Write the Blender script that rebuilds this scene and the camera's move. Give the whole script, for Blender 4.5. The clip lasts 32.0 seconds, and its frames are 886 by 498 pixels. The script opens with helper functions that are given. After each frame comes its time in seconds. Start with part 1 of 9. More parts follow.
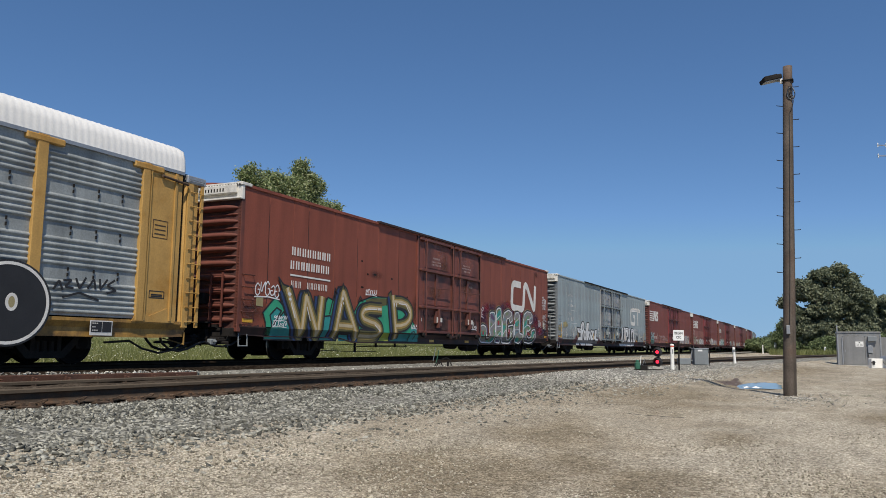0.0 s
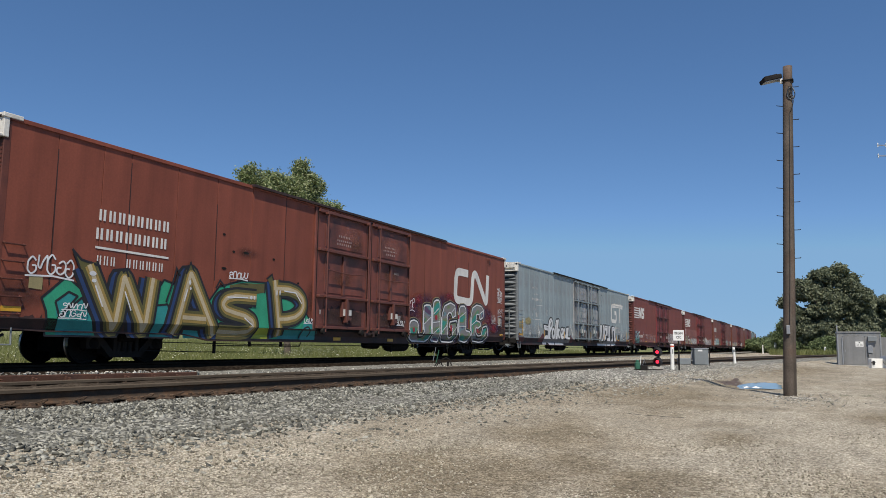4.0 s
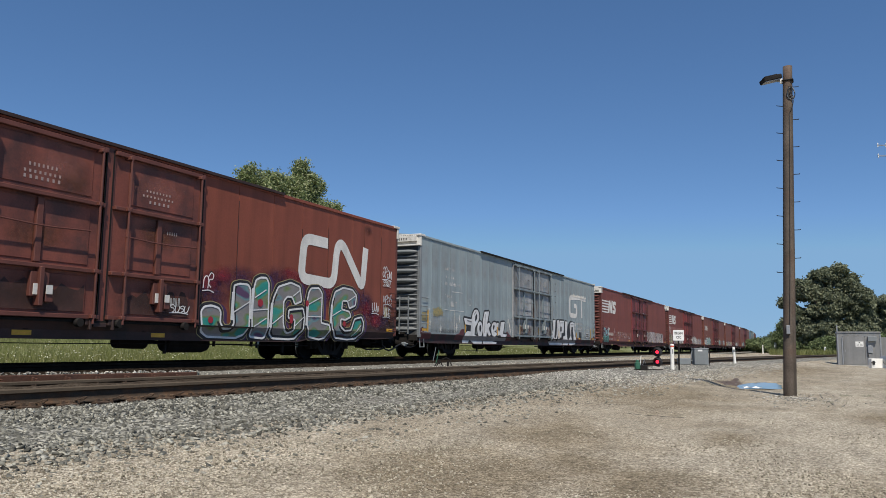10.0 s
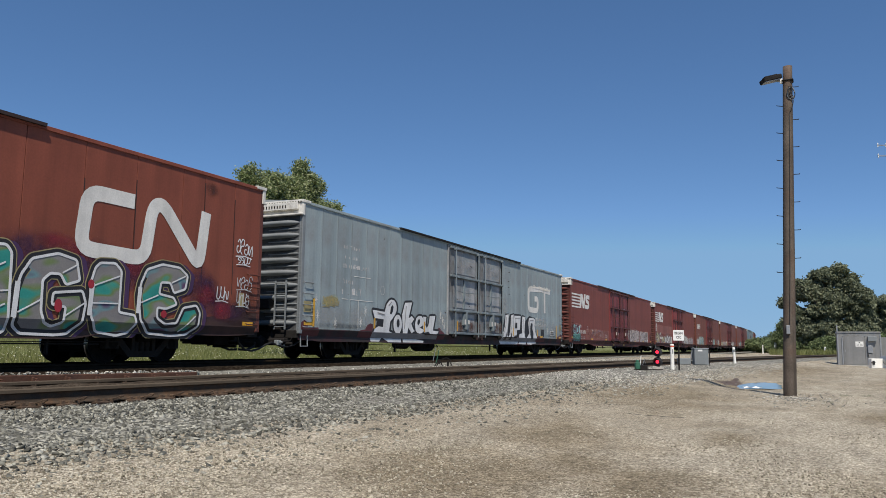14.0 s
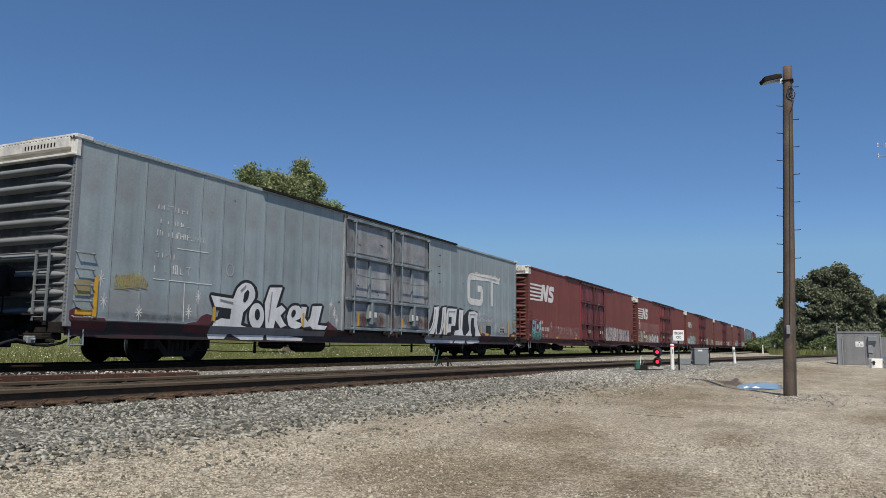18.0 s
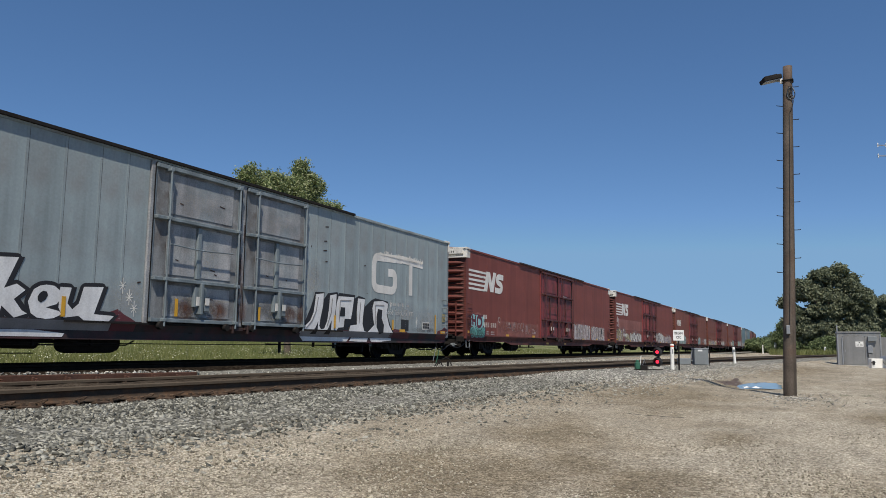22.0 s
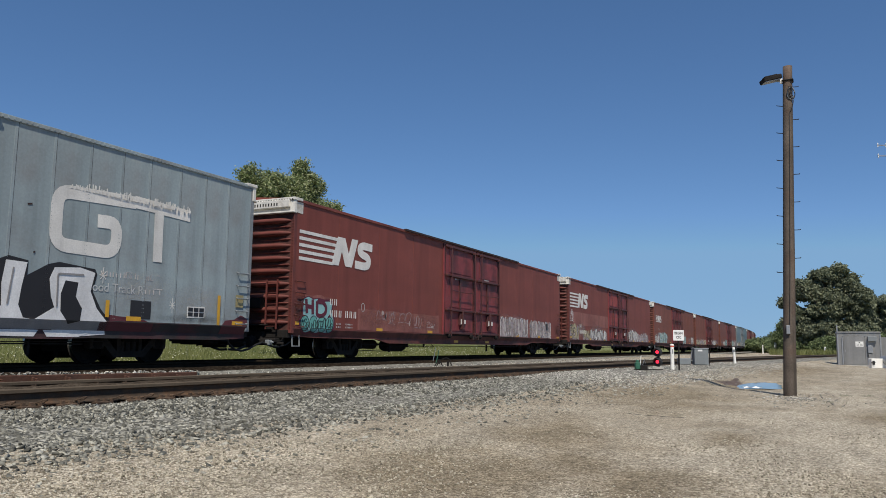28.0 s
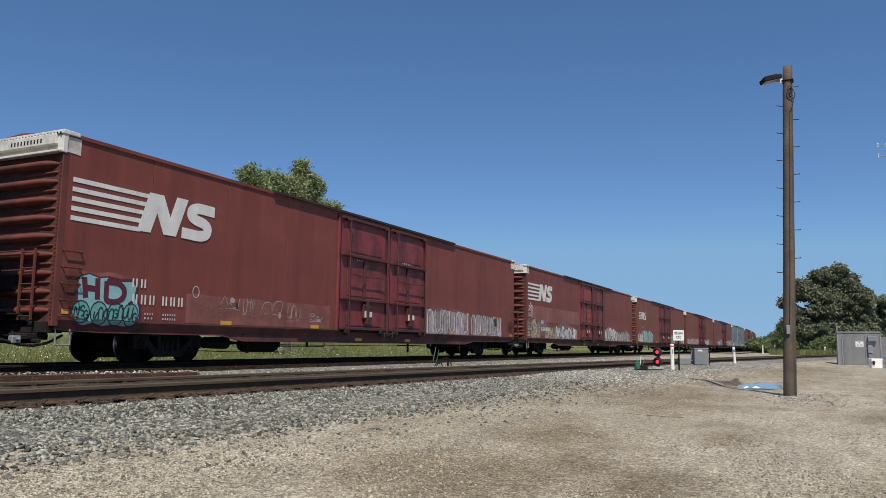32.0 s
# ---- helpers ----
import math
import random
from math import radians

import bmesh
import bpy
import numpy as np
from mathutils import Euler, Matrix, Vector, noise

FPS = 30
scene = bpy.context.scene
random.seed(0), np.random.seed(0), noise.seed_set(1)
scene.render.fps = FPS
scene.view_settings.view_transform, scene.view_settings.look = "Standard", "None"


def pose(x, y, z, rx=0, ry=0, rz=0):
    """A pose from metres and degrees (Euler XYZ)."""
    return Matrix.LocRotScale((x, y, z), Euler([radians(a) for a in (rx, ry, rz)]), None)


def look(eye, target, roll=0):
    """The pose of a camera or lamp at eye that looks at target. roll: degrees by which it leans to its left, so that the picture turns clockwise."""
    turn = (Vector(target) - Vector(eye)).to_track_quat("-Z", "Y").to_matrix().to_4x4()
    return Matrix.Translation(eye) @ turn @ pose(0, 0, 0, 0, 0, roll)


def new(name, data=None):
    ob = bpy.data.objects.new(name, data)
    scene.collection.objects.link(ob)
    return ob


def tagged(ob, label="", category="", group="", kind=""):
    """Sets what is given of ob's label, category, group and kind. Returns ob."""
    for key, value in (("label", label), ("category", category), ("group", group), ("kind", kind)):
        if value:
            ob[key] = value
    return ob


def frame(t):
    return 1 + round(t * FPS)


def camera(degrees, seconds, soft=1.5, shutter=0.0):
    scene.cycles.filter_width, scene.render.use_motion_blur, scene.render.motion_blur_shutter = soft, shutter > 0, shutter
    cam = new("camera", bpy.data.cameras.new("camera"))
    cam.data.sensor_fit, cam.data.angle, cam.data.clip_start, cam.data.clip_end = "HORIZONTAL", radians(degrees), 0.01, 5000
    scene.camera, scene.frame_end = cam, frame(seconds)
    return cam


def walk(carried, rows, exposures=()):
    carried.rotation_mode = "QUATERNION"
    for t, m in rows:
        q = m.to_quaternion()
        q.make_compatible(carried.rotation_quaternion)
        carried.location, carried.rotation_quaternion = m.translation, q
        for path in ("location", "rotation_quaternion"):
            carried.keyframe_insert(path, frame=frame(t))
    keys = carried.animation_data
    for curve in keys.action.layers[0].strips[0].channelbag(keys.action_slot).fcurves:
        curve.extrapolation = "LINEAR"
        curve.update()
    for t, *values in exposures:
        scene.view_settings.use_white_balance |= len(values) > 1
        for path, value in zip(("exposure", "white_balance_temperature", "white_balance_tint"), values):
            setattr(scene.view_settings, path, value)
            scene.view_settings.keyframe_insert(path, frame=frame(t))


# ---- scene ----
# World: x runs along the main track away from the viewer, y across it, z up; the eye is 1.05 m over the yard.
EYE = (0.0, 0.0, 1.5)
YAW, PITCH, ROLL = radians(25.857), radians(7.134), 0.658
cam = camera(60.08, 32.0, soft=0.75)
AIM = (math.cos(YAW) * math.cos(PITCH), math.sin(YAW) * math.cos(PITCH), EYE[2] + math.sin(PITCH))
STAND = look(EYE, AIM, ROLL)
walk(cam, [(0.0, STAND), (32.0, STAND)], exposures=[(0.0, -0.02), (2.0, 0.0), (16.0, 0.0), (18.0, -0.04), (20.0, -0.09), (25.5, -0.10), (28.0, -0.07), (29.5, -0.03), (31.0, 0.0), (32.0, 0.0)])

# ---- light ----
SUN_EL, SUN_FROM = radians(54.5), radians(210)   # height, and the side it stands on, from +x towards +y
world = bpy.data.worlds.new("world")
scene.world = world
world.use_nodes = True
wn, wl = world.node_tree.nodes, world.node_tree.links
sky = wn.new("ShaderNodeTexSky")
sky.sky_type, sky.sun_disc = "NISHITA", False
sky.sun_elevation, sky.sun_rotation = SUN_EL, radians(90) - SUN_FROM
sky.air_density, sky.dust_density, sky.ozone_density, sky.altitude = 1.0, 0.0, 3.0, 4500
deep = wn.new("ShaderNodeHueSaturation")
deep.inputs["Saturation"].default_value = 1.28
deep.inputs["Hue"].default_value = 0.503
soften = wn.new("ShaderNodeGamma")
soften.inputs[1].default_value = 0.75
wl.new(sky.outputs[0], soften.inputs[0])
wl.new(soften.outputs[0], deep.inputs["Color"])
level = wn.new("ShaderNodeMix")          # keeps the haze at the horizon from glaring
level.data_type, level.blend_type, level.clamp_result = "RGBA", "DARKEN", False
level.inputs[0].default_value = 0.9
level.inputs[7].default_value = (1.28, 2.32, 3.65, 1)
wl.new(deep.outputs[0], level.inputs[6])
wl.new(level.outputs[2], wn["Background"].inputs[0])
wn["Background"].inputs[1].default_value = 0.178
sun = new("sun", bpy.data.lights.new("sun", "SUN"))
sun.data.energy, sun.data.angle, sun.data.color = 4.6, radians(0.55), (1.0, 0.92, 0.80)
toward = Vector((math.cos(SUN_FROM) * math.cos(SUN_EL), math.sin(SUN_FROM) * math.cos(SUN_EL), math.sin(SUN_EL)))
sun.matrix_world = look(toward * 50, (0, 0, 0))

# ---- plan ----
SIDE = 13.987            # distance of the train's near side
HALF = 1.53              # half a car's width
MAIN = SIDE + HALF       # the main track's middle
RAIL_M = 0.99            # top of rail, main track
RAIL_N = 0.956           # top of rail, near track
GAUGE = 1.51             # between the rails' middles
LEN, PITCH_CAR = 26.65, 28.62
BEND_AT, BEND_R = 168.0, 1440.0
YARD = 0.45


def main_y(s):
    """The main track's middle line: straight, then a wide bend away."""
    return MAIN + (max(0.0, s - BEND_AT) ** 2) / (2 * BEND_R)


def near_y(s):
    """The near track's middle line: it leaves the main track towards the yard."""
    u = s - 6 if s < 90 else 84 + (s - 90)
    return 8.80 - 0.085 * u - 0.0005 * u * u if s > -4 else 9.6


def smooth(a, b, v):
    v = min(1.0, max(0.0, (v - a) / (b - a)))
    return v * v * (3 - 2 * v)


def ground_z(s, y):
    """The yard rises a little towards the tracks; the field behind starts at their foot and climbs to hide the horizon
    from the camera.
    """
    foot = near_y(min(s, 130.0)) - 2.65
    d = y - foot
    if d < 4.5 or s > 95:
        z = YARD + 0.17 * smooth(-4.0, 0.2, d) + 0.17 * smooth(11, 22, s) * smooth(-2.2, 0.9, d)
    else:
        z = 0.78
    z = max(z, 0.78 * smooth(0.0, 5.0, d)) if s < 95 else z
    if y > MAIN + 4:
        z = 0.62 + 1.75 * smooth(MAIN + 5, MAIN + 55, y)
    elif y > MAIN:
        z = 0.62
    return z + (0.55 - z) * smooth(95, 130, s) if y <= MAIN + 4 else z


# ---- materials ----
def mat(name, color, rough=0.7, metal=0.0, vary=0.18, scale=3.0, fine=40.0, bump=0.15, streak=0.0, second=None, amount=0.35, depth=0.01, rand=0.0, spec=0.5):
    """A surface with stains at one scale, grain at another, a second tone in patches, streaks that run down, and relief."""
    m = bpy.data.materials.new(name)
    m.use_nodes = True
    n, l = m.node_tree.nodes, m.node_tree.links
    b = n["Principled BSDF"]
    tc = n.new("ShaderNodeTexCoord")
    big = n.new("ShaderNodeTexNoise")
    big.inputs["Scale"].default_value, big.inputs["Detail"].default_value = scale, 6
    l.new(tc.outputs["Object"], big.inputs["Vector"])
    grain = n.new("ShaderNodeTexNoise")
    grain.inputs["Scale"].default_value, grain.inputs["Detail"].default_value = fine, 4
    l.new(tc.outputs["Object"], grain.inputs["Vector"])
    ramp = n.new("ShaderNodeMapRange")
    ramp.inputs[1].default_value, ramp.inputs[2].default_value = 0.25, 0.75
    ramp.inputs[3].default_value, ramp.inputs[4].default_value = 1 - vary, 1 + vary
    l.new(big.outputs[0], ramp.inputs[0])
    r2 = n.new("ShaderNodeMapRange")
    r2.inputs[1].default_value, r2.inputs[2].default_value = 0.3, 0.7
    r2.inputs[3].default_value, r2.inputs[4].default_value = 1 - vary * 0.6, 1 + vary * 0.6
    l.new(grain.outputs[0], r2.inputs[0])
    mul = n.new("ShaderNodeMath")
    mul.operation = "MULTIPLY"
    l.new(ramp.outputs[0], mul.inputs[0]), l.new(r2.outputs[0], mul.inputs[1])
    fac = mul.outputs[0]
    if rand:
        info = n.new("ShaderNodeObjectInfo")
        r3 = n.new("ShaderNodeMapRange")
        r3.inputs[3].default_value, r3.inputs[4].default_value = 1 - rand, 1 + rand
        l.new(info.outputs["Random"], r3.inputs[0])
        m3 = n.new("ShaderNodeMath")
        m3.operation = "MULTIPLY"
        l.new(fac, m3.inputs[0]), l.new(r3.outputs[0], m3.inputs[1])
        fac = m3.outputs[0]
    col = n.new("ShaderNodeRGB")
    col.outputs[0].default_value = (*color, 1)
    out = col.outputs[0]
    if second:
        pn = n.new("ShaderNodeTexNoise")
        pn.inputs["Scale"].default_value, pn.inputs["Detail"].default_value = scale * 0.6, 8
        pn.inputs["Roughness"].default_value = 0.65
        mp = n.new("ShaderNodeMapping")
        mp.inputs["Location"].default_value = (7.1, 3.3, 1.7)
        l.new(tc.outputs["Object"], mp.inputs["Vector"]), l.new(mp.outputs[0], pn.inputs["Vector"])
        pr = n.new("ShaderNodeMapRange")
        pr.inputs[1].default_value, pr.inputs[2].default_value = 0.62 - amount * 0.35, 0.72 - amount * 0.2
        l.new(pn.outputs[0], pr.inputs[0])
        mx = n.new("ShaderNodeMix")
        mx.data_type = "RGBA"
        mx.inputs[7].default_value = (*second, 1)
        l.new(pr.outputs[0], mx.inputs[0]), l.new(out, mx.inputs[6])
        out = mx.outputs[2]
    if streak:
        sm = n.new("ShaderNodeMapping")
        sm.inputs["Scale"].default_value = (1.7, 1.7, 0.12)
        l.new(tc.outputs["Object"], sm.inputs["Vector"])
        sn = n.new("ShaderNodeTexNoise")
        sn.inputs["Scale"].default_value, sn.inputs["Detail"].default_value = 1.6, 5
        l.new(sm.outputs[0], sn.inputs["Vector"])
        sr = n.new("ShaderNodeMapRange")
        sr.inputs[1].default_value, sr.inputs[2].default_value = 0.35, 0.7
        sr.inputs[3].default_value, sr.inputs[4].default_value = 1 + streak, 1 - streak
        l.new(sn.outputs[0], sr.inputs[0])
        m4 = n.new("ShaderNodeMath")
        m4.operation = "MULTIPLY"
        l.new(fac, m4.inputs[0]), l.new(sr.outputs[0], m4.inputs[1])
        fm = n.new("ShaderNodeMapping")
        fm.inputs["Scale"].default_value = (3.2, 3.2, 0.14)
        l.new(tc.outputs["Object"], fm.inputs["Vector"])
        fn = n.new("ShaderNodeTexNoise")
        fn.inputs["Scale"].default_value, fn.inputs["Detail"].default_value, fn.inputs["Roughness"].default_value = 1.0, 6, 0.62
        l.new(fm.outputs[0], fn.inputs["Vector"])
        fr = n.new("ShaderNodeMapRange")
        fr.inputs[1].default_value, fr.inputs[2].default_value = 0.50, 0.74
        fr.inputs[3].default_value, fr.inputs[4].default_value = 1 + streak * 0.25, 1 - streak * 1.5
        l.new(fn.outputs[0], fr.inputs[0])
        m5 = n.new("ShaderNodeMath")
        m5.operation = "MULTIPLY"
        l.new(m4.outputs[0], m5.inputs[0]), l.new(fr.outputs[0], m5.inputs[1])
        fac = m5.outputs[0]
    hs = n.new("ShaderNodeVectorMath")
    hs.operation = "SCALE"
    l.new(out, hs.inputs[0]), l.new(fac, hs.inputs["Scale"])
    l.new(hs.outputs[0], b.inputs["Base Color"])
    b.inputs["Roughness"].default_value, b.inputs["Metallic"].default_value = rough, metal
    b.inputs["Specular IOR Level"].default_value = spec
    if bump:
        bp = n.new("ShaderNodeBump")
        bp.inputs["Strength"].default_value, bp.inputs["Distance"].default_value = bump, depth
        l.new(grain.outputs[0], bp.inputs["Height"])
        l.new(bp.outputs[0], b.inputs["Normal"])
    return m


def glow(name, color, strength):
    m = bpy.data.materials.new(name)
    m.use_nodes = True
    b = m.node_tree.nodes["Principled BSDF"]
    b.inputs["Base Color"].default_value = (*color, 1)
    b.inputs["Emission Color"].default_value, b.inputs["Emission Strength"].default_value = (*color, 1), strength
    return m


RED = dict(spec=0.35, rough=0.62, vary=0.14, scale=0.9, fine=22, bump=0.12, streak=0.10)
M_BOXRED = mat("boxcar_red_paint", (0.216, 0.061, 0.036), second=(0.150, 0.042, 0.027), amount=0.35, rand=0.05, **RED)
M_OXIDE = mat("oxide_red_paint", (0.186, 0.050, 0.037), second=(0.118, 0.035, 0.029), amount=0.3, rand=0.05, **RED)
M_OXPALE = mat("sun_bleached_red_paint", (0.265, 0.104, 0.084), second=(0.185, 0.064, 0.051), amount=0.5, **RED)
M_RED_OLD = mat("faded_red_paint", (0.195, 0.064, 0.043), second=(0.130, 0.044, 0.032), amount=0.5, rand=0.05, **RED)
M_BLUEGREY = mat("weathered_grey_blue_paint", (0.282, 0.336, 0.350), spec=0.35, rough=0.62, vary=0.11, scale=0.8, fine=18, bump=0.1, streak=0.09, second=(0.238, 0.256, 0.258), amount=0.45, rand=0.10)
M_BLUE = mat("faded_blue_paint", (0.130, 0.190, 0.215), rough=0.62, vary=0.15, scale=0.8, fine=18, bump=0.1, streak=0.12, second=(0.264, 0.336, 0.360), amount=0.4)
M_DOORGREY = mat("door_grey_paint", (0.290, 0.290, 0.294), spec=0.35, rough=0.62, vary=0.32, scale=1.6, fine=25, bump=0.15, streak=0.18, second=(0.200, 0.225, 0.238), amount=0.5, rand=0.08)
M_MAROON = mat("maroon_touch_up_paint", (0.10, 0.022, 0.028), rough=0.65, vary=0.2, scale=2, fine=30, bump=0.1)
M_WHITE = mat("aged_white_paint", (0.62, 0.60, 0.55), rough=0.6, vary=0.14, scale=2.5, fine=30, bump=0.1, streak=0.1, second=(0.42, 0.39, 0.34), amount=0.25)
M_LETTER = mat("white_lettering_paint", (0.68, 0.66, 0.62), rough=0.6, vary=0.12, scale=2.0, fine=30, bump=0.05, streak=0.08)
M_WORN = mat("worn_white_paint", (0.460, 0.470, 0.470), rough=0.7, vary=0.2, scale=3.0, fine=30, bump=0.05, streak=0.2)
M_YELLOW = mat("yellow_reflector", (0.62, 0.33, 0.02), rough=0.4, vary=0.15, scale=6, fine=60, bump=0.03)
M_RACK = mat("rack_yellow_paint", (0.455, 0.272, 0.082), spec=0.35, rough=0.58, vary=0.15, scale=1.5, fine=25, bump=0.1, streak=0.1, second=(0.380, 0.196, 0.040), amount=0.35)
M_RACKGREY = mat("galvanised_rack_panel", (0.290, 0.313, 0.313), rough=0.6, metal=0.08, vary=0.22, scale=1.6, fine=25, bump=0.1, streak=0.12, second=(0.218, 0.238, 0.240), amount=0.45)
M_RACKROOF = mat("white_rack_roof", (0.74, 0.73, 0.70), rough=0.5, vary=0.07, scale=1.2, fine=20, bump=0.06)
M_STEEL = mat("dark_grimy_steel", (0.020, 0.018, 0.017), rough=0.88, vary=0.3, scale=5, fine=50, bump=0.3, spec=0.15)
M_TRUCK = mat("oily_cast_steel", (0.010, 0.009, 0.008), rough=0.9, vary=0.3, scale=6, fine=60, bump=0.3, second=(0.018, 0.014, 0.011), amount=0.3, spec=0.12)
M_TREAD = mat("polished_wheel_tread", (0.35, 0.34, 0.33), rough=0.3, metal=1.0, vary=0.1, scale=6, fine=60, bump=0.05)
M_RAILTOP = mat("dull_rail_head", (0.100, 0.078, 0.056), spec=0.12, rough=0.7, metal=0.0, vary=0.2, scale=2, fine=40, bump=0.05)
M_RUST = mat("rusty_rail_steel", (0.066, 0.049, 0.036), rough=0.88, vary=0.25, scale=5, fine=60, bump=0.3, second=(0.105, 0.060, 0.034), amount=0.35, spec=0.2)
M_PLATE = mat("rusty_tie_plate", (0.095, 0.060, 0.038), rough=0.9, vary=0.45, scale=8, fine=80, bump=0.3, rand=0.3)
M_MAINRAIL = mat("dark_brown_rail_steel", (0.034, 0.024, 0.016), rough=0.9, vary=0.3, scale=5, fine=50, bump=0.2, spec=0.05)
M_TIE = mat("weathered_timber_tie", (0.050, 0.039, 0.032), rough=0.9, vary=0.3, scale=3, fine=45, bump=0.5, second=(0.085, 0.068, 0.056), amount=0.4, rand=0.25)
M_POLE = mat("old_creosoted_pole", (0.084, 0.069, 0.057), spec=0.2, rough=0.88, vary=0.3, scale=2, fine=30, bump=0.5, streak=0.36, second=(0.09, 0.062, 0.047), amount=0.4)
M_GALV = mat("galvanised_steel", (0.36, 0.37, 0.38), rough=0.45, metal=0.6, vary=0.12, scale=3, fine=30, bump=0.06)
M_ALU = mat("brushed_aluminium_sheet", (0.25, 0.25, 0.245), rough=0.5, metal=0.4, vary=0.1, scale=1.2, fine=14, bump=0.05, streak=0.1)
M_CONC = mat("concrete", (0.45, 0.43, 0.39), rough=0.9, vary=0.15, scale=3, fine=40, bump=0.3)
M_PLASTIC = mat("white_plastic_post", (0.86, 0.85, 0.80), rough=0.45, vary=0.06, scale=2, fine=20, bump=0.03)
M_BLACK = mat("black_paint", (0.018, 0.018, 0.020), rough=0.6, vary=0.2, scale=3, fine=40, bump=0.08)
M_GREEN = mat("green_machine_paint", (0.03, 0.12, 0.075), rough=0.5, vary=0.2, scale=5, fine=40, bump=0.1)
M_ORANGE = mat("orange_red_cap", (0.70, 0.10, 0.05), rough=0.5, vary=0.1, scale=5, fine=40, bump=0.05)
M_GREYBOX = mat("grey_enamel", (0.20, 0.22, 0.23), rough=0.5, vary=0.1, scale=4, fine=40, bump=0.05)
M_SIGN = mat("white_sign_sheet", (0.80, 0.80, 0.78), rough=0.45, vary=0.05, scale=4, fine=40, bump=0.02)
M_REDLAMP = glow("red_signal_lens", (1.0, 0.03, 0.07), 1.6)
M_RUBBER = mat("black_rubber_hose", (0.012, 0.012, 0.012), rough=0.6, vary=0.2, scale=6, fine=40, bump=0.1)
M_RIBGREY = mat("grey_end_rib_paint", (0.195, 0.212, 0.222), rough=0.6, vary=0.15, scale=2, fine=25, bump=0.1)
M_FRAME = mat("dusty_cast_steel", (0.022, 0.018, 0.015), rough=0.85, vary=0.3, scale=5, fine=50, bump=0.3, second=(0.018, 0.016, 0.014), amount=0.4, spec=0.2)
G = {}
for gname, gc in (("green", (0.030, 0.30, 0.165)), ("teal", (0.025, 0.24, 0.23)), ("cream", (0.50, 0.415, 0.27)),
                  ("olive", (0.105, 0.094, 0.028)), ("black", (0.015, 0.014, 0.016)), ("white", (0.66, 0.66, 0.66)),
                  ("silver", (0.245, 0.235, 0.235)), ("chrome", (0.46, 0.47, 0.48)), ("mint", (0.13, 0.38, 0.34)), ("purple", (0.055, 0.022, 0.075)),
                  ("sky", (0.25, 0.46, 0.46)), ("pale", (0.36, 0.29, 0.27)), ("lime", (0.32, 0.36, 0.04)), ("wine", (0.10, 0.012, 0.028)), ("red", (0.33, 0.022, 0.035)), ("tan", (0.33, 0.225, 0.06)), ("blue", (0.02, 0.045, 0.13)),
                  ("buff", (0.30, 0.25, 0.12))):
    G[gname] = mat("spray_paint_" + gname, gc, rough=0.6, vary=0.14, scale=2.2, fine=30, bump=0.04, streak=0.06)


# ---- building helpers ----
def mesh_of(name, bm, material, smooth_faces=False):
    me = bpy.data.meshes.new(name)
    bm.normal_update()
    bm.to_mesh(me)
    bm.free()
    for m in material if isinstance(material, (list, tuple)) else [material]:
        me.materials.append(m)
    if smooth_faces:
        for f in me.polygons:
            f.use_smooth = True
    return me


def part(name, bm, material, parent, label="", smooth_faces=False):
    me = bm if isinstance(bm, bpy.types.Mesh) else mesh_of(name, bm, material, smooth_faces)
    ob = new(name, me)
    ob.parent = parent
    if label:
        ob["label"] = label
    return ob


def thing(name, at, label, category, group="", kind="", rz=0.0, size=1.0):
    ob = new(name)
    ob.matrix_basis = pose(*at, 0, 0, rz) @ Matrix.Scale(size, 4)
    return tagged(ob, label, category, group, kind)


def box(bm, x0, x1, y0, y1, z0, z1, bevel=0.0):
    v = [bm.verts.new(c) for c in ((x0, y0, z0), (x1, y0, z0), (x1, y1, z0), (x0, y1, z0), (x0, y0, z1), (x1, y0, z1), (x1, y1, z1), (x0, y1, z1))]
    fs = [bm.faces.new([v[i] for i in q]) for q in ((3, 2, 1, 0), (4, 5, 6, 7), (0, 1, 5, 4), (1, 2, 6, 5), (2, 3, 7, 6), (3, 0, 4, 7))]
    if bevel:
        es = list({e for f in fs for e in f.edges})
        bmesh.ops.bevel(bm, geom=es, offset=bevel, segments=1, affect="EDGES")
    return bm


def boxes(*rows, bevel=0.0):
    bm = bmesh.new()
    for r in rows:
        box(bm, *r, bevel=bevel)
    return bm


def tube(bm, a, b, r0, r1=None, n=10):
    """A closed round bar from a to b."""
    a, b = Vector(a), Vector(b)
    r1 = r0 if r1 is None else r1
    q = (b - a).to_track_quat("Z", "Y")
    rings = []
    for c, r in ((a, r0), (b, r1)):
        rings.append([bm.verts.new(c + q @ Vector((r * math.cos(2 * math.pi * i / n), r * math.sin(2 * math.pi * i / n), 0))) for i in range(n)])
    for i in range(n):
        bm.faces.new((rings[0][i], rings[0][(i + 1) % n], rings[1][(i + 1) % n], rings[1][i]))
    bm.faces.new(rings[0][::-1]), bm.faces.new(rings[1])
    return bm


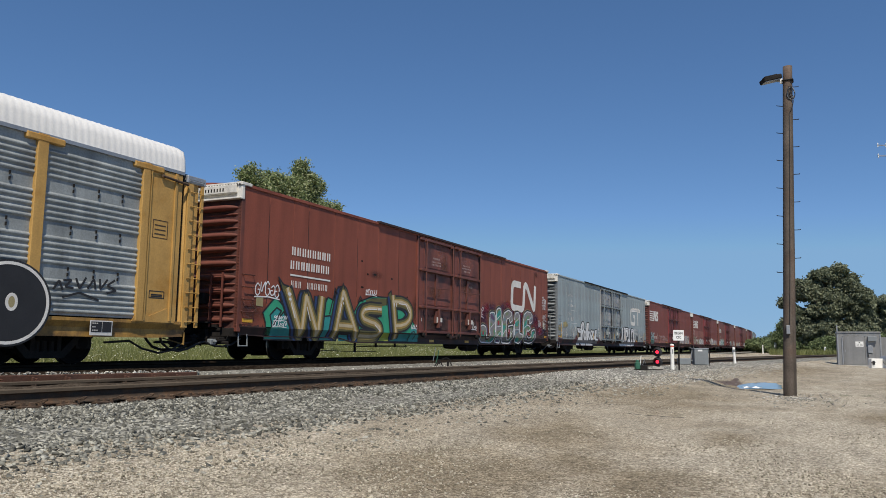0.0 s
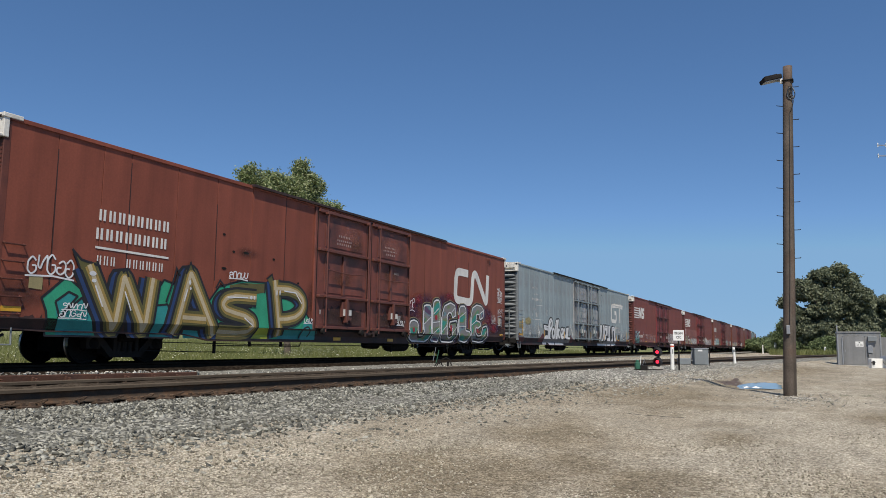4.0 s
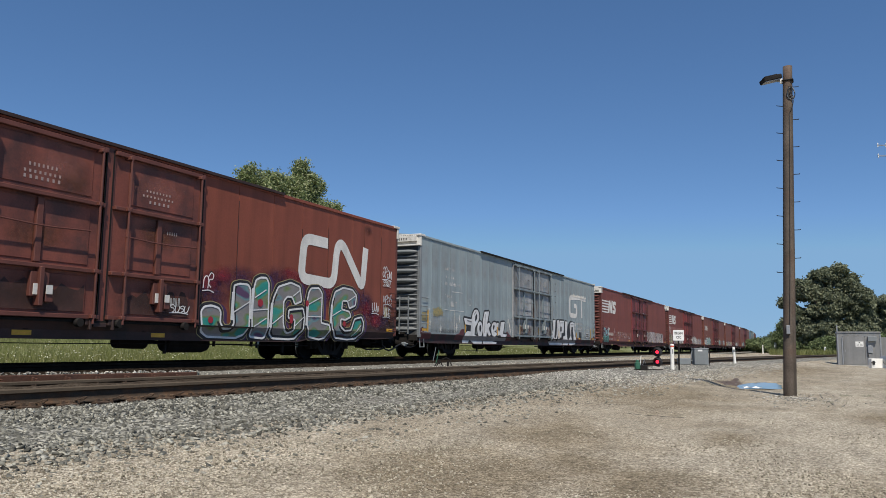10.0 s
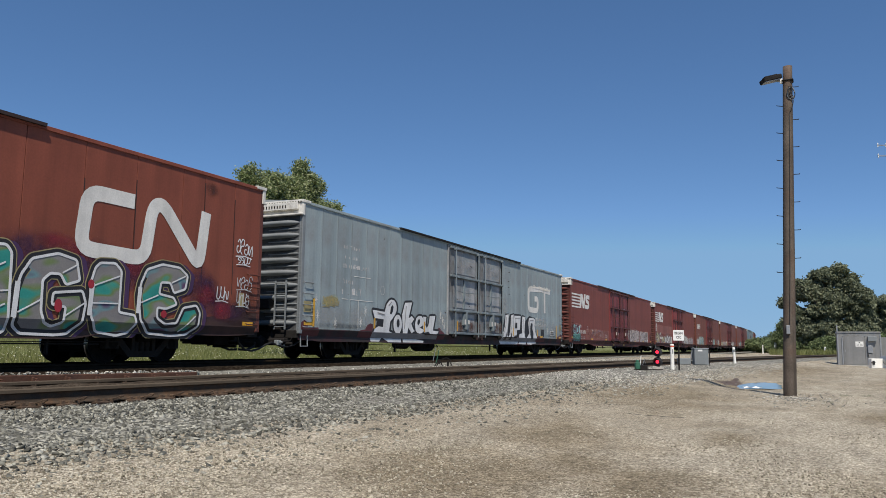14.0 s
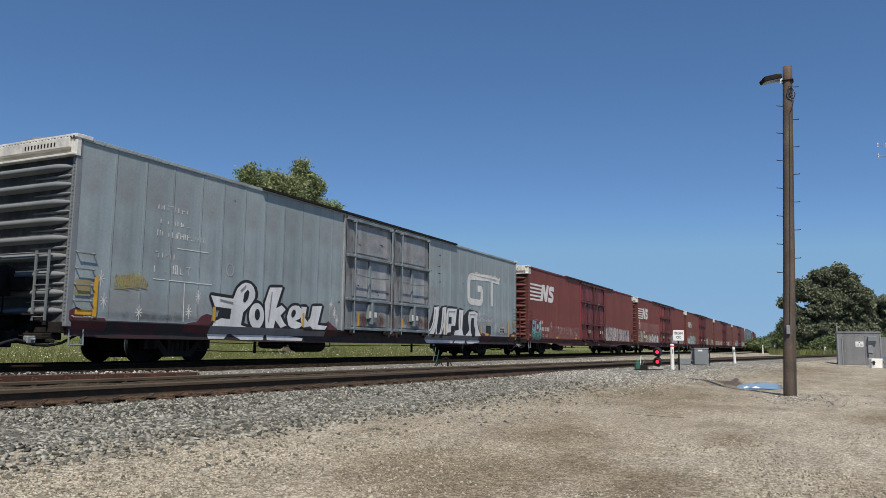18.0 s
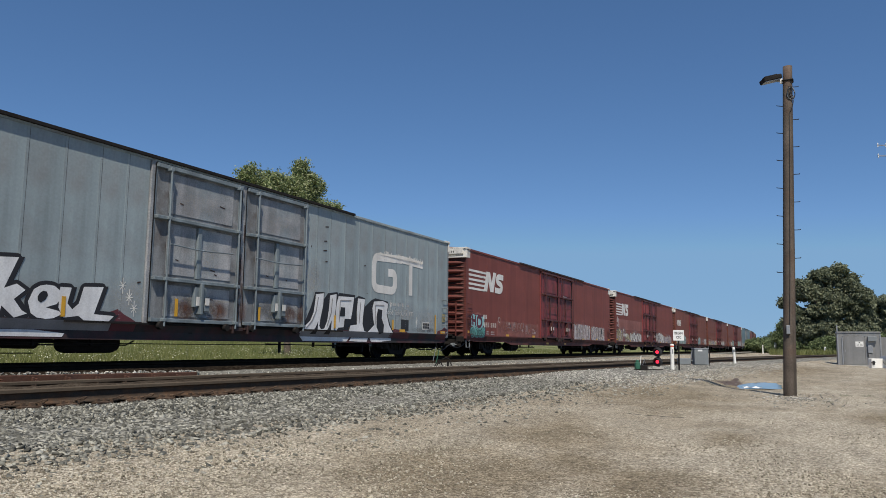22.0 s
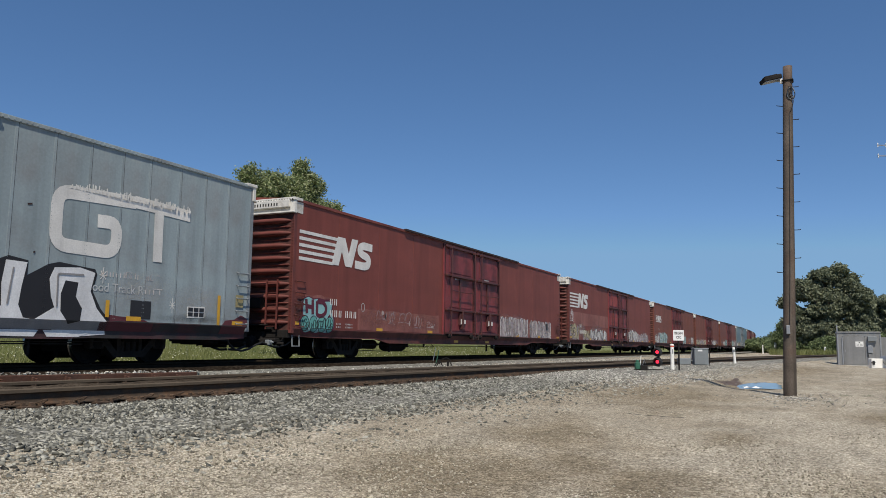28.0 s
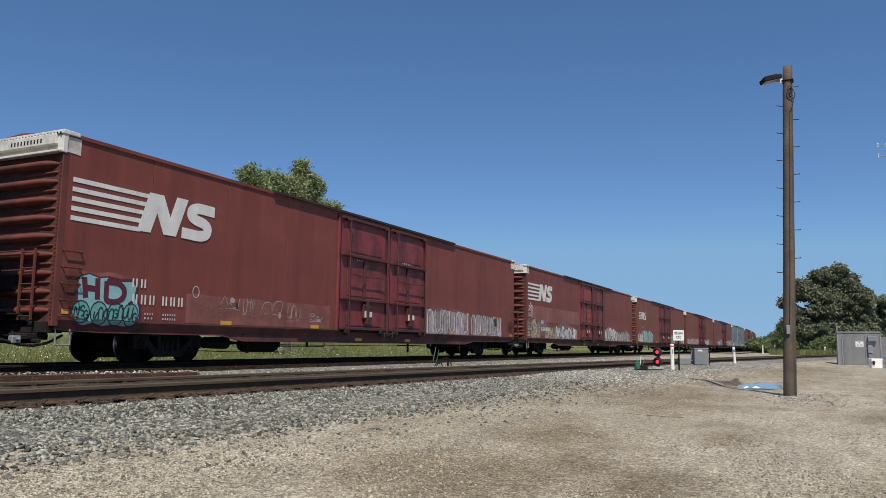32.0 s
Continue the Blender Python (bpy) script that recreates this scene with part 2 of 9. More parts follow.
def rod(points, r, n=8):
    """A round bar bent through the points, in one piece."""
    bm = bmesh.new()
    p = [Vector(q) for q in points]
    d = [(b - a).normalized() for a, b in zip(p, p[1:])]
    up, rings = d[0].orthogonal().normalized(), []
    for i, q in enumerate(p):
        t = d[0] if i == 0 else d[-1] if i == len(p) - 1 else (d[i - 1] + d[i]).normalized()
        up = (up - t * up.dot(t)).normalized()
        side = t.cross(up)
        grow = 1.0 if i in (0, len(p) - 1) else min(1.3, 1 / max(0.5, t.dot(d[i])))
        rings.append([bm.verts.new(q + (up * math.cos(2 * math.pi * j / n) + side * math.sin(2 * math.pi * j / n)) * r * grow) for j in range(n)])
    for x, y in zip(rings, rings[1:]):
        for j in range(n):
            bm.faces.new((x[j], x[(j + 1) % n], y[(j + 1) % n], y[j]))
    bm.faces.new(rings[0][::-1]), bm.faces.new(rings[-1])
    return bm


def lathe(bm, prof, n=24, axis="y", at=(0, 0, 0)):
    """Turns a profile of (radius, offset) round an axis."""
    rings = []
    for r, o in prof:
        ring = []
        for i in range(n):
            a = 2 * math.pi * i / n
            c, s = r * math.cos(a), r * math.sin(a)
            p = {"y": (c, o, s), "z": (c, s, o), "x": (o, c, s)}[axis]
            ring.append(bm.verts.new(Vector(p) + Vector(at)))
        rings.append(ring)
    for a, b in zip(rings, rings[1:]):
        for i in range(n):
            bm.faces.new((a[i], a[(i + 1) % n], b[(i + 1) % n], b[i]))
    bm.faces.new(rings[0][::-1]), bm.faces.new(rings[-1])
    bmesh.ops.recalc_face_normals(bm, faces=bm.faces[:])
    return bm


def slab(bm, outline, y0, y1):
    """A flat shape in the x-z plane with thickness from y0 (front) to y1."""
    f = [bm.verts.new((x, y0, z)) for x, z in outline]
    k = [bm.verts.new((x, y1, z)) for x, z in outline]
    n = len(outline)
    bm.faces.new(f), bm.faces.new(k[::-1])
    for i in range(n):
        bm.faces.new((f[i], k[i], k[(i + 1) % n], f[(i + 1) % n]))
    bmesh.ops.recalc_face_normals(bm, faces=bm.faces[:])
    return bm


def ribbon(bm, pts, width, y0, y1, r=0.0):
    """A band of even width along a bent line in the x-z plane."""
    pts = [Vector(p) for p in pts]
    if r:
        out = [pts[0]]
        for a, b, c in zip(pts, pts[1:], pts[2:]):
            d0, d1 = (a - b), (c - b)
            k0, k1 = min(r, d0.length * 0.45), min(r, d1.length * 0.45)
            p0, p1 = b + d0.normalized() * k0, b + d1.normalized() * k1
            for i in range(6):
                t = i / 5
                out.append((1 - t) ** 2 * p0 + 2 * t * (1 - t) * b + t * t * p1)
        pts = out + [pts[-1]]
    left, right = [], []
    for i, p in enumerate(pts):
        d0 = (pts[i] - pts[i - 1]).normalized() if i else (pts[1] - pts[0]).normalized()
        d1 = (pts[i + 1] - pts[i]).normalized() if i < len(pts) - 1 else d0
        d = (d0 + d1).normalized()
        nrm = Vector((-d.y, d.x))
        k = min(1.8, 1 / max(0.3, nrm.dot(Vector((-d0.y, d0.x)))))
        left.append(p + nrm * width / 2 * k), right.append(p - nrm * width / 2 * k)
    lf = [[bm.verts.new((q.x, y - 0.00005 * k, q.y)) for k, q in enumerate(side)] for side in (left, right) for y in (y0, y1)]
    a, b, c, d = lf
    for i in range(len(pts) - 1):
        for u, v in ((a, c), (d, b), (b, a), (c, d)):
            bm.faces.new((u[i], u[i + 1], v[i + 1], v[i]))
    for i in (0, len(pts) - 1):
        bm.faces.new((a[i], b[i], d[i], c[i]))
    bmesh.ops.recalc_face_normals(bm, faces=bm.faces[:])
    return bm


def words(body, x0, x1, z0, z1, y, material, fat=0.0, slant=0.0, depth=0.004, name="lettering"):
    """Letters in the built-in font as a mesh that fills the given box of a car's or sign's face."""
    cu = bpy.data.curves.new("letters", "FONT")
    cu.body, cu.offset, cu.extrude, cu.shear, cu.resolution_u = body, fat, 0.5, slant, 3
    ob = bpy.data.objects.new("letters", cu)
    scene.collection.objects.link(ob)
    bpy.context.view_layer.update()
    me = bpy.data.meshes.new_from_object(ob.evaluated_get(bpy.context.evaluated_depsgraph_get()))
    bpy.data.objects.remove(ob)
    n = len(me.vertices)
    co = np.empty(n * 3)
    me.vertices.foreach_get("co", co)
    co = co.reshape(n, 3)
    lo, hi = co.min(0), co.max(0)
    u = (co - lo) / (hi - lo)
    outc = np.column_stack([x0 + u[:, 0] * (x1 - x0), y - u[:, 2] * depth, z0 + u[:, 1] * (z1 - z0)])
    me.vertices.foreach_set("co", outc.ravel())
    me.materials.clear()
    me.materials.append(material)
    me.name = name
    me.update()
    return me


def bars(rows, y, depth=0.004, fill=0.72):
    """Plain bars that stand for small writing: rows of x, z, width, height, count."""
    bm = bmesh.new()
    for x, z, w, h, n in rows:
        step = w / n
        for i in range(n):
            box(bm, x + i * step, x + i * step + step * fill, y - depth, y, z, z + h)
    return bm


# ---- ground and tracks ----
def ground_material(name, tones):
    """Loose stone or turf: pebbles of many tones over damp and dry patches."""
    m = bpy.data.materials.new(name)
    m.use_nodes = True
    n, l = m.node_tree.nodes, m.node_tree.links
    b = n["Principled BSDF"]
    tc = n.new("ShaderNodeTexCoord")
    vo = n.new("ShaderNodeTexVoronoi")
    vo.inputs["Scale"].default_value = tones["stones"]
    l.new(tc.outputs["Object"], vo.inputs["Vector"])
    sep = n.new("ShaderNodeSeparateColor")
    l.new(vo.outputs["Color"], sep.inputs[0])
    ramp = n.new("ShaderNodeValToRGB")
    e = ramp.color_ramp.elements
    e[0].color, e[1].color = (*tones["dark"], 1), (*tones["light"], 1)
    mid = e.new(0.5)
    mid.color = (*tones["mid"], 1)
    l.new(sep.outputs[0], ramp.inputs[0])
    big = n.new("ShaderNodeTexNoise")
    big.inputs["Scale"].default_value, big.inputs["Detail"].default_value, big.inputs["Roughness"].default_value = tones["patch"], 5, 0.6
    mp = n.new("ShaderNodeMapping")
    mp.inputs["Scale"].default_value = (0.55, 1.0, 1.0)
    mp.inputs["Rotation"].default_value = (0, 0, radians(20))
    l.new(tc.outputs["Object"], mp.inputs["Vector"]), l.new(mp.outputs[0], big.inputs["Vector"])
    mr = n.new("ShaderNodeMapRange")
    mr.inputs[1].default_value, mr.inputs[2].default_value = 0.47, 0.58
    l.new(big.outputs[0], mr.inputs[0])
    mx = n.new("ShaderNodeMix")
    mx.data_type = "RGBA"
    mx.inputs[7].default_value = (*tones["stain"], 1)
    if "pools" in tones:
        mx.blend_type = "MULTIPLY"
    mul = n.new("ShaderNodeMath")
    mul.operation = "MULTIPLY"
    mul.inputs[1].default_value = tones["much"]
    l.new(mr.outputs[0], mul.inputs[0])
    wet = mul.outputs[0]
    wob = n.new("ShaderNodeTexNoise")
    wob.inputs["Scale"].default_value, wob.inputs["Detail"].default_value = 0.7, 9
    wob.inputs["Roughness"].default_value = 0.72
    l.new(tc.outputs["Object"], wob.inputs["Vector"])
    ws = n.new("ShaderNodeVectorMath")
    ws.operation = "MULTIPLY_ADD"
    ws.inputs[1].default_value, ws.inputs[2].default_value = (2.0, 2.0, 0), (-1.0, -1.0, 0)
    l.new(wob.outputs["Color"], ws.inputs[0])
    for cx, cy, rx, ry, turn in tones.get("pools", ()):
        pm = n.new("ShaderNodeMapping")
        pm.vector_type = "TEXTURE"
        pm.inputs["Location"].default_value, pm.inputs["Rotation"].default_value, pm.inputs["Scale"].default_value = (cx, cy, 0.5), (0, 0, radians(turn)), (rx, ry, 6.0)
        l.new(tc.outputs["Object"], pm.inputs["Vector"])
        ad = n.new("ShaderNodeVectorMath")
        l.new(pm.outputs[0], ad.inputs[0]), l.new(ws.outputs[0], ad.inputs[1])
        gr = n.new("ShaderNodeTexGradient")
        gr.gradient_type = "SPHERICAL"
        l.new(ad.outputs[0], gr.inputs[0])
        gm = n.new("ShaderNodeMapRange")
        gm.inputs[1].default_value, gm.inputs[2].default_value, gm.inputs[4].default_value = 0.0, 0.75, 0.9
        l.new(gr.outputs["Fac"], gm.inputs[0])
        mm = n.new("ShaderNodeMath")
        mm.operation = "MAXIMUM"
        l.new(wet, mm.inputs[0]), l.new(gm.outputs[0], mm.inputs[1])
        wet = mm.outputs[0]
    l.new(wet, mx.inputs[0]), l.new(ramp.outputs[0], mx.inputs[6])
    fine = n.new("ShaderNodeTexNoise")
    fine.inputs["Scale"].default_value, fine.inputs["Detail"].default_value = tones["stones"] * 2.2, 4
    l.new(tc.outputs["Object"], fine.inputs["Vector"])
    fr = n.new("ShaderNodeMapRange")
    fr.inputs[1].default_value, fr.inputs[2].default_value, fr.inputs[3].default_value, fr.inputs[4].default_value = 0.32, 0.68, 0.55, 1.45
    l.new(fine.outputs[0], fr.inputs[0])
    rut = n.new("ShaderNodeTexNoise")          # drifts of finer and coarser stone, drawn out by wheels
    rut.inputs["Scale"].default_value, rut.inputs["Detail"].default_value, rut.inputs["Roughness"].default_value = 1.5, 7, 0.68
    rm = n.new("ShaderNodeMapping")
    rm.inputs["Scale"].default_value = (0.45, 1.3, 1.0)
    rm.inputs["Rotation"].default_value = (0, 0, radians(-12))
    l.new(tc.outputs["Object"], rm.inputs["Vector"]), l.new(rm.outputs[0], rut.inputs["Vector"])
    rr = n.new("ShaderNodeMapRange")
    rr.inputs[1].default_value, rr.inputs[2].default_value, rr.inputs[3].default_value, rr.inputs[4].default_value = 0.34, 0.66, 0.80, 1.18
    l.new(rut.outputs[0], rr.inputs[0])
    rx = n.new("ShaderNodeMath")
    rx.operation = "MULTIPLY"
    l.new(fr.outputs[0], rx.inputs[0]), l.new(rr.outputs[0], rx.inputs[1])
    heap = n.new("ShaderNodeTexNoise")         # handfuls of larger and smaller stones
    heap.inputs["Scale"].default_value, heap.inputs["Detail"].default_value, heap.inputs["Roughness"].default_value = 11.0, 5, 0.8
    l.new(tc.outputs["Object"], heap.inputs["Vector"])
    hr = n.new("ShaderNodeMapRange")
    hr.inputs[1].default_value, hr.inputs[2].default_value, hr.inputs[3].default_value, hr.inputs[4].default_value = 0.34, 0.66, 0.74, 1.28
    l.new(heap.outputs[0], hr.inputs[0])
    rx2 = n.new("ShaderNodeMath")
    rx2.operation = "MULTIPLY"
    l.new(rx.outputs[0], rx2.inputs[0]), l.new(hr.outputs[0], rx2.inputs[1])
    sc = n.new("ShaderNodeVectorMath")
    sc.operation = "SCALE"
    l.new(mx.outputs[2], sc.inputs[0]), l.new(rx2.outputs[0], sc.inputs["Scale"])
    l.new(sc.outputs[0], b.inputs["Base Color"])
    b.inputs["Roughness"].default_value = 0.95
    b.inputs["Specular IOR Level"].default_value = 0.0 if tones["mid"][0] < 0.1 else 0.08
    bp = n.new("ShaderNodeBump")
    bp.inputs["Strength"].default_value, bp.inputs["Distance"].default_value = 0.7, tones["relief"]
    l.new(vo.outputs["Distance"], bp.inputs["Height"])
    bp.invert = True
    l.new(bp.outputs[0], b.inputs["Normal"])
    return m


M_YARD = ground_material("crushed_limestone_yard", dict(stones=58.0, dark=(0.190, 0.163, 0.122), mid=(0.366, 0.322, 0.249), light=(0.60, 0.548, 0.445), stain=(0.60, 0.555, 0.485), patch=0.42, much=0.42, relief=0.014,
                            pools=((16.8, 3.3, 6.4, 3.0, 0), (9.6, 0.95, 1.2, 0.55, 0), (13.6, -0.9, 1.5, 1.0, 0), (6.0, 1.15, 1.5, 1.0, 0), (5.6, 2.7, 2.2, 1.6, 10), (9.0, 2.7, 3.4, 1.35, 20), (6.6, 1.9, 1.8, 0.7, 15), (23.6, 1.9, 3.9, 2.0, 0), (38, 1.2, 13.0, 3.4, -8), (30, -3.5, 11.0, 2.4, -10))))
M_FIELD = ground_material("meadow_turf", dict(stones=9.0, dark=(0.11, 0.135, 0.045), mid=(0.17, 0.195, 0.075), light=(0.24, 0.25, 0.12), stain=(0.22, 0.21, 0.11), patch=0.2, much=0.6, relief=0.03))
M_BALLAST = ground_material("crushed_rock_ballast", dict(stones=17.0, dark=(0.06, 0.06, 0.053), mid=(0.18, 0.178, 0.157), light=(0.40, 0.39, 0.34), stain=(0.22, 0.205, 0.175), patch=0.5, much=0.4, relief=0.04))
# Foul ballast, its colour darkened further for the shade under the train.
M_FOULSHADE = ground_material("fouled_shaded_ballast", dict(stones=17.0, dark=(0.010, 0.0075, 0.0055), mid=(0.020, 0.015, 0.011), light=(0.05, 0.040, 0.030), stain=(0.022, 0.017, 0.013), patch=0.6, much=0.5, relief=0.04))


def steps(lo, hi, fine_lo, fine_hi, fine, grow=1.25):
    """Grid lines that are close together in the middle and spread towards the horizon."""
    out = list(np.arange(fine_lo, fine_hi, fine))
    d, v = fine, fine_hi
    while v < hi:
        out.append(v)
        d *= grow
        v += d
    out.append(hi)
    d, v, low = fine, fine_lo - fine, []
    while v > lo:
        low.append(v)
        d *= grow
        v -= d
    low.append(lo)
    return low[::-1] + out


PUDDLE = (25.0, 1.70, 2.75, 0.74)


def yard_z(s, y):
    z = ground_z(s, y)
    if -20 < s < 90 and -25 < y < 5:
        z += 0.03 * (noise.noise(Vector((s * 0.25, y * 0.4, 0.3)))) + 0.012 * noise.noise(Vector((s * 1.3, y * 1.3, 4.0)))
    u = ((s - PUDDLE[0]) / (PUDDLE[2] * 1.5)) ** 2 + ((y - PUDDLE[1]) / (PUDDLE[3] * 1.7)) ** 2
    return z - 0.10 * max(0.0, 1 - u) - 0.03 * max(0.0, 1 - u * 0.3)


def sheet(name, xs, ys, zf, materials, pick):
    verts = [(x, y, zf(x, y)) for x in xs for y in ys]
    nx, ny = len(xs), len(ys)
    faces, idx = [], []
    for i in range(nx - 1):
        for j in range(ny - 1):
            faces.append((i * ny + j, (i + 1) * ny + j, (i + 1) * ny + j + 1, i * ny + j + 1))
            idx.append(pick((xs[i] + xs[i + 1]) / 2, (ys[j] + ys[j + 1]) / 2))
    me = bpy.data.meshes.new(name)
    me.from_pydata(verts, [], faces)
    for m in materials:
        me.materials.append(m)
    me.polygons.foreach_set("material_index", idx)
    me.polygons.foreach_set("use_smooth", [True] * len(faces))
    return new(name, me)


def is_field(x, y):
    if y > MAIN + 3.2 + 0.6 * noise.noise(Vector((x * 0.2, y * 0.2, 0))):
        return 1
    if x > 104 + 3 * noise.noise(Vector((y * 0.2, 0, 0))) and y < min(MAIN - 3, 5.0 + 0.045 * (x - 104)):
        return 1
    return 1 if abs(x) > 200 or y < -90 else 0


ground = sheet("ground", steps(-2500, 3800, -6, 60, 0.4, 1.12), steps(-2500, 2500, -14, 22, 0.4, 1.15), yard_z, [M_YARD, M_FIELD], is_field)
tagged(ground, "tan crushed stone yard with damp patches and meadow beyond", "ground", kind="structure")

pu = bmesh.new()
ring = []
for i in range(48):
    a = 2 * math.pi * i / 48
    k = 1 + 0.16 * math.sin(3 * a + 1) + 0.10 * math.sin(5 * a) + 0.06 * math.sin(9 * a + 2)
    ring.append(pu.verts.new((PUDDLE[2] * k * math.cos(a), PUDDLE[3] * k * math.sin(a), 0)))
pu.faces.new(ring)
M_MUD = mat("wet_red_brown_mud", (0.095, 0.064, 0.048), rough=0.8, vary=0.25, scale=3, fine=30, bump=0.3, second=(0.12, 0.09, 0.066), amount=0.4)
mm, rows = bmesh.new(), []
for j in range(1, 9):
    rows.append([])
    for i in range(40):
        a = 2 * math.pi * i / 40
        k = j / 8 * (1 + 0.18 * math.sin(3 * a + 2) + 0.12 * math.sin(7 * a))
        s, y = PUDDLE[0] + 0.4 + 1.9 * k * math.cos(a), PUDDLE[1] + 0.66 + 0.34 * k * math.sin(a)
        rows[-1].append(mm.verts.new((s, y, max(yard_z(s, y) + 0.006 * (1 - (j / 8) ** 4), YARD - 0.06))))
mm.faces.new(rows[0])
for a, b in zip(rows, rows[1:]):
    for i in range(40):
        mm.faces.new((a[i], a[(i + 1) % 40], b[(i + 1) % 40], b[i]))
mud = new("mud", mesh_of("mud", mm, M_MUD))
tagged(mud, "wet red-brown mud at the puddle's edge", "mud", kind="structure")
M_WATER = mat("still_rain_water", (0.20, 0.19, 0.165), rough=0.06, vary=0.1, scale=1, fine=10, bump=0.0)
puddle = new("puddle", mesh_of("puddle", pu, M_WATER))
puddle.location = (PUDDLE[0], PUDDLE[1], YARD - 0.04)
tagged(puddle, "still rain puddle lying in the yard gravel", "puddle", kind="structure")


def loft(name, path, top, section, materials, picks, s0, s1, step, rough=0.03, far=None):
    """A bank that follows a track: section rows are (offset from the middle, height over top or None for the ground)."""
    verts, faces, idx = [], [], []
    svals = list(np.arange(s0, s1, step)) + ([] if far is None else list(np.arange(s1, far, 4.0)))
    for s in svals:
        for o, h in section:
            y = path(s) + o
            if h is None:
                z = yard_z(s, y) - 0.03
            else:
                z = max(top + h + rough * noise.noise(Vector((s * 2.1, y * 2.1, 0))) + rough * 0.8 * noise.noise(Vector((s * 7, y * 7, 3))), yard_z(s, y) + 0.015)
            verts.append((s, y + 0.06 * noise.noise(Vector((s * 0.9, o, 1))), z))
    k = len(section)
    for i in range(len(svals) - 1):
        for j in range(k - 1):
            faces.append((i * k + j, (i + 1) * k + j, (i + 1) * k + j + 1, i * k + j + 1))
            idx.append(picks[j])
    me = bpy.data.meshes.new(name)
    me.from_pydata(verts, [], faces)
    for m in materials:
        me.materials.append(m)
    me.polygons.foreach_set("material_index", idx)
    me.polygons.foreach_set("use_smooth", [True] * len(faces))
    return new(name, me)


M_DIRT = ground_material("brown_track_dirt", dict(stones=30.0, dark=(0.040, 0.031, 0.023), mid=(0.070, 0.055, 0.042), light=(0.115, 0.095, 0.075), stain=(0.04, 0.031, 0.024), patch=0.8, much=0.5, relief=0.02))
offs = [-3.45, -2.8, -2.4, -2.05, -1.75, -1.5, -1.3, -1.1, -0.9, -0.5, 0, 0.4, 0.70, 0.79, 0.95, 1.2, 1.5, 1.8, 2.1, 2.6, 3.8]
hs = [None, -0.40, -0.34, -0.28, -0.235, -0.215, -0.208, -0.222, -0.225, -0.17, -0.10, -0.062, -0.052, -0.10, -0.18, -0.14, -0.08, -0.05, -0.08, -0.20, -0.28]
tagged(loft("ballast", near_y, RAIL_N, list(zip(offs, hs)), [M_BALLAST, M_FOULSHADE, M_DIRT], [0] * 7 + [2] * 7 + [0] * 6, -14, 60, 0.25, far=130), "grey crushed rock ballast bank under the siding", "ballast", kind="structure")
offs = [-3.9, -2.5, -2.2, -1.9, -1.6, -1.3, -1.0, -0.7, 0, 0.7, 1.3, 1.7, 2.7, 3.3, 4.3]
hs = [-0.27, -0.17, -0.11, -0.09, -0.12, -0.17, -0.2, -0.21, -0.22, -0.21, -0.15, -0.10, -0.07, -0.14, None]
tagged(loft("ballast_main", main_y, RAIL_M, list(zip(offs, hs)), [M_BALLAST, M_FOULSHADE], [0, 1, 1, 1, 1, 1, 1, 1, 1, 1, 1, 1, 0, 0], -30, 60, 0.25, rough=0.012, far=330), "pale crushed rock ballast, oily and darkened for the train's shade between the rails", "ballast", kind="structure")

RAIL_PROFILE = [(-0.076, -0.186), (0.076, -0.186), (0.076, -0.174), (0.014, -0.152), (0.008, -0.135), (0.008, -0.058), (0.034, -0.050), (0.040, -0.044),
                (0.040, -0.010), (0.030, -0.001), (-0.030, -0.001), (-0.040, -0.010), (-0.040, -0.044), (-0.034, -0.050), (-0.008, -0.058), (-0.008, -0.135), (-0.014, -0.152), (-0.076, -0.174)]


def rail(name, path, off, top, s0, s1, parent, steel, step=1.0):
    verts, faces, idx = [], [], []
    k = len(RAIL_PROFILE)
    svals = np.arange(s0, s1, step)
    for s in svals:
        slope = (path(s + 0.5) - path(s - 0.5))
        nrm = Vector((-slope, 1, 0)).normalized()
        z = top(s) if callable(top) else top
        for o, h in RAIL_PROFILE:
            p = Vector((s, path(s), 0)) + nrm * (off + o)
            verts.append((p.x, p.y, z + h))
    for i in range(len(svals) - 1):
        for j in range(k):
            faces.append((i * k + j, (i + 1) * k + j, (i + 1) * k + (j + 1) % k, i * k + (j + 1) % k))
            idx.append(1 if 7 <= j <= 11 else 0)
    faces.append(tuple(range(k))[::-1])
    idx.append(0)
    me = bpy.data.meshes.new(name)
    me.from_pydata(verts, [], faces)
    me.materials.append(steel), me.materials.append(M_RAILTOP if steel is M_RUST else steel)
    me.polygons.foreach_set("material_index", idx)
    ob = new(name, me)
    ob.parent = parent
    return ob


siding = tagged(new("track_siding"), "rusty rails on timber ties, siding bending away into the yard", "track", kind="structure")
for off in (-GAUGE / 2, GAUGE / 2):
    rail("rail", near_y, off, RAIL_N, -3.5, 130, siding, M_RUST)
mainline = tagged(new("track_main"), "main line rails under the freight train", "track", kind="structure")
for off in (-GAUGE / 2, GAUGE / 2):
    rail("rail", main_y, off, RAIL_M, -30, 330, mainline, M_MAINRAIL)


# ---- train ----
CARS, WHEELSETS, SHARED = {}, [], {}
TANK_AT = {0: 3.5, 1: -3.9, 2: -6.0, 3: -4.0}
TRUCK_AT = 3.6


def shared(key, fn):
    if key not in SHARED:
        SHARED[key] = fn()
    return SHARED[key]


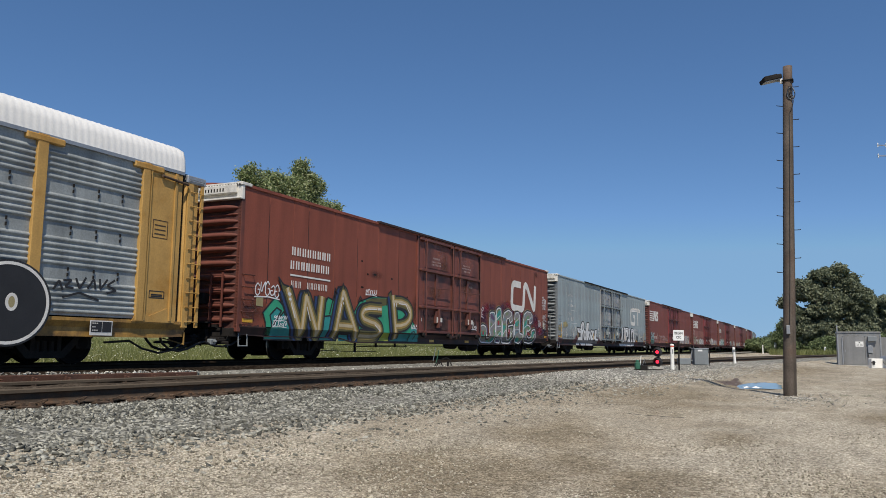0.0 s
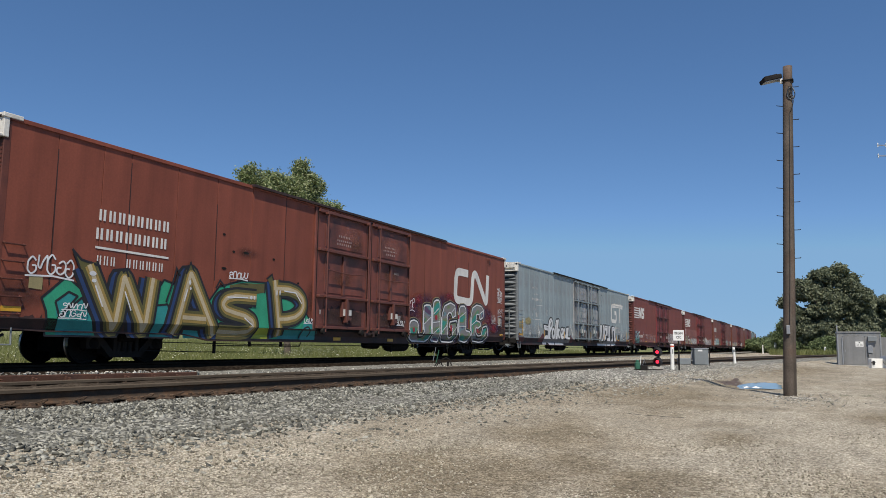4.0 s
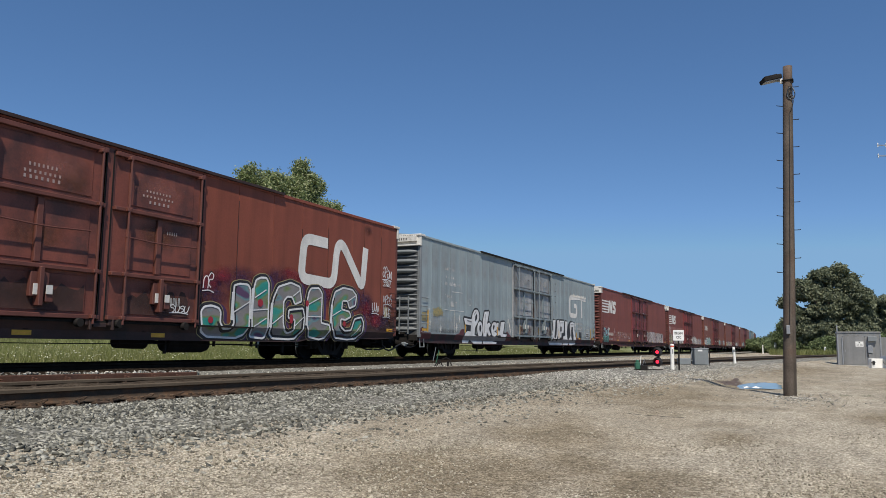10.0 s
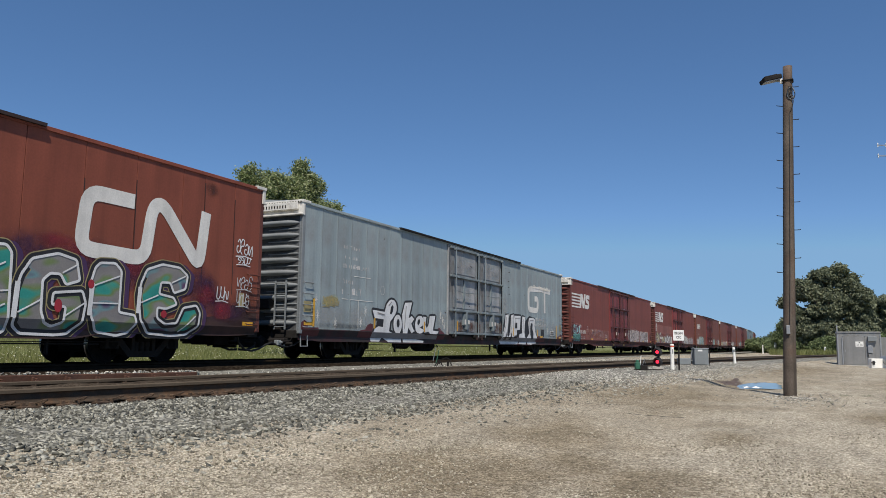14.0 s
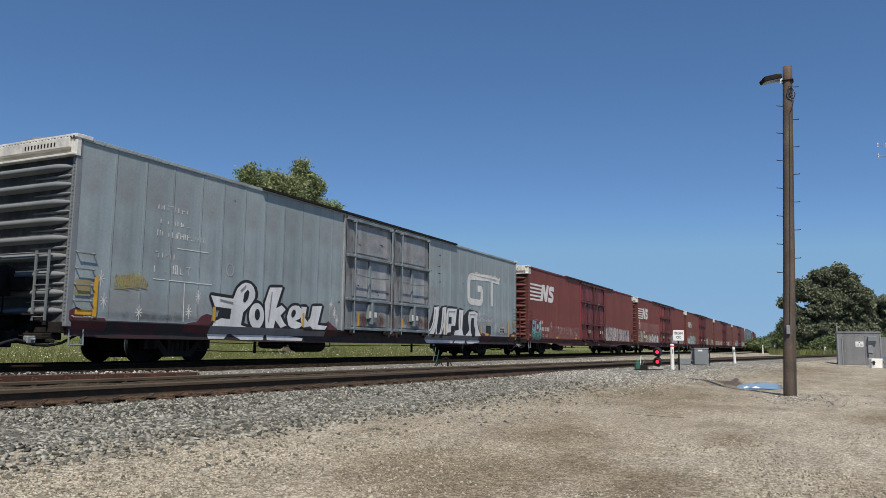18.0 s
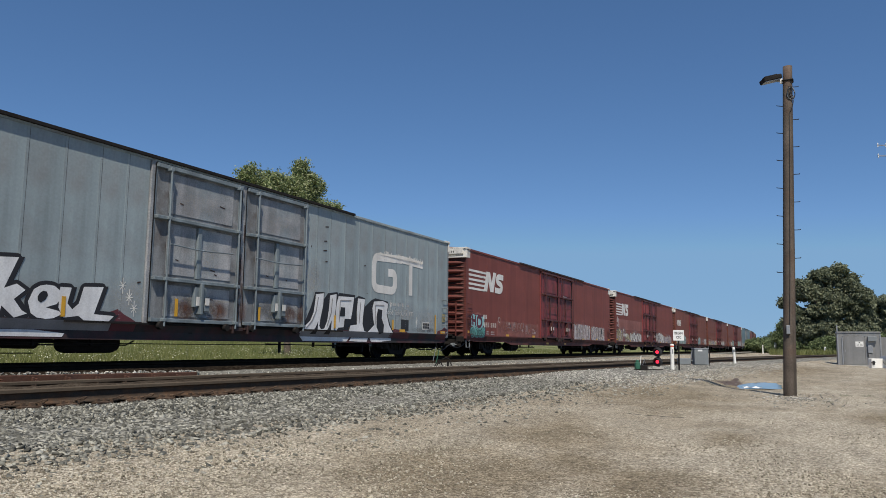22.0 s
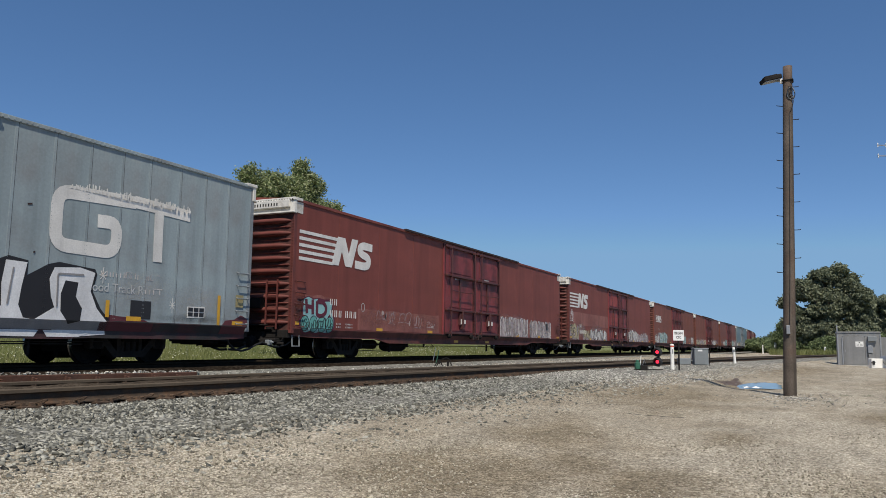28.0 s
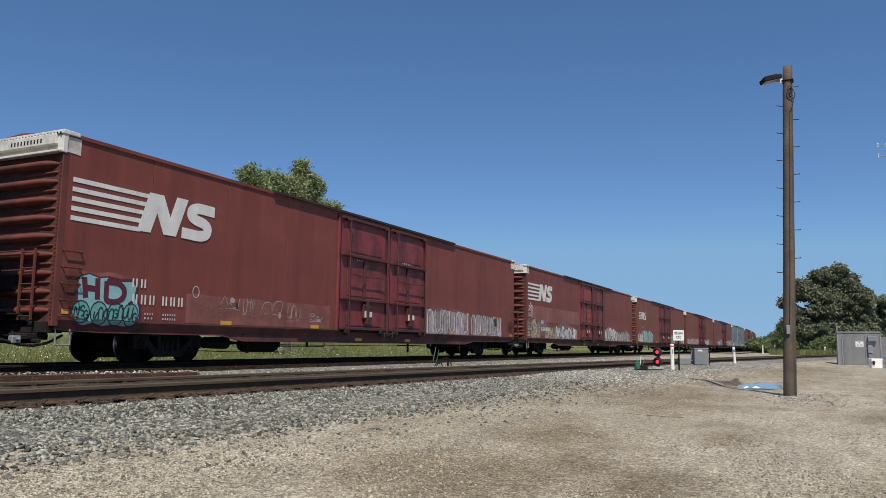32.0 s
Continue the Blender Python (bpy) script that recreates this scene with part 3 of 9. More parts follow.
def wheelset_mesh():
    bm = bmesh.new()
    for s in (-1, 1):
        prof = [(0.10, s * 0.70), (0.40, s * 0.70), (0.485, s * 0.690), (0.485, s * 0.715), (0.462, s * 0.730), (0.4575, s * 0.81), (0.40, s * 0.815), (0.375, s * 0.785), (0.17, s * 0.775), (0.15, s * 0.83), (0.10, s * 0.83)]
        lathe(bm, prof, 32, "y")
    lathe(bm, [(0.085, -1.05), (0.085, 1.05)], 14, "y")
    for s in (-1, 1):
        lathe(bm, [(0.13, s * 0.93), (0.14, s * 1.0), (0.13, s * 1.09), (0.06, s * 1.11)], 14, "y")
    me = mesh_of("wheelset", bm, [M_TRUCK, M_TREAD])
    for f in me.polygons:
        c = f.center
        r = math.hypot(c.x, c.z)
        if 0.44 < r < 0.475 and 0.72 < abs(c.y) < 0.81:
            f.material_index = 1
    return me


def sideframe_mesh():
    bm = bmesh.new()
    # a cast frame: top bar, two slanted legs, spring seat, bearing ends
    for o in ([(-1.15, 0.62), (-0.95, 0.72), (-0.35, 0.80), (0.35, 0.80), (0.95, 0.72), (1.15, 0.62), (1.12, 0.56), (0.35, 0.66), (-0.35, 0.66), (-1.12, 0.56)],
              [(-0.92, 0.62), (-0.70, 0.62), (-0.34, 0.26), (-0.44, 0.14)], [(0.92, 0.62), (0.70, 0.62), (0.34, 0.26), (0.44, 0.14)],
              [(-0.44, 0.14), (0.44, 0.14), (0.36, 0.28), (-0.36, 0.28)],
              [(-0.36, 0.28), (-0.26, 0.28), (-0.26, 0.68), (-0.36, 0.68)], [(0.36, 0.28), (0.26, 0.28), (0.26, 0.68), (0.36, 0.68)],
              [(-1.10, 0.34), (-0.72, 0.34), (-0.72, 0.60), (-1.10, 0.60)], [(1.10, 0.34), (0.72, 0.34), (0.72, 0.60), (1.10, 0.60)]):
        slab(bm, o, -0.09, 0.09)
    for x in (-0.17, 0.0, 0.17):
        tube(bm, (x, 0, 0.27), (x, 0, 0.52), 0.07, 0.07, 10)
    return mesh_of("side_frame", bm, M_FRAME)


def add_truck(car_ob, x, roll):
    tr = part("truck", shared("bolster", lambda: mesh_of("truck", boxes((-0.22, 0.22, -1.12, 1.12, 0.50, 0.70), (-0.35, 0.35, -0.35, 0.35, 0.66, 0.86), bevel=0.02), M_TRUCK)), None, car_ob, "black oily cast steel truck")
    tr.location = (x, 0, 0)
    for s in (-1, 1):
        sf = part("side_frame", shared("side_frame", sideframe_mesh), None, tr)
        sf.location = (0, s * 1.0, 0)
    for dx in (-0.89, 0.89):
        ws = part("wheelset", shared("wheelset", wheelset_mesh), None, tr)
        ws.location = (dx, 0, 0.4575)
        if roll:
            WHEELSETS.append((ws, (dx, 0, 0.4575)))
    part("brake_rigging", shared("rigging", lambda: mesh_of("brake_rigging", boxes((-1.15, -0.30, -0.45, 0.45, 0.26, 0.62), (0.30, 1.15, -0.45, 0.45, 0.26, 0.62), (-0.30, 0.30, -0.62, 0.62, 0.22, 0.50), (-1.1, 1.1, -0.10, 0.10, 0.12, 0.30), bevel=0.03), M_TRUCK)), None, tr)
    for dx in (-1.45, 1.45):
        bs = part("brake_beam", shared("brake_beam", lambda: mesh_of("brake_beam", boxes((-0.05, 0.05, -0.95, 0.95, 0.38, 0.48), (-0.06, 0.06, -0.95, -0.70, 0.22, 0.60), (-0.06, 0.06, 0.70, 0.95, 0.22, 0.60)), M_TRUCK)), None, tr)
        bs.location = (dx * 0.42 if abs(dx) > 1 else dx, 0, 0)


def rib_mesh(taper=False):
    """A pressed horizontal rib of a car end, rounded and drawn out towards its ends."""
    bm = bmesh.new()
    rows = []
    ny, nz = 14, 8
    for i in range(ny + 1):
        v = i / ny
        y = -1.42 + 2.84 * v if not taper else -1.42 + 1.25 * v
        e = min(1.0, min(v, 1 - v) * 9) if not taper else min(1.0, v * 12) * (1 - v)
        r = []
        for j in range(nz + 1):
            a = math.pi * (j / nz - 0.5)
            hz = (0.085 if not taper else 0.035) * (0.35 + 0.65 * e)
            r.append(bm.verts.new((-(0.16 if not taper else 0.06) * e * math.cos(a) ** 0.8, y, hz * math.sin(a))))
        rows.append(r)
    for a, b in zip(rows, rows[1:]):
        for j in range(nz):
            bm.faces.new((a[j], b[j], b[j + 1], a[j + 1]))
    bmesh.ops.recalc_face_normals(bm, faces=bm.faces[:])
    return bm


def door_mesh_plain(w, h):
    """The door leaf: a sheet with pressed fields between bars."""
    return boxes((0, w, -0.02, 0.05, 0, h))


def add_door(car_ob, x0, x1, paint, bar_paint):
    """A plug door: leaf, cross bars, lock rods with their guides, lever gear, rollers."""
    w, z0, z1 = x1 - x0, 0.97, 4.74
    key = (round(w, 2), paint.name)
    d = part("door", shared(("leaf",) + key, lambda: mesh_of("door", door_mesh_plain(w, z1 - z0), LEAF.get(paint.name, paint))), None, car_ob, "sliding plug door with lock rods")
    d.location = (x0 - LEN / 2, -HALF, z0)
    for i, (a, b, c, e) in enumerate(((0.46, w - 0.30, 0.14, 0.90), (0.46, w / 2 - 0.10, 1.14, 2.38), (w / 2 + 0.10, w - 0.30, 1.14, 2.38), (0.46, w - 0.30, 2.62, z1 - z0 - 0.16))):
        part("pressed_field", shared(("field", i) + key, lambda: mesh_of("pressed_field", boxes((a, b, -0.036, -0.02, c, e), bevel=0.011), paint)), None, d)
    bar = shared(("bar",) + key, lambda: mesh_of("cross_bar", boxes((0.02, w - 0.02, -0.16, -0.018, -0.045, 0.045), bevel=0.012), bar_paint))
    for z in (1.02, 2.48):
        b = part("cross_bar", bar, None, d)
        b.location = (0, 0, z)
    b = part("top_bar", shared(("top",) + key, lambda: mesh_of("top_bar", boxes((0.0, w, -0.13, -0.018, -0.10, 0.0), bevel=0.01), bar_paint)), None, d)
    b.location = (0, 0, z1 - z0)
    b = part("bottom_bar", shared(("bot",) + key, lambda: mesh_of("bottom_bar", boxes((0.0, w, -0.14, -0.018, 0.0, 0.09), bevel=0.01), bar_paint)), None, d)
    b.location = (0, 0, 0.0)
    rodm = shared(("rod", bar_paint.name), lambda: mesh_of("lock_rod", rod([(0, -0.20, -0.10), (0, -0.20, 3.72)], 0.026, 8), bar_paint))
    for x in (0.36, w - 0.20):
        r = part("lock_rod", rodm, None, d)
        r.location = (x, 0, 0)
        gm = shared(("guide", bar_paint.name), lambda: mesh_of("rod_guide", boxes((-0.06, 0.06, -0.225, -0.02, -0.04, 0.04), bevel=0.01), bar_paint))
        for z in (0.05, 1.02, 2.48, 3.66):
            g = part("rod_guide", gm, None, d)
            g.location = (x, 0, z)
    for x in (0.0, w - 0.08):
        ed = part("edge_strip", shared(("edge", bar_paint.name), lambda: mesh_of("edge_strip", boxes((0.0, 0.05, -0.04, -0.018, 0.09, z1 - z0 - 0.10)), bar_paint)), None, d)
        ed.location = (x, 0, 0)
    md = part("mid_rib", shared(("mid", bar_paint.name), lambda: mesh_of("mid_rib", boxes((-0.07, 0.07, -0.09, -0.018, 1.1, 2.40), bevel=0.01), bar_paint)), None, d)
    md.location = (w * 0.50, 0, 0)
    gb = part("lever_gear", shared(("gear", bar_paint.name), lambda: mesh_of("lever_gear", boxes((-0.20, 0.22, -0.13, -0.02, 0.40, 0.90), (-0.05, 0.05, -0.21, -0.02, 0.22, 1.0), (0.12, 0.30, -0.17, -0.02, 0.30, 0.50), bevel=0.012), bar_paint)), None, d)
    gb.location = (w * 0.52, 0, 0)
    hd = part("door_lever", shared(("lever", bar_paint.name), lambda: mesh_of("door_lever", rod([(-1.15, -0.20, 1.84), (-0.3, -0.19, 1.80), (0.2, -0.19, 1.80), (1.05, -0.20, 1.84)], 0.017, 8), bar_paint)), None, d)
    hd.location = (w * 0.52, 0, 0.02)
    tp = part("tag_plate", shared("tagplate2", lambda: mesh_of("tag_plate", boxes((0.10, 0.24, -0.19, -0.172, 0.46, 0.64)), M_LETTER)), None, d, "white tag plate")
    tp.location = (w * 0.52 + 0.02, -0.004, 0)
    tg = part("stencil_plate", shared("tagplate", lambda: mesh_of("stencil_plate", boxes((-0.16, -0.03, -0.15, -0.132, 0.44, 0.66)), M_LETTER)), None, d)
    tg.location = (w * 0.52 + 0.02, -0.004, 0)
    # Dark strips added in place of the shadow in the gap round the door.
    gk = boxes((-0.035, 0.0, -0.058, 0.02, -0.02, z1 - z0), (w, w + 0.035, -0.058, 0.02, -0.02, z1 - z0), (0, w, -0.030, 0.02, -0.022, 0.004), (0, w, -0.030, 0.02, z1 - z0 - 0.012, z1 - z0 + 0.02))
    part("gasket", shared(("gasket",) + key, lambda: mesh_of("gasket", gk, M_STEEL)), None, d, "dark strip standing in for the shadow gap round the door")
    for x in (0.3, w - 0.5):
        rl = part("roller", shared("roller", lambda: mesh_of("roller", lathe(bmesh.new(), [(0.09, -0.14), (0.10, -0.10), (0.10, -0.04), (0.08, 0.0)], 14, "y", (0, 0, -0.08)), M_STEEL)), None, d)
        rl.location = (x, -0.06, 0)
    return d


# Shade between the end ribs, painted as dark sheets; the grey also lines seams.
M_SHADESEAM = mat("grey_rib_shade_and_seam", (0.060, 0.062, 0.064), rough=0.8, vary=0.3, scale=2, fine=30, bump=0.12, streak=0.2, second=(0.11, 0.115, 0.12), amount=0.35)
M_SHADEBROWN = mat("brown_rib_shade_sheet", (0.070, 0.027, 0.022), rough=0.8, vary=0.3, scale=2, fine=30, bump=0.12, streak=0.2, second=(0.11, 0.038, 0.03), amount=0.35)


def add_end(car_ob, sign, paint, cap, ladder_paint):
    """A pressed end: sheet, ribs, white top cap, ladder, platform, coupler, hose."""
    def put(ob):
        ob.matrix_basis = Matrix.Translation((sign * LEN / 2, 0, 0)) @ (Matrix.Identity(4) if sign < 0 else Matrix.Rotation(math.pi, 4, "Z"))
        return ob
    e = put(part("end_wall", shared(("end", paint.name), lambda: mesh_of("end_wall", boxes((-0.02, 0.04, -HALF + 0.005, HALF - 0.005, 0.86, 4.80)), M_SHADESEAM if paint is M_RIBGREY else M_SHADEBROWN)), None, car_ob))
    for yy in (-HALF - 0.006, HALF - 0.12):
        cpst = part("corner_post", shared(("cpost", paint.name), lambda: mesh_of("corner_post", boxes((-0.05, 0.10, 0, 0.126, 0.80, 4.82), bevel=0.01), paint)), None, e)
        cpst.location = (0, yy, 0)
    rm = shared(("rib", paint.name), lambda: mesh_of("end_rib", rib_mesh(), paint, True))
    dm = shared(("dart", paint.name), lambda: mesh_of("end_dart", rib_mesh(True), paint, True))
    for i in range(9):
        z = 4.20 - 0.385 * i
        r = part("end_rib", rm, None, e)
        r.location = (-0.018, 0, z)
        if i < 8:
            r = part("end_dart", dm, None, e)
            r.location = (-0.018, 0, z - 0.19)
    c = part("end_cap", shared(("cap", cap.name), lambda: mesh_of("end_cap", boxes((-0.025, 0.02, -HALF - 0.02, HALF + 0.02, 4.42, 4.83), (-0.15, -0.02, -HALF + 0.14, HALF - 0.14, 4.60, 4.83), (-0.17, -0.02, -HALF - 0.02, HALF + 0.02, 4.42, 4.475), (-0.12, 0.3, -HALF - 0.05, HALF + 0.05, 4.81, 4.90), (-0.09, 0.03, -HALF - 0.03, -HALF + 0.16, 4.42, 4.82), (-0.09, 0.03, HALF - 0.14, HALF + 0.03, 4.42, 4.82), bevel=0.012), cap)), None, e, "white painted roof edge cap")
    part("end_number", shared("endnum", lambda: mesh_of("end_number", boxes(*[(-0.156, -0.150, -0.95 + i * 0.105, -0.91 + i * 0.105, 4.655, 4.745) for i in range(10)]), M_STEEL)), None, e, "black number bars")["kind"] = "stuff"
    if sign < 0:
        part("cap_rivet", shared(("crow", cap.name), lambda: mesh_of("cap_rivet", boxes(*[(-0.13, -0.115, -HALF + 0.02 + i * 0.1, -HALF + 0.06 + i * 0.1, 4.80, 4.85) for i in range(30)]), M_STEEL)), None, e)["kind"] = "stuff"
        part("end_ladder", shared(("elad", ladder_paint.name), lambda: mesh_of("end_ladder", end_ladder(), ladder_paint)), None, e)
    part("corner_rivet", shared(("criv", paint.name), lambda: mesh_of("corner_rivet", boxes(*[(-0.065, -0.05, -HALF + 0.02, -HALF + 0.06, 0.95 + i * 0.085, 0.985 + i * 0.085) for i in range(40)]), paint)), None, e)["kind"] = "stuff"
    part("brake_platform", shared("eplat", lambda: mesh_of("brake_platform", boxes((-0.42, -0.02, -0.75, 0.75, 1.02, 1.06), (-0.40, -0.02, 0.10, 0.55, 1.45, 1.95), (-0.30, -0.02, -0.55, -0.05, 1.55, 1.85), (-0.16, -0.02, -0.9, 0.9, 0.88, 1.0), bevel=0.01), M_STEEL)), None, e)
    part("end_sill", shared("endsill", lambda: mesh_of("end_sill", boxes((-0.10, 0.3, -HALF + 0.09, HALF - 0.09, 0.66, 0.90), (-0.22, -0.10, -0.62, 0.62, 0.58, 0.86), bevel=0.015), M_STEEL)), None, e)
    part("draft_gear", shared("draftgear", lambda: mesh_of("draft_gear", boxes((-0.55, 0.5, -0.42, 0.42, 0.44, 0.70), (-0.30, 0.2, -1.15, -0.42, 0.52, 0.66), (-0.18, -0.10, -1.35, 1.35, 0.46, 0.54), (-0.62, -0.50, -0.55, 0.30, 0.36, 0.62), bevel=0.02), M_STEEL)), None, e)
    part("brake_housing", shared("brakehousing", lambda: mesh_of("brake_housing", lathe(bmesh.new(), [(0.10, -0.10), (0.27, -0.12), (0.29, -0.20), (0.27, -0.26), (0.06, -0.28)], 18, "x", (0, 0.30, 1.85)), M_STEEL)), None, e)
    part("brake_chain", shared("brakechain", lambda: mesh_of("brake_chain", rod([(-0.18, 0.30, 1.6), (-0.18, 0.34, 1.0), (-0.12, 0.30, 0.5), (0.4, 0.1, 0.42)], 0.02, 6), M_STEEL)), None, e)
    put(part("coupler", shared("coupler", coupler_mesh), None, car_ob, "rusty knuckle coupler"))
    put(part("air_hose", shared("airhose", lambda: mesh_of("air_hose", rod([(-0.35, -0.35, 0.72), (-0.50, -0.36, 0.55), (-0.66, -0.32, 0.38), (-0.85, -0.2, 0.30), (-1.02, -0.05, 0.31)], 0.036, 8), M_RUBBER)), None, car_ob))
    if sign < 0:
        put(part("trainline_hose", shared("trainline", lambda: mesh_of("trainline_hose", rod([(0.45, -1.25, 0.62), (0.15, -1.22, 0.46), (-0.15, -1.18, 0.40), (-0.45, -1.15, 0.42), (-0.8, -1.1, 0.52), (-1.05, -1.1, 0.46), (-1.35, -1.1, 0.34), (-1.7, -1.12, 0.28), (-2.05, -1.15, 0.33), (-2.35, -1.2, 0.50), (-2.45, -1.25, 0.66)], 0.030, 8), M_RUBBER)), None, car_ob))
        put(part("angle_cock", shared("anglecock", lambda: mesh_of("angle_cock", boxes((-0.62, -0.42, -1.18, -1.04, 0.44, 0.60), (-0.56, -0.50, -1.30, -1.18, 0.50, 0.56), bevel=0.02), M_GREYBOX)), None, car_ob, "grey steel valve"))
    put(part("cut_lever", shared("cutlever", lambda: mesh_of("cut_lever", rod([(-0.25, -1.45, 0.72), (-0.30, -1.40, 0.58), (-0.55, -0.3, 0.62), (-0.75, 0, 0.75)], 0.013, 6), M_STEEL)), None, car_ob))
    st = put(part("sill_step", shared("sillstep", lambda: mesh_of("sill_step", rod([(0.10, -1.47, 0.75), (0.10, -1.49, 0.42), (0.45, -1.49, 0.42), (0.45, -1.47, 0.75)], 0.018, 6), M_GREYBOX)), None, car_ob, "bare steel sill step"))
    return e


def end_ladder():
    bm = bmesh.new()
    for y in (-0.72, -1.12):
        box(bm, -0.24, -0.20, y - 0.02, y + 0.02, 0.92, 2.40)
    for i in range(5):
        tube(bm, (-0.22, -1.12, 1.0 + 0.33 * i), (-0.22, -0.72, 1.0 + 0.33 * i), 0.014, 0.014, 6)
    tube(bm, (-0.22, -0.70, 2.36), (-0.22, 0.55, 2.36), 0.014, 0.014, 6)
    for y in (-0.72, -1.12, 0.5):
        tube(bm, (-0.22, y, 2.3), (0, y, 2.3), 0.014, 0.014, 6)
    return bm


def coupler_mesh():
    bm = boxes((-0.62, 0.3, -0.13, 0.13, 0.72, 0.98), (-0.92, -0.60, -0.20, 0.10, 0.68, 1.02), (-1.03, -0.86, -0.22, -0.08, 0.70, 1.0), (-0.96, -0.80, 0.02, 0.17, 0.72, 0.98), bevel=0.03)
    box(bm, -0.2, 0.3, -0.35, 0.35, 0.66, 1.02)
    return mesh_of("coupler", bm, M_TRUCK)


def add_roof(car_ob, paint, riveted):
    bm = bmesh.new()
    prof = [(-HALF - 0.035, 4.78), (-HALF - 0.035, 4.86), (-HALF + 0.05, 4.89), (0, 5.02), (HALF - 0.05, 4.89), (HALF + 0.035, 4.86), (HALF + 0.035, 4.78)]
    a = [bm.verts.new((-LEN / 2 + 0.05, y, z)) for y, z in prof]
    b = [bm.verts.new((LEN / 2 - 0.05, y, z)) for y, z in prof]
    for i in range(len(prof)):
        j = (i + 1) % len(prof)
        bm.faces.new((a[i], b[i], b[j], a[j]))
    bm.faces.new(a[::-1]), bm.faces.new(b)
    bmesh.ops.recalc_face_normals(bm, faces=bm.faces[:])
    r = part("roof", shared(("roof", paint.name), lambda: mesh_of("roof", bm, paint)), None, car_ob)
    if riveted:
        part("roof_seam", shared(("rseam", paint.name), lambda: mesh_of("roof_seam", boxes(*[(-LEN / 2 + 0.2 + i * 0.125, -LEN / 2 + 0.235 + i * 0.125, -HALF - 0.042, -HALF - 0.03, 4.80, 4.85) for i in range(210)]), paint)), None, r)["kind"] = "stuff"


def sill_mesh(deep):
    """The lower edge: a face that leans inwards, then an upright flange with a lip."""
    bm, rows = bmesh.new(), []
    h = LEN / 2
    e = 0.57 if deep else 0.68
    for x, zb in ((-h + 0.05, e + 0.05), (-h + 0.7, e + 0.02), (-h + 1.2, e), (-h + 5.0, e), (-h + 5.9, 0.54), (h - 5.9, 0.54), (h - 5.0, e), (h - 1.2, e), (h - 0.7, e + 0.02), (h - 0.05, e + 0.05)):
        rows.append([bm.verts.new((x, -HALF + y, z)) for y, z in ((-0.012, 0.955), (-0.012, 0.93), (0.085, 0.73), (0.085, zb + 0.03), (0.06, zb + 0.03), (0.06, zb), (0.14, zb), (0.14, 0.955))])
    for a, b in zip(rows, rows[1:]):
        for i in range(8):
            bm.faces.new((a[i], b[i], b[(i + 1) % 8], a[(i + 1) % 8]))
    bm.faces.new(rows[0]), bm.faces.new(rows[-1][::-1])
    bmesh.ops.recalc_face_normals(bm, faces=bm.faces[:])
    return bm


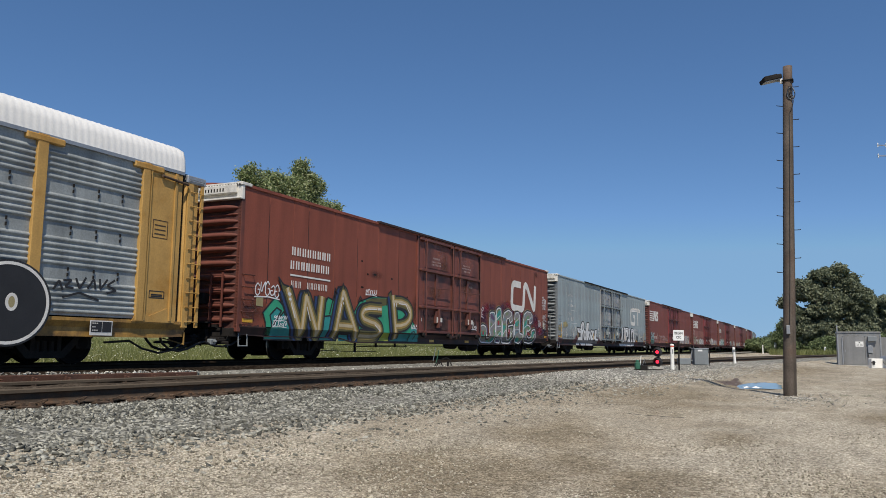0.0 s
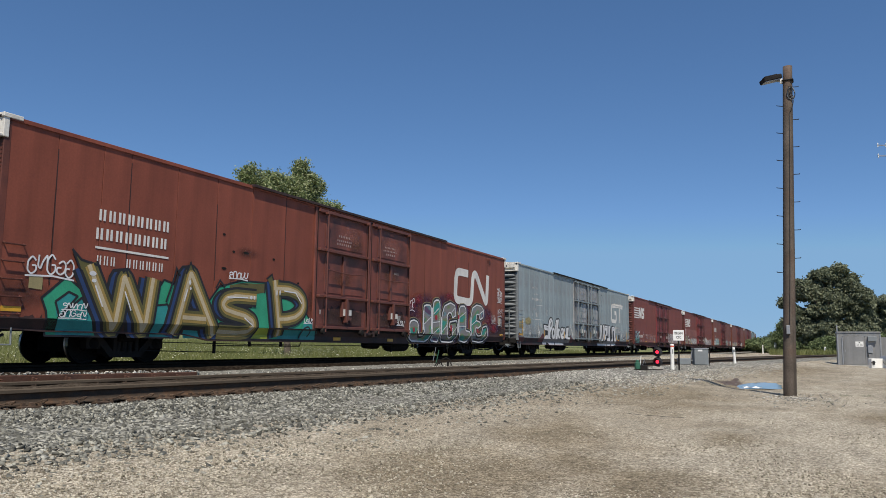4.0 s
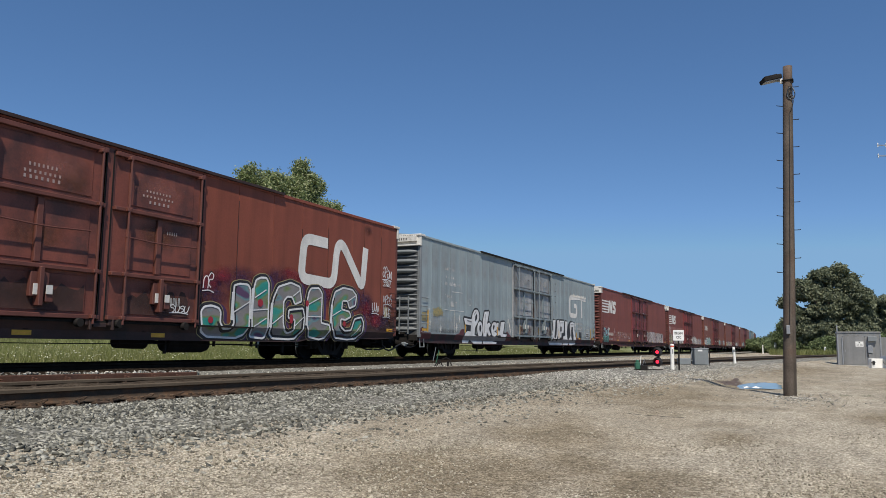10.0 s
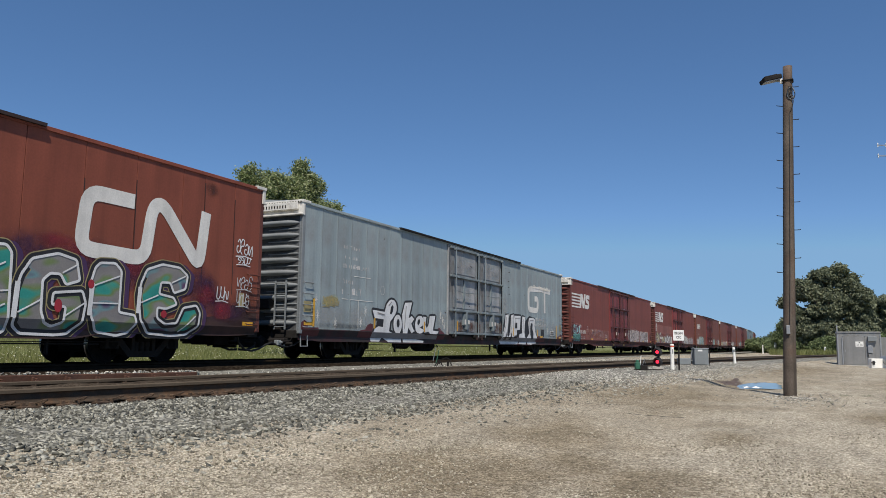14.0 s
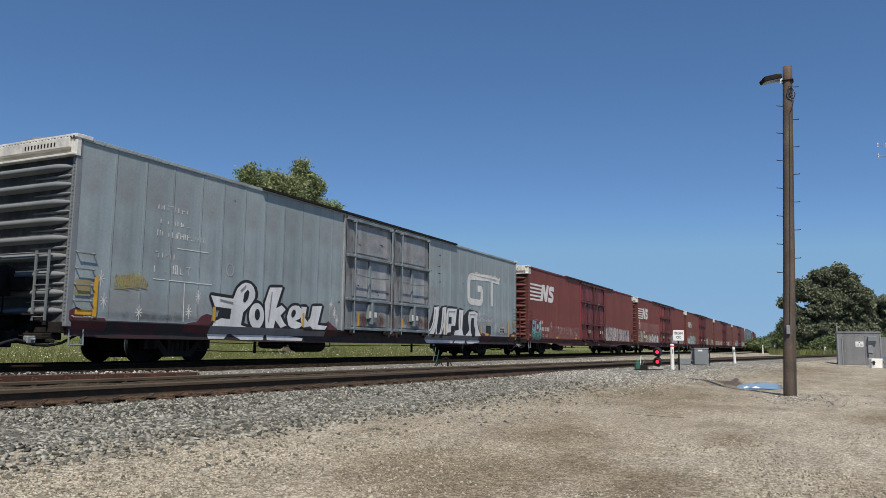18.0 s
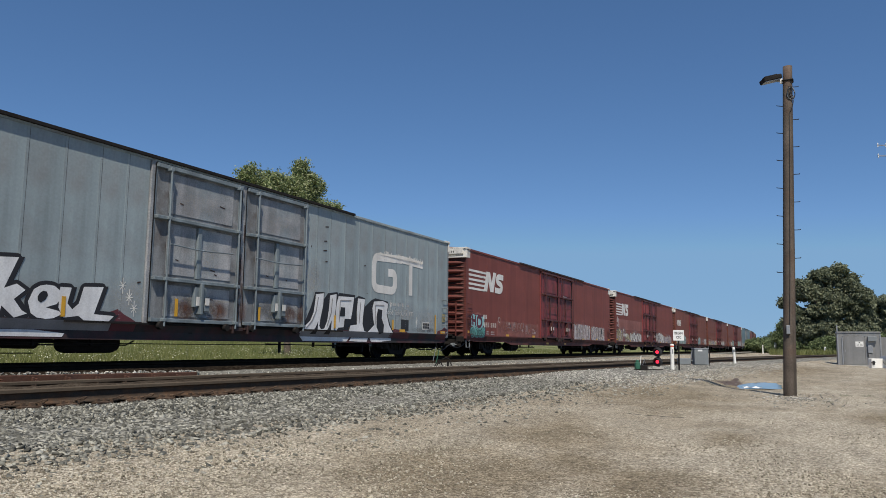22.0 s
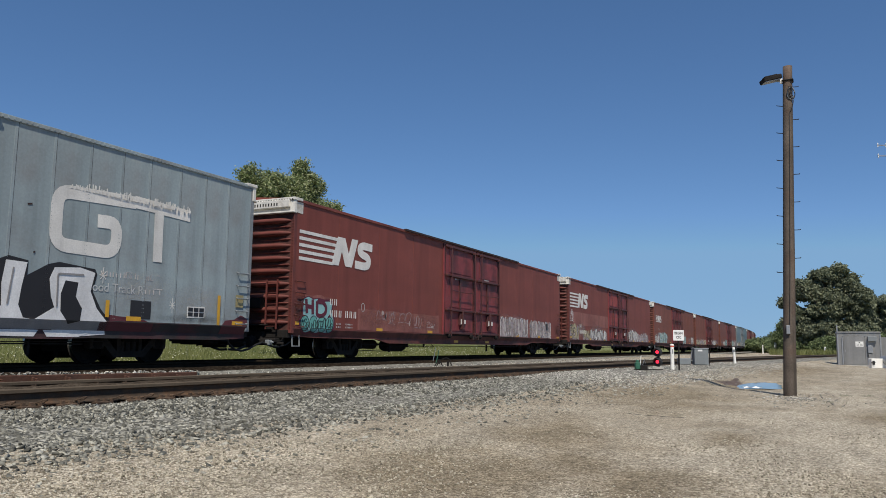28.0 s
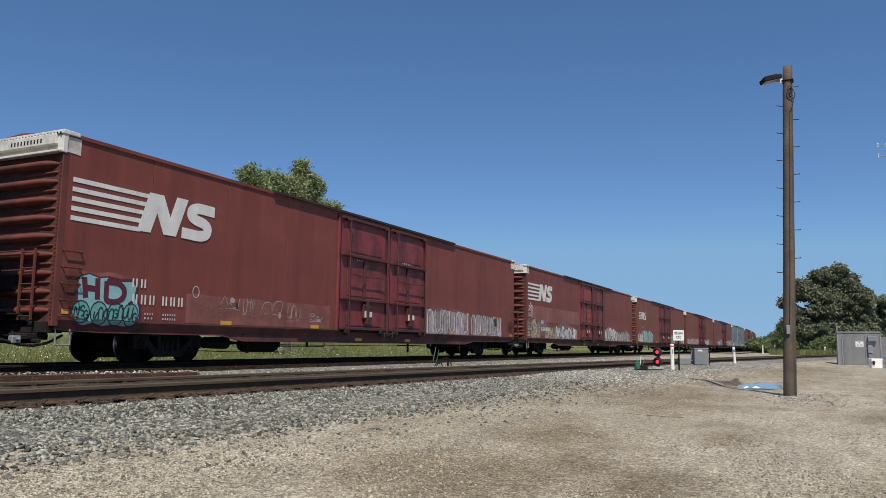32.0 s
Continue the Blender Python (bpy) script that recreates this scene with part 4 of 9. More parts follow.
def make_boxcar(k, label, paint, door_paint, end_paint, roof_paint, seams, fascia, roll=True, riveted=False):
    ob = thing("boxcar", (0, 0, 0), label, "boxcar", "cars of the freight train")
    h = LEN / 2
    X = lambda x: x - h
    part("body", shared(("body", paint.name), lambda: mesh_of("body", boxes((-h + 0.02, h - 0.02, -HALF + 0.03, HALF - 0.01, 0.90, 4.80)), paint)), None, ob)
    # side sheets, joint by joint
    edges = [0.06] + seams + [10.25]
    right = [16.50] + [LEN - s for s in seams[::-1]] + [LEN - 0.06]
    for es in (edges, right):
        for a, b in zip(es, es[1:]):
            w = round(b - a - 0.012, 3)
            p = part("side_panel", shared(("panel", w, paint.name), lambda: mesh_of("side_panel", boxes((0, w, -0.0, 0.045, 0, 3.86), bevel=0.004), paint)), None, ob)
            p.location = (X(a + 0.006), -HALF, 0.94)
        if riveted:
            for a in es[1:-1]:
                s = part("rivet_strip", shared(("rivets", paint.name), lambda: mesh_of("rivet_strip", boxes((-0.032, 0.032, -0.004, 0.0, 0, 3.84), *[(x - 0.007, x + 0.007, -0.010, -0.004, 0.05 + i * 0.085, 0.064 + i * 0.085) for i in range(45) for x in (-0.020, 0.020)]), paint)), None, ob)
                s.location = (X(a), -HALF, 0.95)
                s = part("lap_edge", shared("lapedge", lambda: mesh_of("lap_edge", boxes((0.033, 0.042, -0.003, 0.0, 0, 3.84)), M_SHADESEAM)), None, ob)
                s.location = (X(a), -HALF, 0.95)
    for px, pw in ((10.25, 0.13), (13.42, 0.22), (16.42, 0.08)):
        p = part("door_post", shared(("post", pw, paint.name), lambda: mesh_of("door_post", boxes((0, pw, -0.055, 0.04, 0.9, 4.78), bevel=0.008), door_paint)), None, ob)
        p.location = (X(px), -HALF, 0)
    part("side_sill", shared(("sill", door_paint.name), lambda: mesh_of("side_sill", sill_mesh(riveted), SILL.get(paint.name, M_STEEL))), None, ob, "grimy side sill")
    add_roof(ob, roof_paint, riveted)
    part("door_track", shared(("track", fascia, door_paint.name), lambda: mesh_of("door_track", boxes((X(fascia[0]), X(fascia[1]), -HALF - 0.11, -HALF + 0.02, 4.825, 4.895)), M_STEEL if riveted else SILL["fascia"])), None, ob, "dark upper door track")
    part("lower_track", shared(("ltrack",), lambda: mesh_of("lower_track", boxes((X(8.2), X(18.6), -HALF - 0.06, -HALF - 0.013, 0.895, 0.94)), M_STEEL)), None, ob)
    bp = BAR.get(door_paint.name, door_paint)
    add_door(ob, 10.38, 13.42, door_paint, bp)
    add_door(ob, 13.64, 16.42, door_paint, bp)
    lt = part("door_latch", shared("doorlatch", lambda: mesh_of("door_latch", boxes((-0.42, -0.22, -0.10, 0.0, 0.84, 1.00), (0.16, 0.38, -0.10, 0.0, 0.84, 1.00), (-0.20, 0.14, -0.07, 0.0, 0.80, 0.90), (-0.34, -0.28, -0.13, -0.05, 0.74, 0.98), (0.24, 0.30, -0.13, -0.05, 0.74, 0.98), bevel=0.012), SILL["fascia"])), None, ob, "rusty door latch gear")
    lt.location = (X(13.53), -HALF - 0.02, 0)
    add_end(ob, -1, end_paint, M_WHITE, end_paint)
    add_end(ob, 1, end_paint, M_WHITE, end_paint)
    for gx in (0.10, LEN - 0.52):
        for i in range(5):
            sl = part("grab_iron", shared(("grab", end_paint.name), lambda: mesh_of("grab_iron", rod([(0, 0.0, 0.03), (0, -0.075, 0), (0.42, -0.075, 0), (0.42, 0.0, 0.03)], 0.014, 6), end_paint)), None, ob)
            sl.location = (X(gx), -HALF, 1.0 + 0.34 * i)
    part("centre_sill", shared("csill", lambda: mesh_of("centre_sill", boxes((-h + 0.2, h - 0.2, -0.22, 0.22, 0.70, 1.0), (-h + 2.8, -h + 4.4, -1.3, 1.3, 0.80, 0.95), (h - 4.4, h - 2.8, -1.3, 1.3, 0.80, 0.95), *[(x, x + 0.12, -1.45, 1.45, 0.72, 0.92) for x in (-7.5, -4.5, -1.5, 1.5, 4.5, 7.5)]), M_STEEL)), None, ob)
    tk_ = part("air_reservoir", shared("tank", lambda: mesh_of("air_reservoir", lathe(bmesh.new(), [(0.05, -1.2), (0.20, -1.15), (0.235, -1.0), (0.235, 0.15), (0.20, 0.28), (0.05, 0.32)], 18, "x", (0.4, -0.85, 0.47)), M_STEEL)), None, ob)
    tk_.location.x = TANK_AT.get(k, 0.0)
    part("brake_cylinder", shared("bcyl", lambda: mesh_of("brake_cylinder", lathe(bmesh.new(), [(0.04, -0.6), (0.15, -0.5), (0.17, 0.0), (0.17, 0.35), (0.06, 0.42), (0.03, 0.9)], 16, "x", (-1.6, -0.7, 0.50)), M_STEEL)), None, ob).location.x = TANK_AT.get(k, 0.0)
    part("brake_pipe", shared("bpipe", lambda: mesh_of("brake_pipe", rod([(-7.0, -1.2, 0.42), (-3.2, -1.2, 0.42), (-2.6, -0.8, 0.52)], 0.016, 6), M_STEEL)), None, ob)
    part("brake_pipe", shared("bpipe2", lambda: mesh_of("brake_pipe", rod([(2.2, -0.9, 0.48), (5.4, -1.25, 0.44), (8.3, -1.25, 0.44)], 0.016, 6), M_STEEL)), None, ob)
    part("brake_rod", shared("brod", lambda: mesh_of("brake_rod", rod([(-9.0, -1.28, 0.50), (-5.4, -1.28, 0.46), (0.0, -1.28, 0.45), (5.6, -1.28, 0.47), (9.0, -1.28, 0.50)], 0.011, 6), M_STEEL)), None, ob)
    part("brake_rod", shared("brod2", lambda: mesh_of("brake_rod", rod([(-9.3, -1.24, 0.30), (-7.6, -1.24, 0.26), (-5.55, -1.24, 0.25)], 0.012, 6), M_STEEL)), None, ob)
    for j, x in enumerate((-7.0, -5.6, -4.2, 2.4, 4.1, 5.6, 7.0)):
        hg = part("hanger", shared(("hang", j % 3 == 0), lambda: mesh_of("hanger", boxes((0, 0.05, -1.27, -1.2, 0.22 if j % 3 == 0 else 0.40, 0.75)), M_STEEL)), None, ob)
        hg.location = (x, 0, 0)
    for x in (TRUCK_AT, LEN - TRUCK_AT):
        add_truck(ob, X(x), roll)
    for x in (0.16, 4.9, 8.9, 19.0, 22.5, 26.0) if riveted else (0.16, 4.9, 8.9, 11.6, 15.1, 19.0, 22.5, 26.0):
        y = part("reflector", shared("reflector", lambda: mesh_of("reflector", boxes((0, 0.42, -0.006, 0, 0, 0.10)), M_YELLOW)), None, ob, "yellow reflective strip")
        y.location = (X(x), -HALF + (0.083 if 10 < x < 16 else -0.004), 1.06 if x < 0.2 else 0.97 if not 10 < x < 16 else 0.61)
    CARS[k] = (ob, h, 0.0)
    return ob


SILL = {"fascia": mat("dark_brown_door_track", (0.035, 0.018, 0.016), rough=0.7, vary=0.25, scale=3, fine=40, bump=0.15)}
SILL["boxcar_red_paint"] = mat("grimy_brown_sill", (0.055, 0.026, 0.022), rough=0.75, vary=0.3, scale=2, fine=40, bump=0.2, second=(0.03, 0.02, 0.018), amount=0.5)
SILL["oxide_red_paint"] = SILL["faded_red_paint"] = mat("dusty_red_sill", (0.135, 0.040, 0.032), rough=0.75, vary=0.3, scale=2, fine=40, bump=0.15, second=(0.06, 0.024, 0.021), amount=0.45)
# Grime and the unlit sill's shade, both put into this one tone.
SILL["weathered_grey_blue_paint"] = mat("grimy_shaded_grey_sill", (0.030, 0.027, 0.027), rough=0.8, vary=0.3, scale=2, fine=40, bump=0.2, second=(0.068, 0.022, 0.025), amount=0.5)
SILL["faded_blue_paint"] = SILL["weathered_grey_blue_paint"]
M_OXDOOR = mat("maroon_door_paint", (0.205, 0.036, 0.038), rough=0.6, vary=0.15, scale=1.5, fine=25, bump=0.12, streak=0.1, second=(0.08, 0.02, 0.02), amount=0.4)
M_REDDOOR = mat("brown_red_door_paint", (0.185, 0.054, 0.036), rough=0.6, vary=0.18, scale=1.5, fine=25, bump=0.12, streak=0.1, second=(0.08, 0.03, 0.024), amount=0.45)
BAR = {"maroon_door_paint": mat("dark_maroon_bar_paint", (0.075, 0.022, 0.021), rough=0.6, vary=0.2, scale=2, fine=30, bump=0.12),
       "brown_red_door_paint": mat("dark_brown_bar_paint", (0.120, 0.040, 0.029), rough=0.6, vary=0.2, scale=2, fine=30, bump=0.12),
       "door_grey_paint": mat("blue_grey_bar_paint", (0.165, 0.198, 0.214), rough=0.6, vary=0.2, scale=2, fine=30, bump=0.12, streak=0.15)}
# Darker copy of the door grey, painting shade into the recesses between fields.
LEAF = {"door_grey_paint": mat("shaded_grey_door_recess", (0.195, 0.203, 0.208), rough=0.75, vary=0.25, scale=2, fine=30, bump=0.15, streak=0.2, second=(0.125, 0.112, 0.105), amount=0.35)}
# Darker copy of the body red that carries the end ribs' shade in its colour.
M_ENDRED = mat("shaded_brown_red_end_paint", (0.150, 0.047, 0.032), second=(0.085, 0.032, 0.024), amount=0.5, **RED)
M_ENDOX = mat("dark_oxide_end_paint", (0.142, 0.040, 0.032), second=(0.085, 0.028, 0.024), amount=0.45, **RED)
WELD = [1.15, 2.29, 3.05, 4.5, 5.9, 7.3, 8.8]
RIVET = [0.98, 1.85, 2.72, 3.69, 4.49, 5.35, 6.23, 7.1, 7.98, 8.86, 9.6]
NSEAM = [2.4, 5.0, 7.6]
car_red = make_boxcar(0, "brown-red high boxcar with a green and gold mural", M_BOXRED, M_REDDOOR, M_ENDRED, M_BOXRED, WELD, (7.2, 19.7))
car_grey = make_boxcar(1, "weathered blue-grey riveted boxcar with black and white graffiti", M_BLUEGREY, M_DOORGREY, M_RIBGREY, M_BLUEGREY, RIVET, (6.0, 19.1), riveted=True)
car_striped = make_boxcar(2, "oxide-red boxcar with white stripes and small turquoise graffiti", M_OXIDE, M_OXDOOR, M_ENDOX, M_OXIDE, NSEAM, (6.8, 19.2))
car_striped_b = make_boxcar(3, "oxide-red boxcar with white stripes and pale graffiti along its sill", M_OXIDE, M_OXDOOR, M_ENDOX, M_OXIDE, NSEAM, (6.8, 19.2))
LATER = {}
for k in range(4, 12):
    blue = k == 7
    LATER[k] = make_boxcar(k, "faded blue boxcar far back in the train" if blue else "faded red boxcar with pale graffiti along its sill", M_BLUE if blue else M_RED_OLD, M_DOORGREY if blue else M_OXDOOR, M_RIBGREY if blue else M_RED_OLD, M_BLUEGREY if blue else M_RED_OLD, NSEAM, (6.8, 19.2), roll=k < 5)


# ---- paint on the cars ----
def drape(bm):
    """Lets paint that runs below the side sheet follow the sill's leaning face and flange."""
    if min(v.co.z for v in bm.verts) < 0.93:
        for z, cut in ((0.93, False), (0.73, False), (0.585, True)):
            bmesh.ops.bisect_plane(bm, geom=bm.verts[:] + bm.edges[:] + bm.faces[:], plane_co=(0, 0, z), plane_no=(0, 0, 1), clear_inner=cut)
        for v in bm.verts:
            if v.co.z < 0.93:
                v.co.y += 0.097 * min(1.0, (0.93 - v.co.z) / 0.2)
    return bm


def shut(s):
    """Closes a line on itself, with its ends in the middle of a stretch."""
    m = ((s[0][0] + s[1][0]) / 2, (s[0][1] + s[1][1]) / 2)
    return [m] + s[1:] + [s[0], m]


def layer(car_ob, name, material, y, label="", strokes=(), width=0.2, r=0.12, fields=()):
    """Spray paint or lettering as bands and filled fields, y metres proud of the car's side."""
    ob = None
    for i, s in enumerate(strokes):
        y0 = -HALF - y - 0.0005 * i
        ob = part(name, drape(ribbon(bmesh.new(), [(x - LEN / 2, z) for x, z in s], width, y0, y0 + 0.003, r)), material, car_ob, label)
    for i, f in enumerate(fields):
        y0 = -HALF - y - 0.0005 * i
        ob = part(name, drape(slab(bmesh.new(), [(x - LEN / 2, z) for x, z in f], y0, y0 + 0.003)), material, car_ob, label)
    return ob


def haze_material(name, color, strength):
    """Thin overspray or grime: thickest in its middle, broken up by the steel's grain, gone at its edge."""
    m = mat(name, color, rough=0.7, vary=0.15, scale=2.0, fine=30, bump=0.03)
    n, l = m.node_tree.nodes, m.node_tree.links
    tc = n.new("ShaderNodeTexCoord")
    mp = n.new("ShaderNodeVectorMath")
    mp.operation = "MULTIPLY_ADD"
    mp.inputs[1].default_value, mp.inputs[2].default_value = (2, 0, 2), (-1, 0, -1)
    l.new(tc.outputs["Generated"], mp.inputs[0])
    ln = n.new("ShaderNodeVectorMath")
    ln.operation = "LENGTH"
    l.new(mp.outputs[0], ln.inputs[0])
    fall = n.new("ShaderNodeMapRange")
    fall.interpolation_type = "SMOOTHSTEP"
    fall.inputs[1].default_value, fall.inputs[2].default_value, fall.inputs[3].default_value, fall.inputs[4].default_value = 0.15, 1.0, strength, 0.0
    l.new(ln.outputs["Value"], fall.inputs[0])
    ns = n.new("ShaderNodeTexNoise")
    ns.inputs["Scale"].default_value, ns.inputs["Detail"].default_value, ns.inputs["Roughness"].default_value = 2.6, 6, 0.7
    l.new(tc.outputs["Object"], ns.inputs["Vector"])
    nr = n.new("ShaderNodeMapRange")
    nr.inputs[1].default_value, nr.inputs[2].default_value, nr.inputs[3].default_value, nr.inputs[4].default_value = 0.34, 0.60, 0.25, 1.0
    l.new(ns.outputs[0], nr.inputs[0])
    k = n.new("ShaderNodeMath")
    k.operation = "MULTIPLY"
    l.new(fall.outputs[0], k.inputs[0]), l.new(nr.outputs[0], k.inputs[1])
    l.new(k.outputs[0], n["Principled BSDF"].inputs["Alpha"])
    return m


H = {hn: haze_material("haze_" + hn, hc, hs_) for hn, hc, hs_ in (("red", (0.24, 0.02, 0.035), 0.75), ("violet", (0.05, 0.016, 0.05), 0.85), ("grime", (0.050, 0.024, 0.019), 0.62), ("soot", (0.060, 0.060, 0.060), 0.45),
                                                                   ("dust", (0.46, 0.45, 0.44), 0.42), ("pink", (0.40, 0.31, 0.29), 0.62), ("yellow", (0.50, 0.46, 0.12), 0.6), ("rust", (0.13, 0.05, 0.025), 0.7), ("faded", (0.30, 0.115, 0.092), 0.7))}


def haze(car_ob, kind, spots, y=0.006):
    """Sprayed or greasy clouds on the side: rows of x, z, half width, half height."""
    for i, (x, z, a, b) in enumerate(spots):
        y0 = -HALF - y - 0.0003 * i
        z0 = max(z - b, 0.945)
        bm = bmesh.new()
        bm.faces.new([bm.verts.new((px, y0, pz)) for px, pz in ((x - a - LEN / 2, z0), (x + a - LEN / 2, z0), (x + a - LEN / 2, z + b), (x - a - LEN / 2, z + b))])
        part("haze", bm, H[kind], car_ob, "soft cloud of " + {"red": "red spray", "violet": "dark violet spray", "dust": "pale overspray", "pink": "washed-out pale paint", "yellow": "yellow spray", "rust": "rust stain", "faded": "sun-bleached paint"}.get(kind, "dark grime"))


def patch_field(car_ob, name, material, y, x0, x1, z0, z1, label="", wave=0.12, n=26, seed=1):
    """A field of paint with an uneven, drip-like upper edge."""
    rnd = random.Random(seed)
    top = [(x1 - (x1 - x0) * i / n, z1 - wave * rnd.random()) for i in range(n + 1)]
    return layer(car_ob, name, material, y, label, fields=[[(x0, z0), (x1, z0)] + top])


def blob(cx, cz, rx, rz, n=16):
    return [(cx + rx * math.cos(2 * math.pi * i / n), cz + rz * math.sin(2 * math.pi * i / n)) for i in range(n)]


HOOKS = (((0.1, 0.0), (0.1, 0.75), (0.35, 1.0), (0.7, 0.95), (0.85, 0.7), (0.85, 0.0)), ((0.95, 0.7), (0.6, 1.0), (0.15, 0.85), (0.3, 0.5), (0.75, 0.55), (0.95, 0.2), (0.5, 0.0)),
         ((0.1, 1.0), (0.12, 0.3), (0.4, 0.0), (0.8, 0.15), (0.88, 1.0)), ((0.0, 0.1), (0.2, 0.95), (0.5, 0.55), (0.6, 0.15), (0.85, 0.3), (0.9, 0.9)), ((0.8, 0.75), (0.45, 1.0), (0.12, 0.7), (0.15, 0.2), (0.5, 0.0), (0.88, 0.2), (0.85, 0.5), (0.5, 0.48)))


def scribble(car_ob, x0, x1, z0, z1, material, seed, w=0.022, y=0.016, n=5):
    """A quick unreadable tag: hooks and loops that run into one another, with a slash below."""
    rnd = random.Random(seed)
    d, h = (x1 - x0) / n, z1 - z0
    st = []
    for i in range(n):
        lean, tall, drop = rnd.uniform(0.05, 0.35) * d, rnd.uniform(0.75, 1.15), rnd.uniform(-0.12, 0.18)
        q = rnd.choice(HOOKS)
        if rnd.random() < 0.4:
            q = [(1 - u, v) for u, v in q]
        st.append([(x0 + d * (i - 0.1 + 1.2 * u) + lean * v, z0 + h * (drop + tall * v)) for u, v in q])
    st.append([(x0 - 0.1 * d, z0 - 0.10 * h), (x0 + 0.55 * (x1 - x0), z0 - 0.02 * h), (x1 + 0.1 * d, z0 - 0.16 * h)])
    return layer(car_ob, "tag", material, y, "thin sprayed tag", strokes=st, width=w, r=0.05)


def stencil(car_ob, rows, material=None, y=0.010, name="stencil"):
    """Small writing as plain bars, two thin ones for each character where they are tall."""
    bm = bars([(x - LEN / 2, z, w, h, n) for x, z, w, h, n in rows if h < 0.15], -HALF - y, 0.003, 0.38)
    for x, z, w, h, n in rows:
        for i in range(n if h >= 0.15 else 0):
            for dx in (0.05, 0.46):
                box(bm, x - LEN / 2 + w / n * (i + dx), x - LEN / 2 + w / n * (i + dx + 0.17), -HALF - y - 0.003, -HALF - y, z, z + h)
    ob = part(name, bm, material or M_WORN, car_ob, "small stencilled marks")
    ob["kind"] = "stuff"
    return ob


def washed_material(name, color, low, high):
    """Old spray paint, rubbed and bleached until the steel shows through in places."""
    m = mat(name, color, rough=0.7, vary=0.2, scale=2.2, fine=30, bump=0.03, streak=0.25)
    n, l = m.node_tree.nodes, m.node_tree.links
    tc, ns, nr = n.new("ShaderNodeTexCoord"), n.new("ShaderNodeTexNoise"), n.new("ShaderNodeMapRange")
    ns.inputs["Scale"].default_value, ns.inputs["Detail"].default_value, ns.inputs["Roughness"].default_value = 3.2, 7, 0.72
    l.new(tc.outputs["Object"], ns.inputs["Vector"])
    nr.inputs[1].default_value, nr.inputs[2].default_value, nr.inputs[3].default_value, nr.inputs[4].default_value = 0.36, 0.62, low, high
    l.new(ns.outputs[0], nr.inputs[0])
    l.new(nr.outputs[0], n["Principled BSDF"].inputs["Alpha"])
    return m


WASH = {wn: washed_material("washed_spray_" + wn, wc, lo, hi) for wn, wc, lo, hi in (("rose", (0.47, 0.40, 0.40), 0.30, 0.72), ("white", (0.62, 0.60, 0.57), 0.35, 0.95), ("sand", (0.46, 0.40, 0.26), 0.30, 0.85), ("aqua", (0.34, 0.48, 0.47), 0.25, 0.85), ("line", (0.68, 0.64, 0.62), 0.30, 0.90), ("dark", (0.05, 0.035, 0.04), 0.4, 0.95))}


def throwup(car_ob, x0, x1, z0, z1, fill, line, seed, y=0.009, label="washed-out pale graffiti", wide=0.62):
    """Old sprayed shapes, fat and leaning on one another: a rim, a rubbed filling, drips below."""
    rnd = random.Random(seed)
    n = max(2, round((x1 - x0) / wide))
    w = (x1 - x0) / n
    for i in range(n):
        hh, dz, lean = (z1 - z0) * rnd.uniform(0.78, 1.0), rnd.uniform(0.0, 0.06), rnd.uniform(-0.08, 0.14)
        base = rnd.choice(HOOKS)
        st = [(x0 + w * (i - 0.04 + 1.08 * u) + lean * v, z0 + 0.10 + dz + (hh - 0.2) * v) for u, v in base]
        flip = rnd.random() < 0.3
        if flip:
            st = [(2 * (x0 + w * (i + 0.5)) - x, z) for x, z in st]
        layer(car_ob, "graffiti_rim", line, y + 0.0012 * (i % 3), strokes=[st], width=0.36 * w + 0.05, r=0.08)
        layer(car_ob, "graffiti_letter", fill, y + 0.0045 + 0.0012 * (i % 3), label, strokes=[st], width=0.36 * w - 0.01, r=0.07)


# brown-red car: block lettering as plain bars, white ribbon emblem, two murals
bx = bmesh.new()
for z, x0, n in ((3.13, 2.25, 8), (2.71, 2.20, 8)):
    for i in range(n):
        for dx in (0.0, 0.112):
            box(bx, x0 - LEN / 2 + 0.262 * i + dx, x0 - LEN / 2 + 0.262 * i + dx + 0.060, -HALF - 0.013, -HALF - 0.009, z, z + 0.25)
part("lettering", bx, M_LETTER, car_red, "two lines of white painted marks")["kind"] = "stuff"
layer(car_red, "rule", M_LETTER, 0.012, strokes=[[(2.2, 2.53), (4.3, 2.51)]], width=0.05, r=0)
stencil(car_red, [(2.25, 2.16, 0.55, 0.20, 3), (3.05, 2.16, 1.15, 0.20, 6)], M_LETTER, name="road_number")
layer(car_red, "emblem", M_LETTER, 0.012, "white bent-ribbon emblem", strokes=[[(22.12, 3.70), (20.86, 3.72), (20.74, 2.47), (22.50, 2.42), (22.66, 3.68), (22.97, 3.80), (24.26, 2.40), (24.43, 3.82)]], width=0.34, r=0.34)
W1 = [(2.06, 2.12), (2.82, 0.75), (3.02, 1.95), (3.68, 0.73), (3.86, 1.98)]
A1, A2 = [(4.62, 0.68), (5.06, 2.22), (6.03, 0.66)], [(4.85, 1.10), (5.66, 1.08)]
S1 = [(7.58, 1.74), (6.75, 1.74), (6.38, 1.66), (6.24, 1.50), (6.36, 1.36), (6.75, 1.28), (7.15, 1.22), (7.44, 1.10), (7.50, 0.95), (7.34, 0.80), (6.9, 0.76), (6.14, 0.78)]
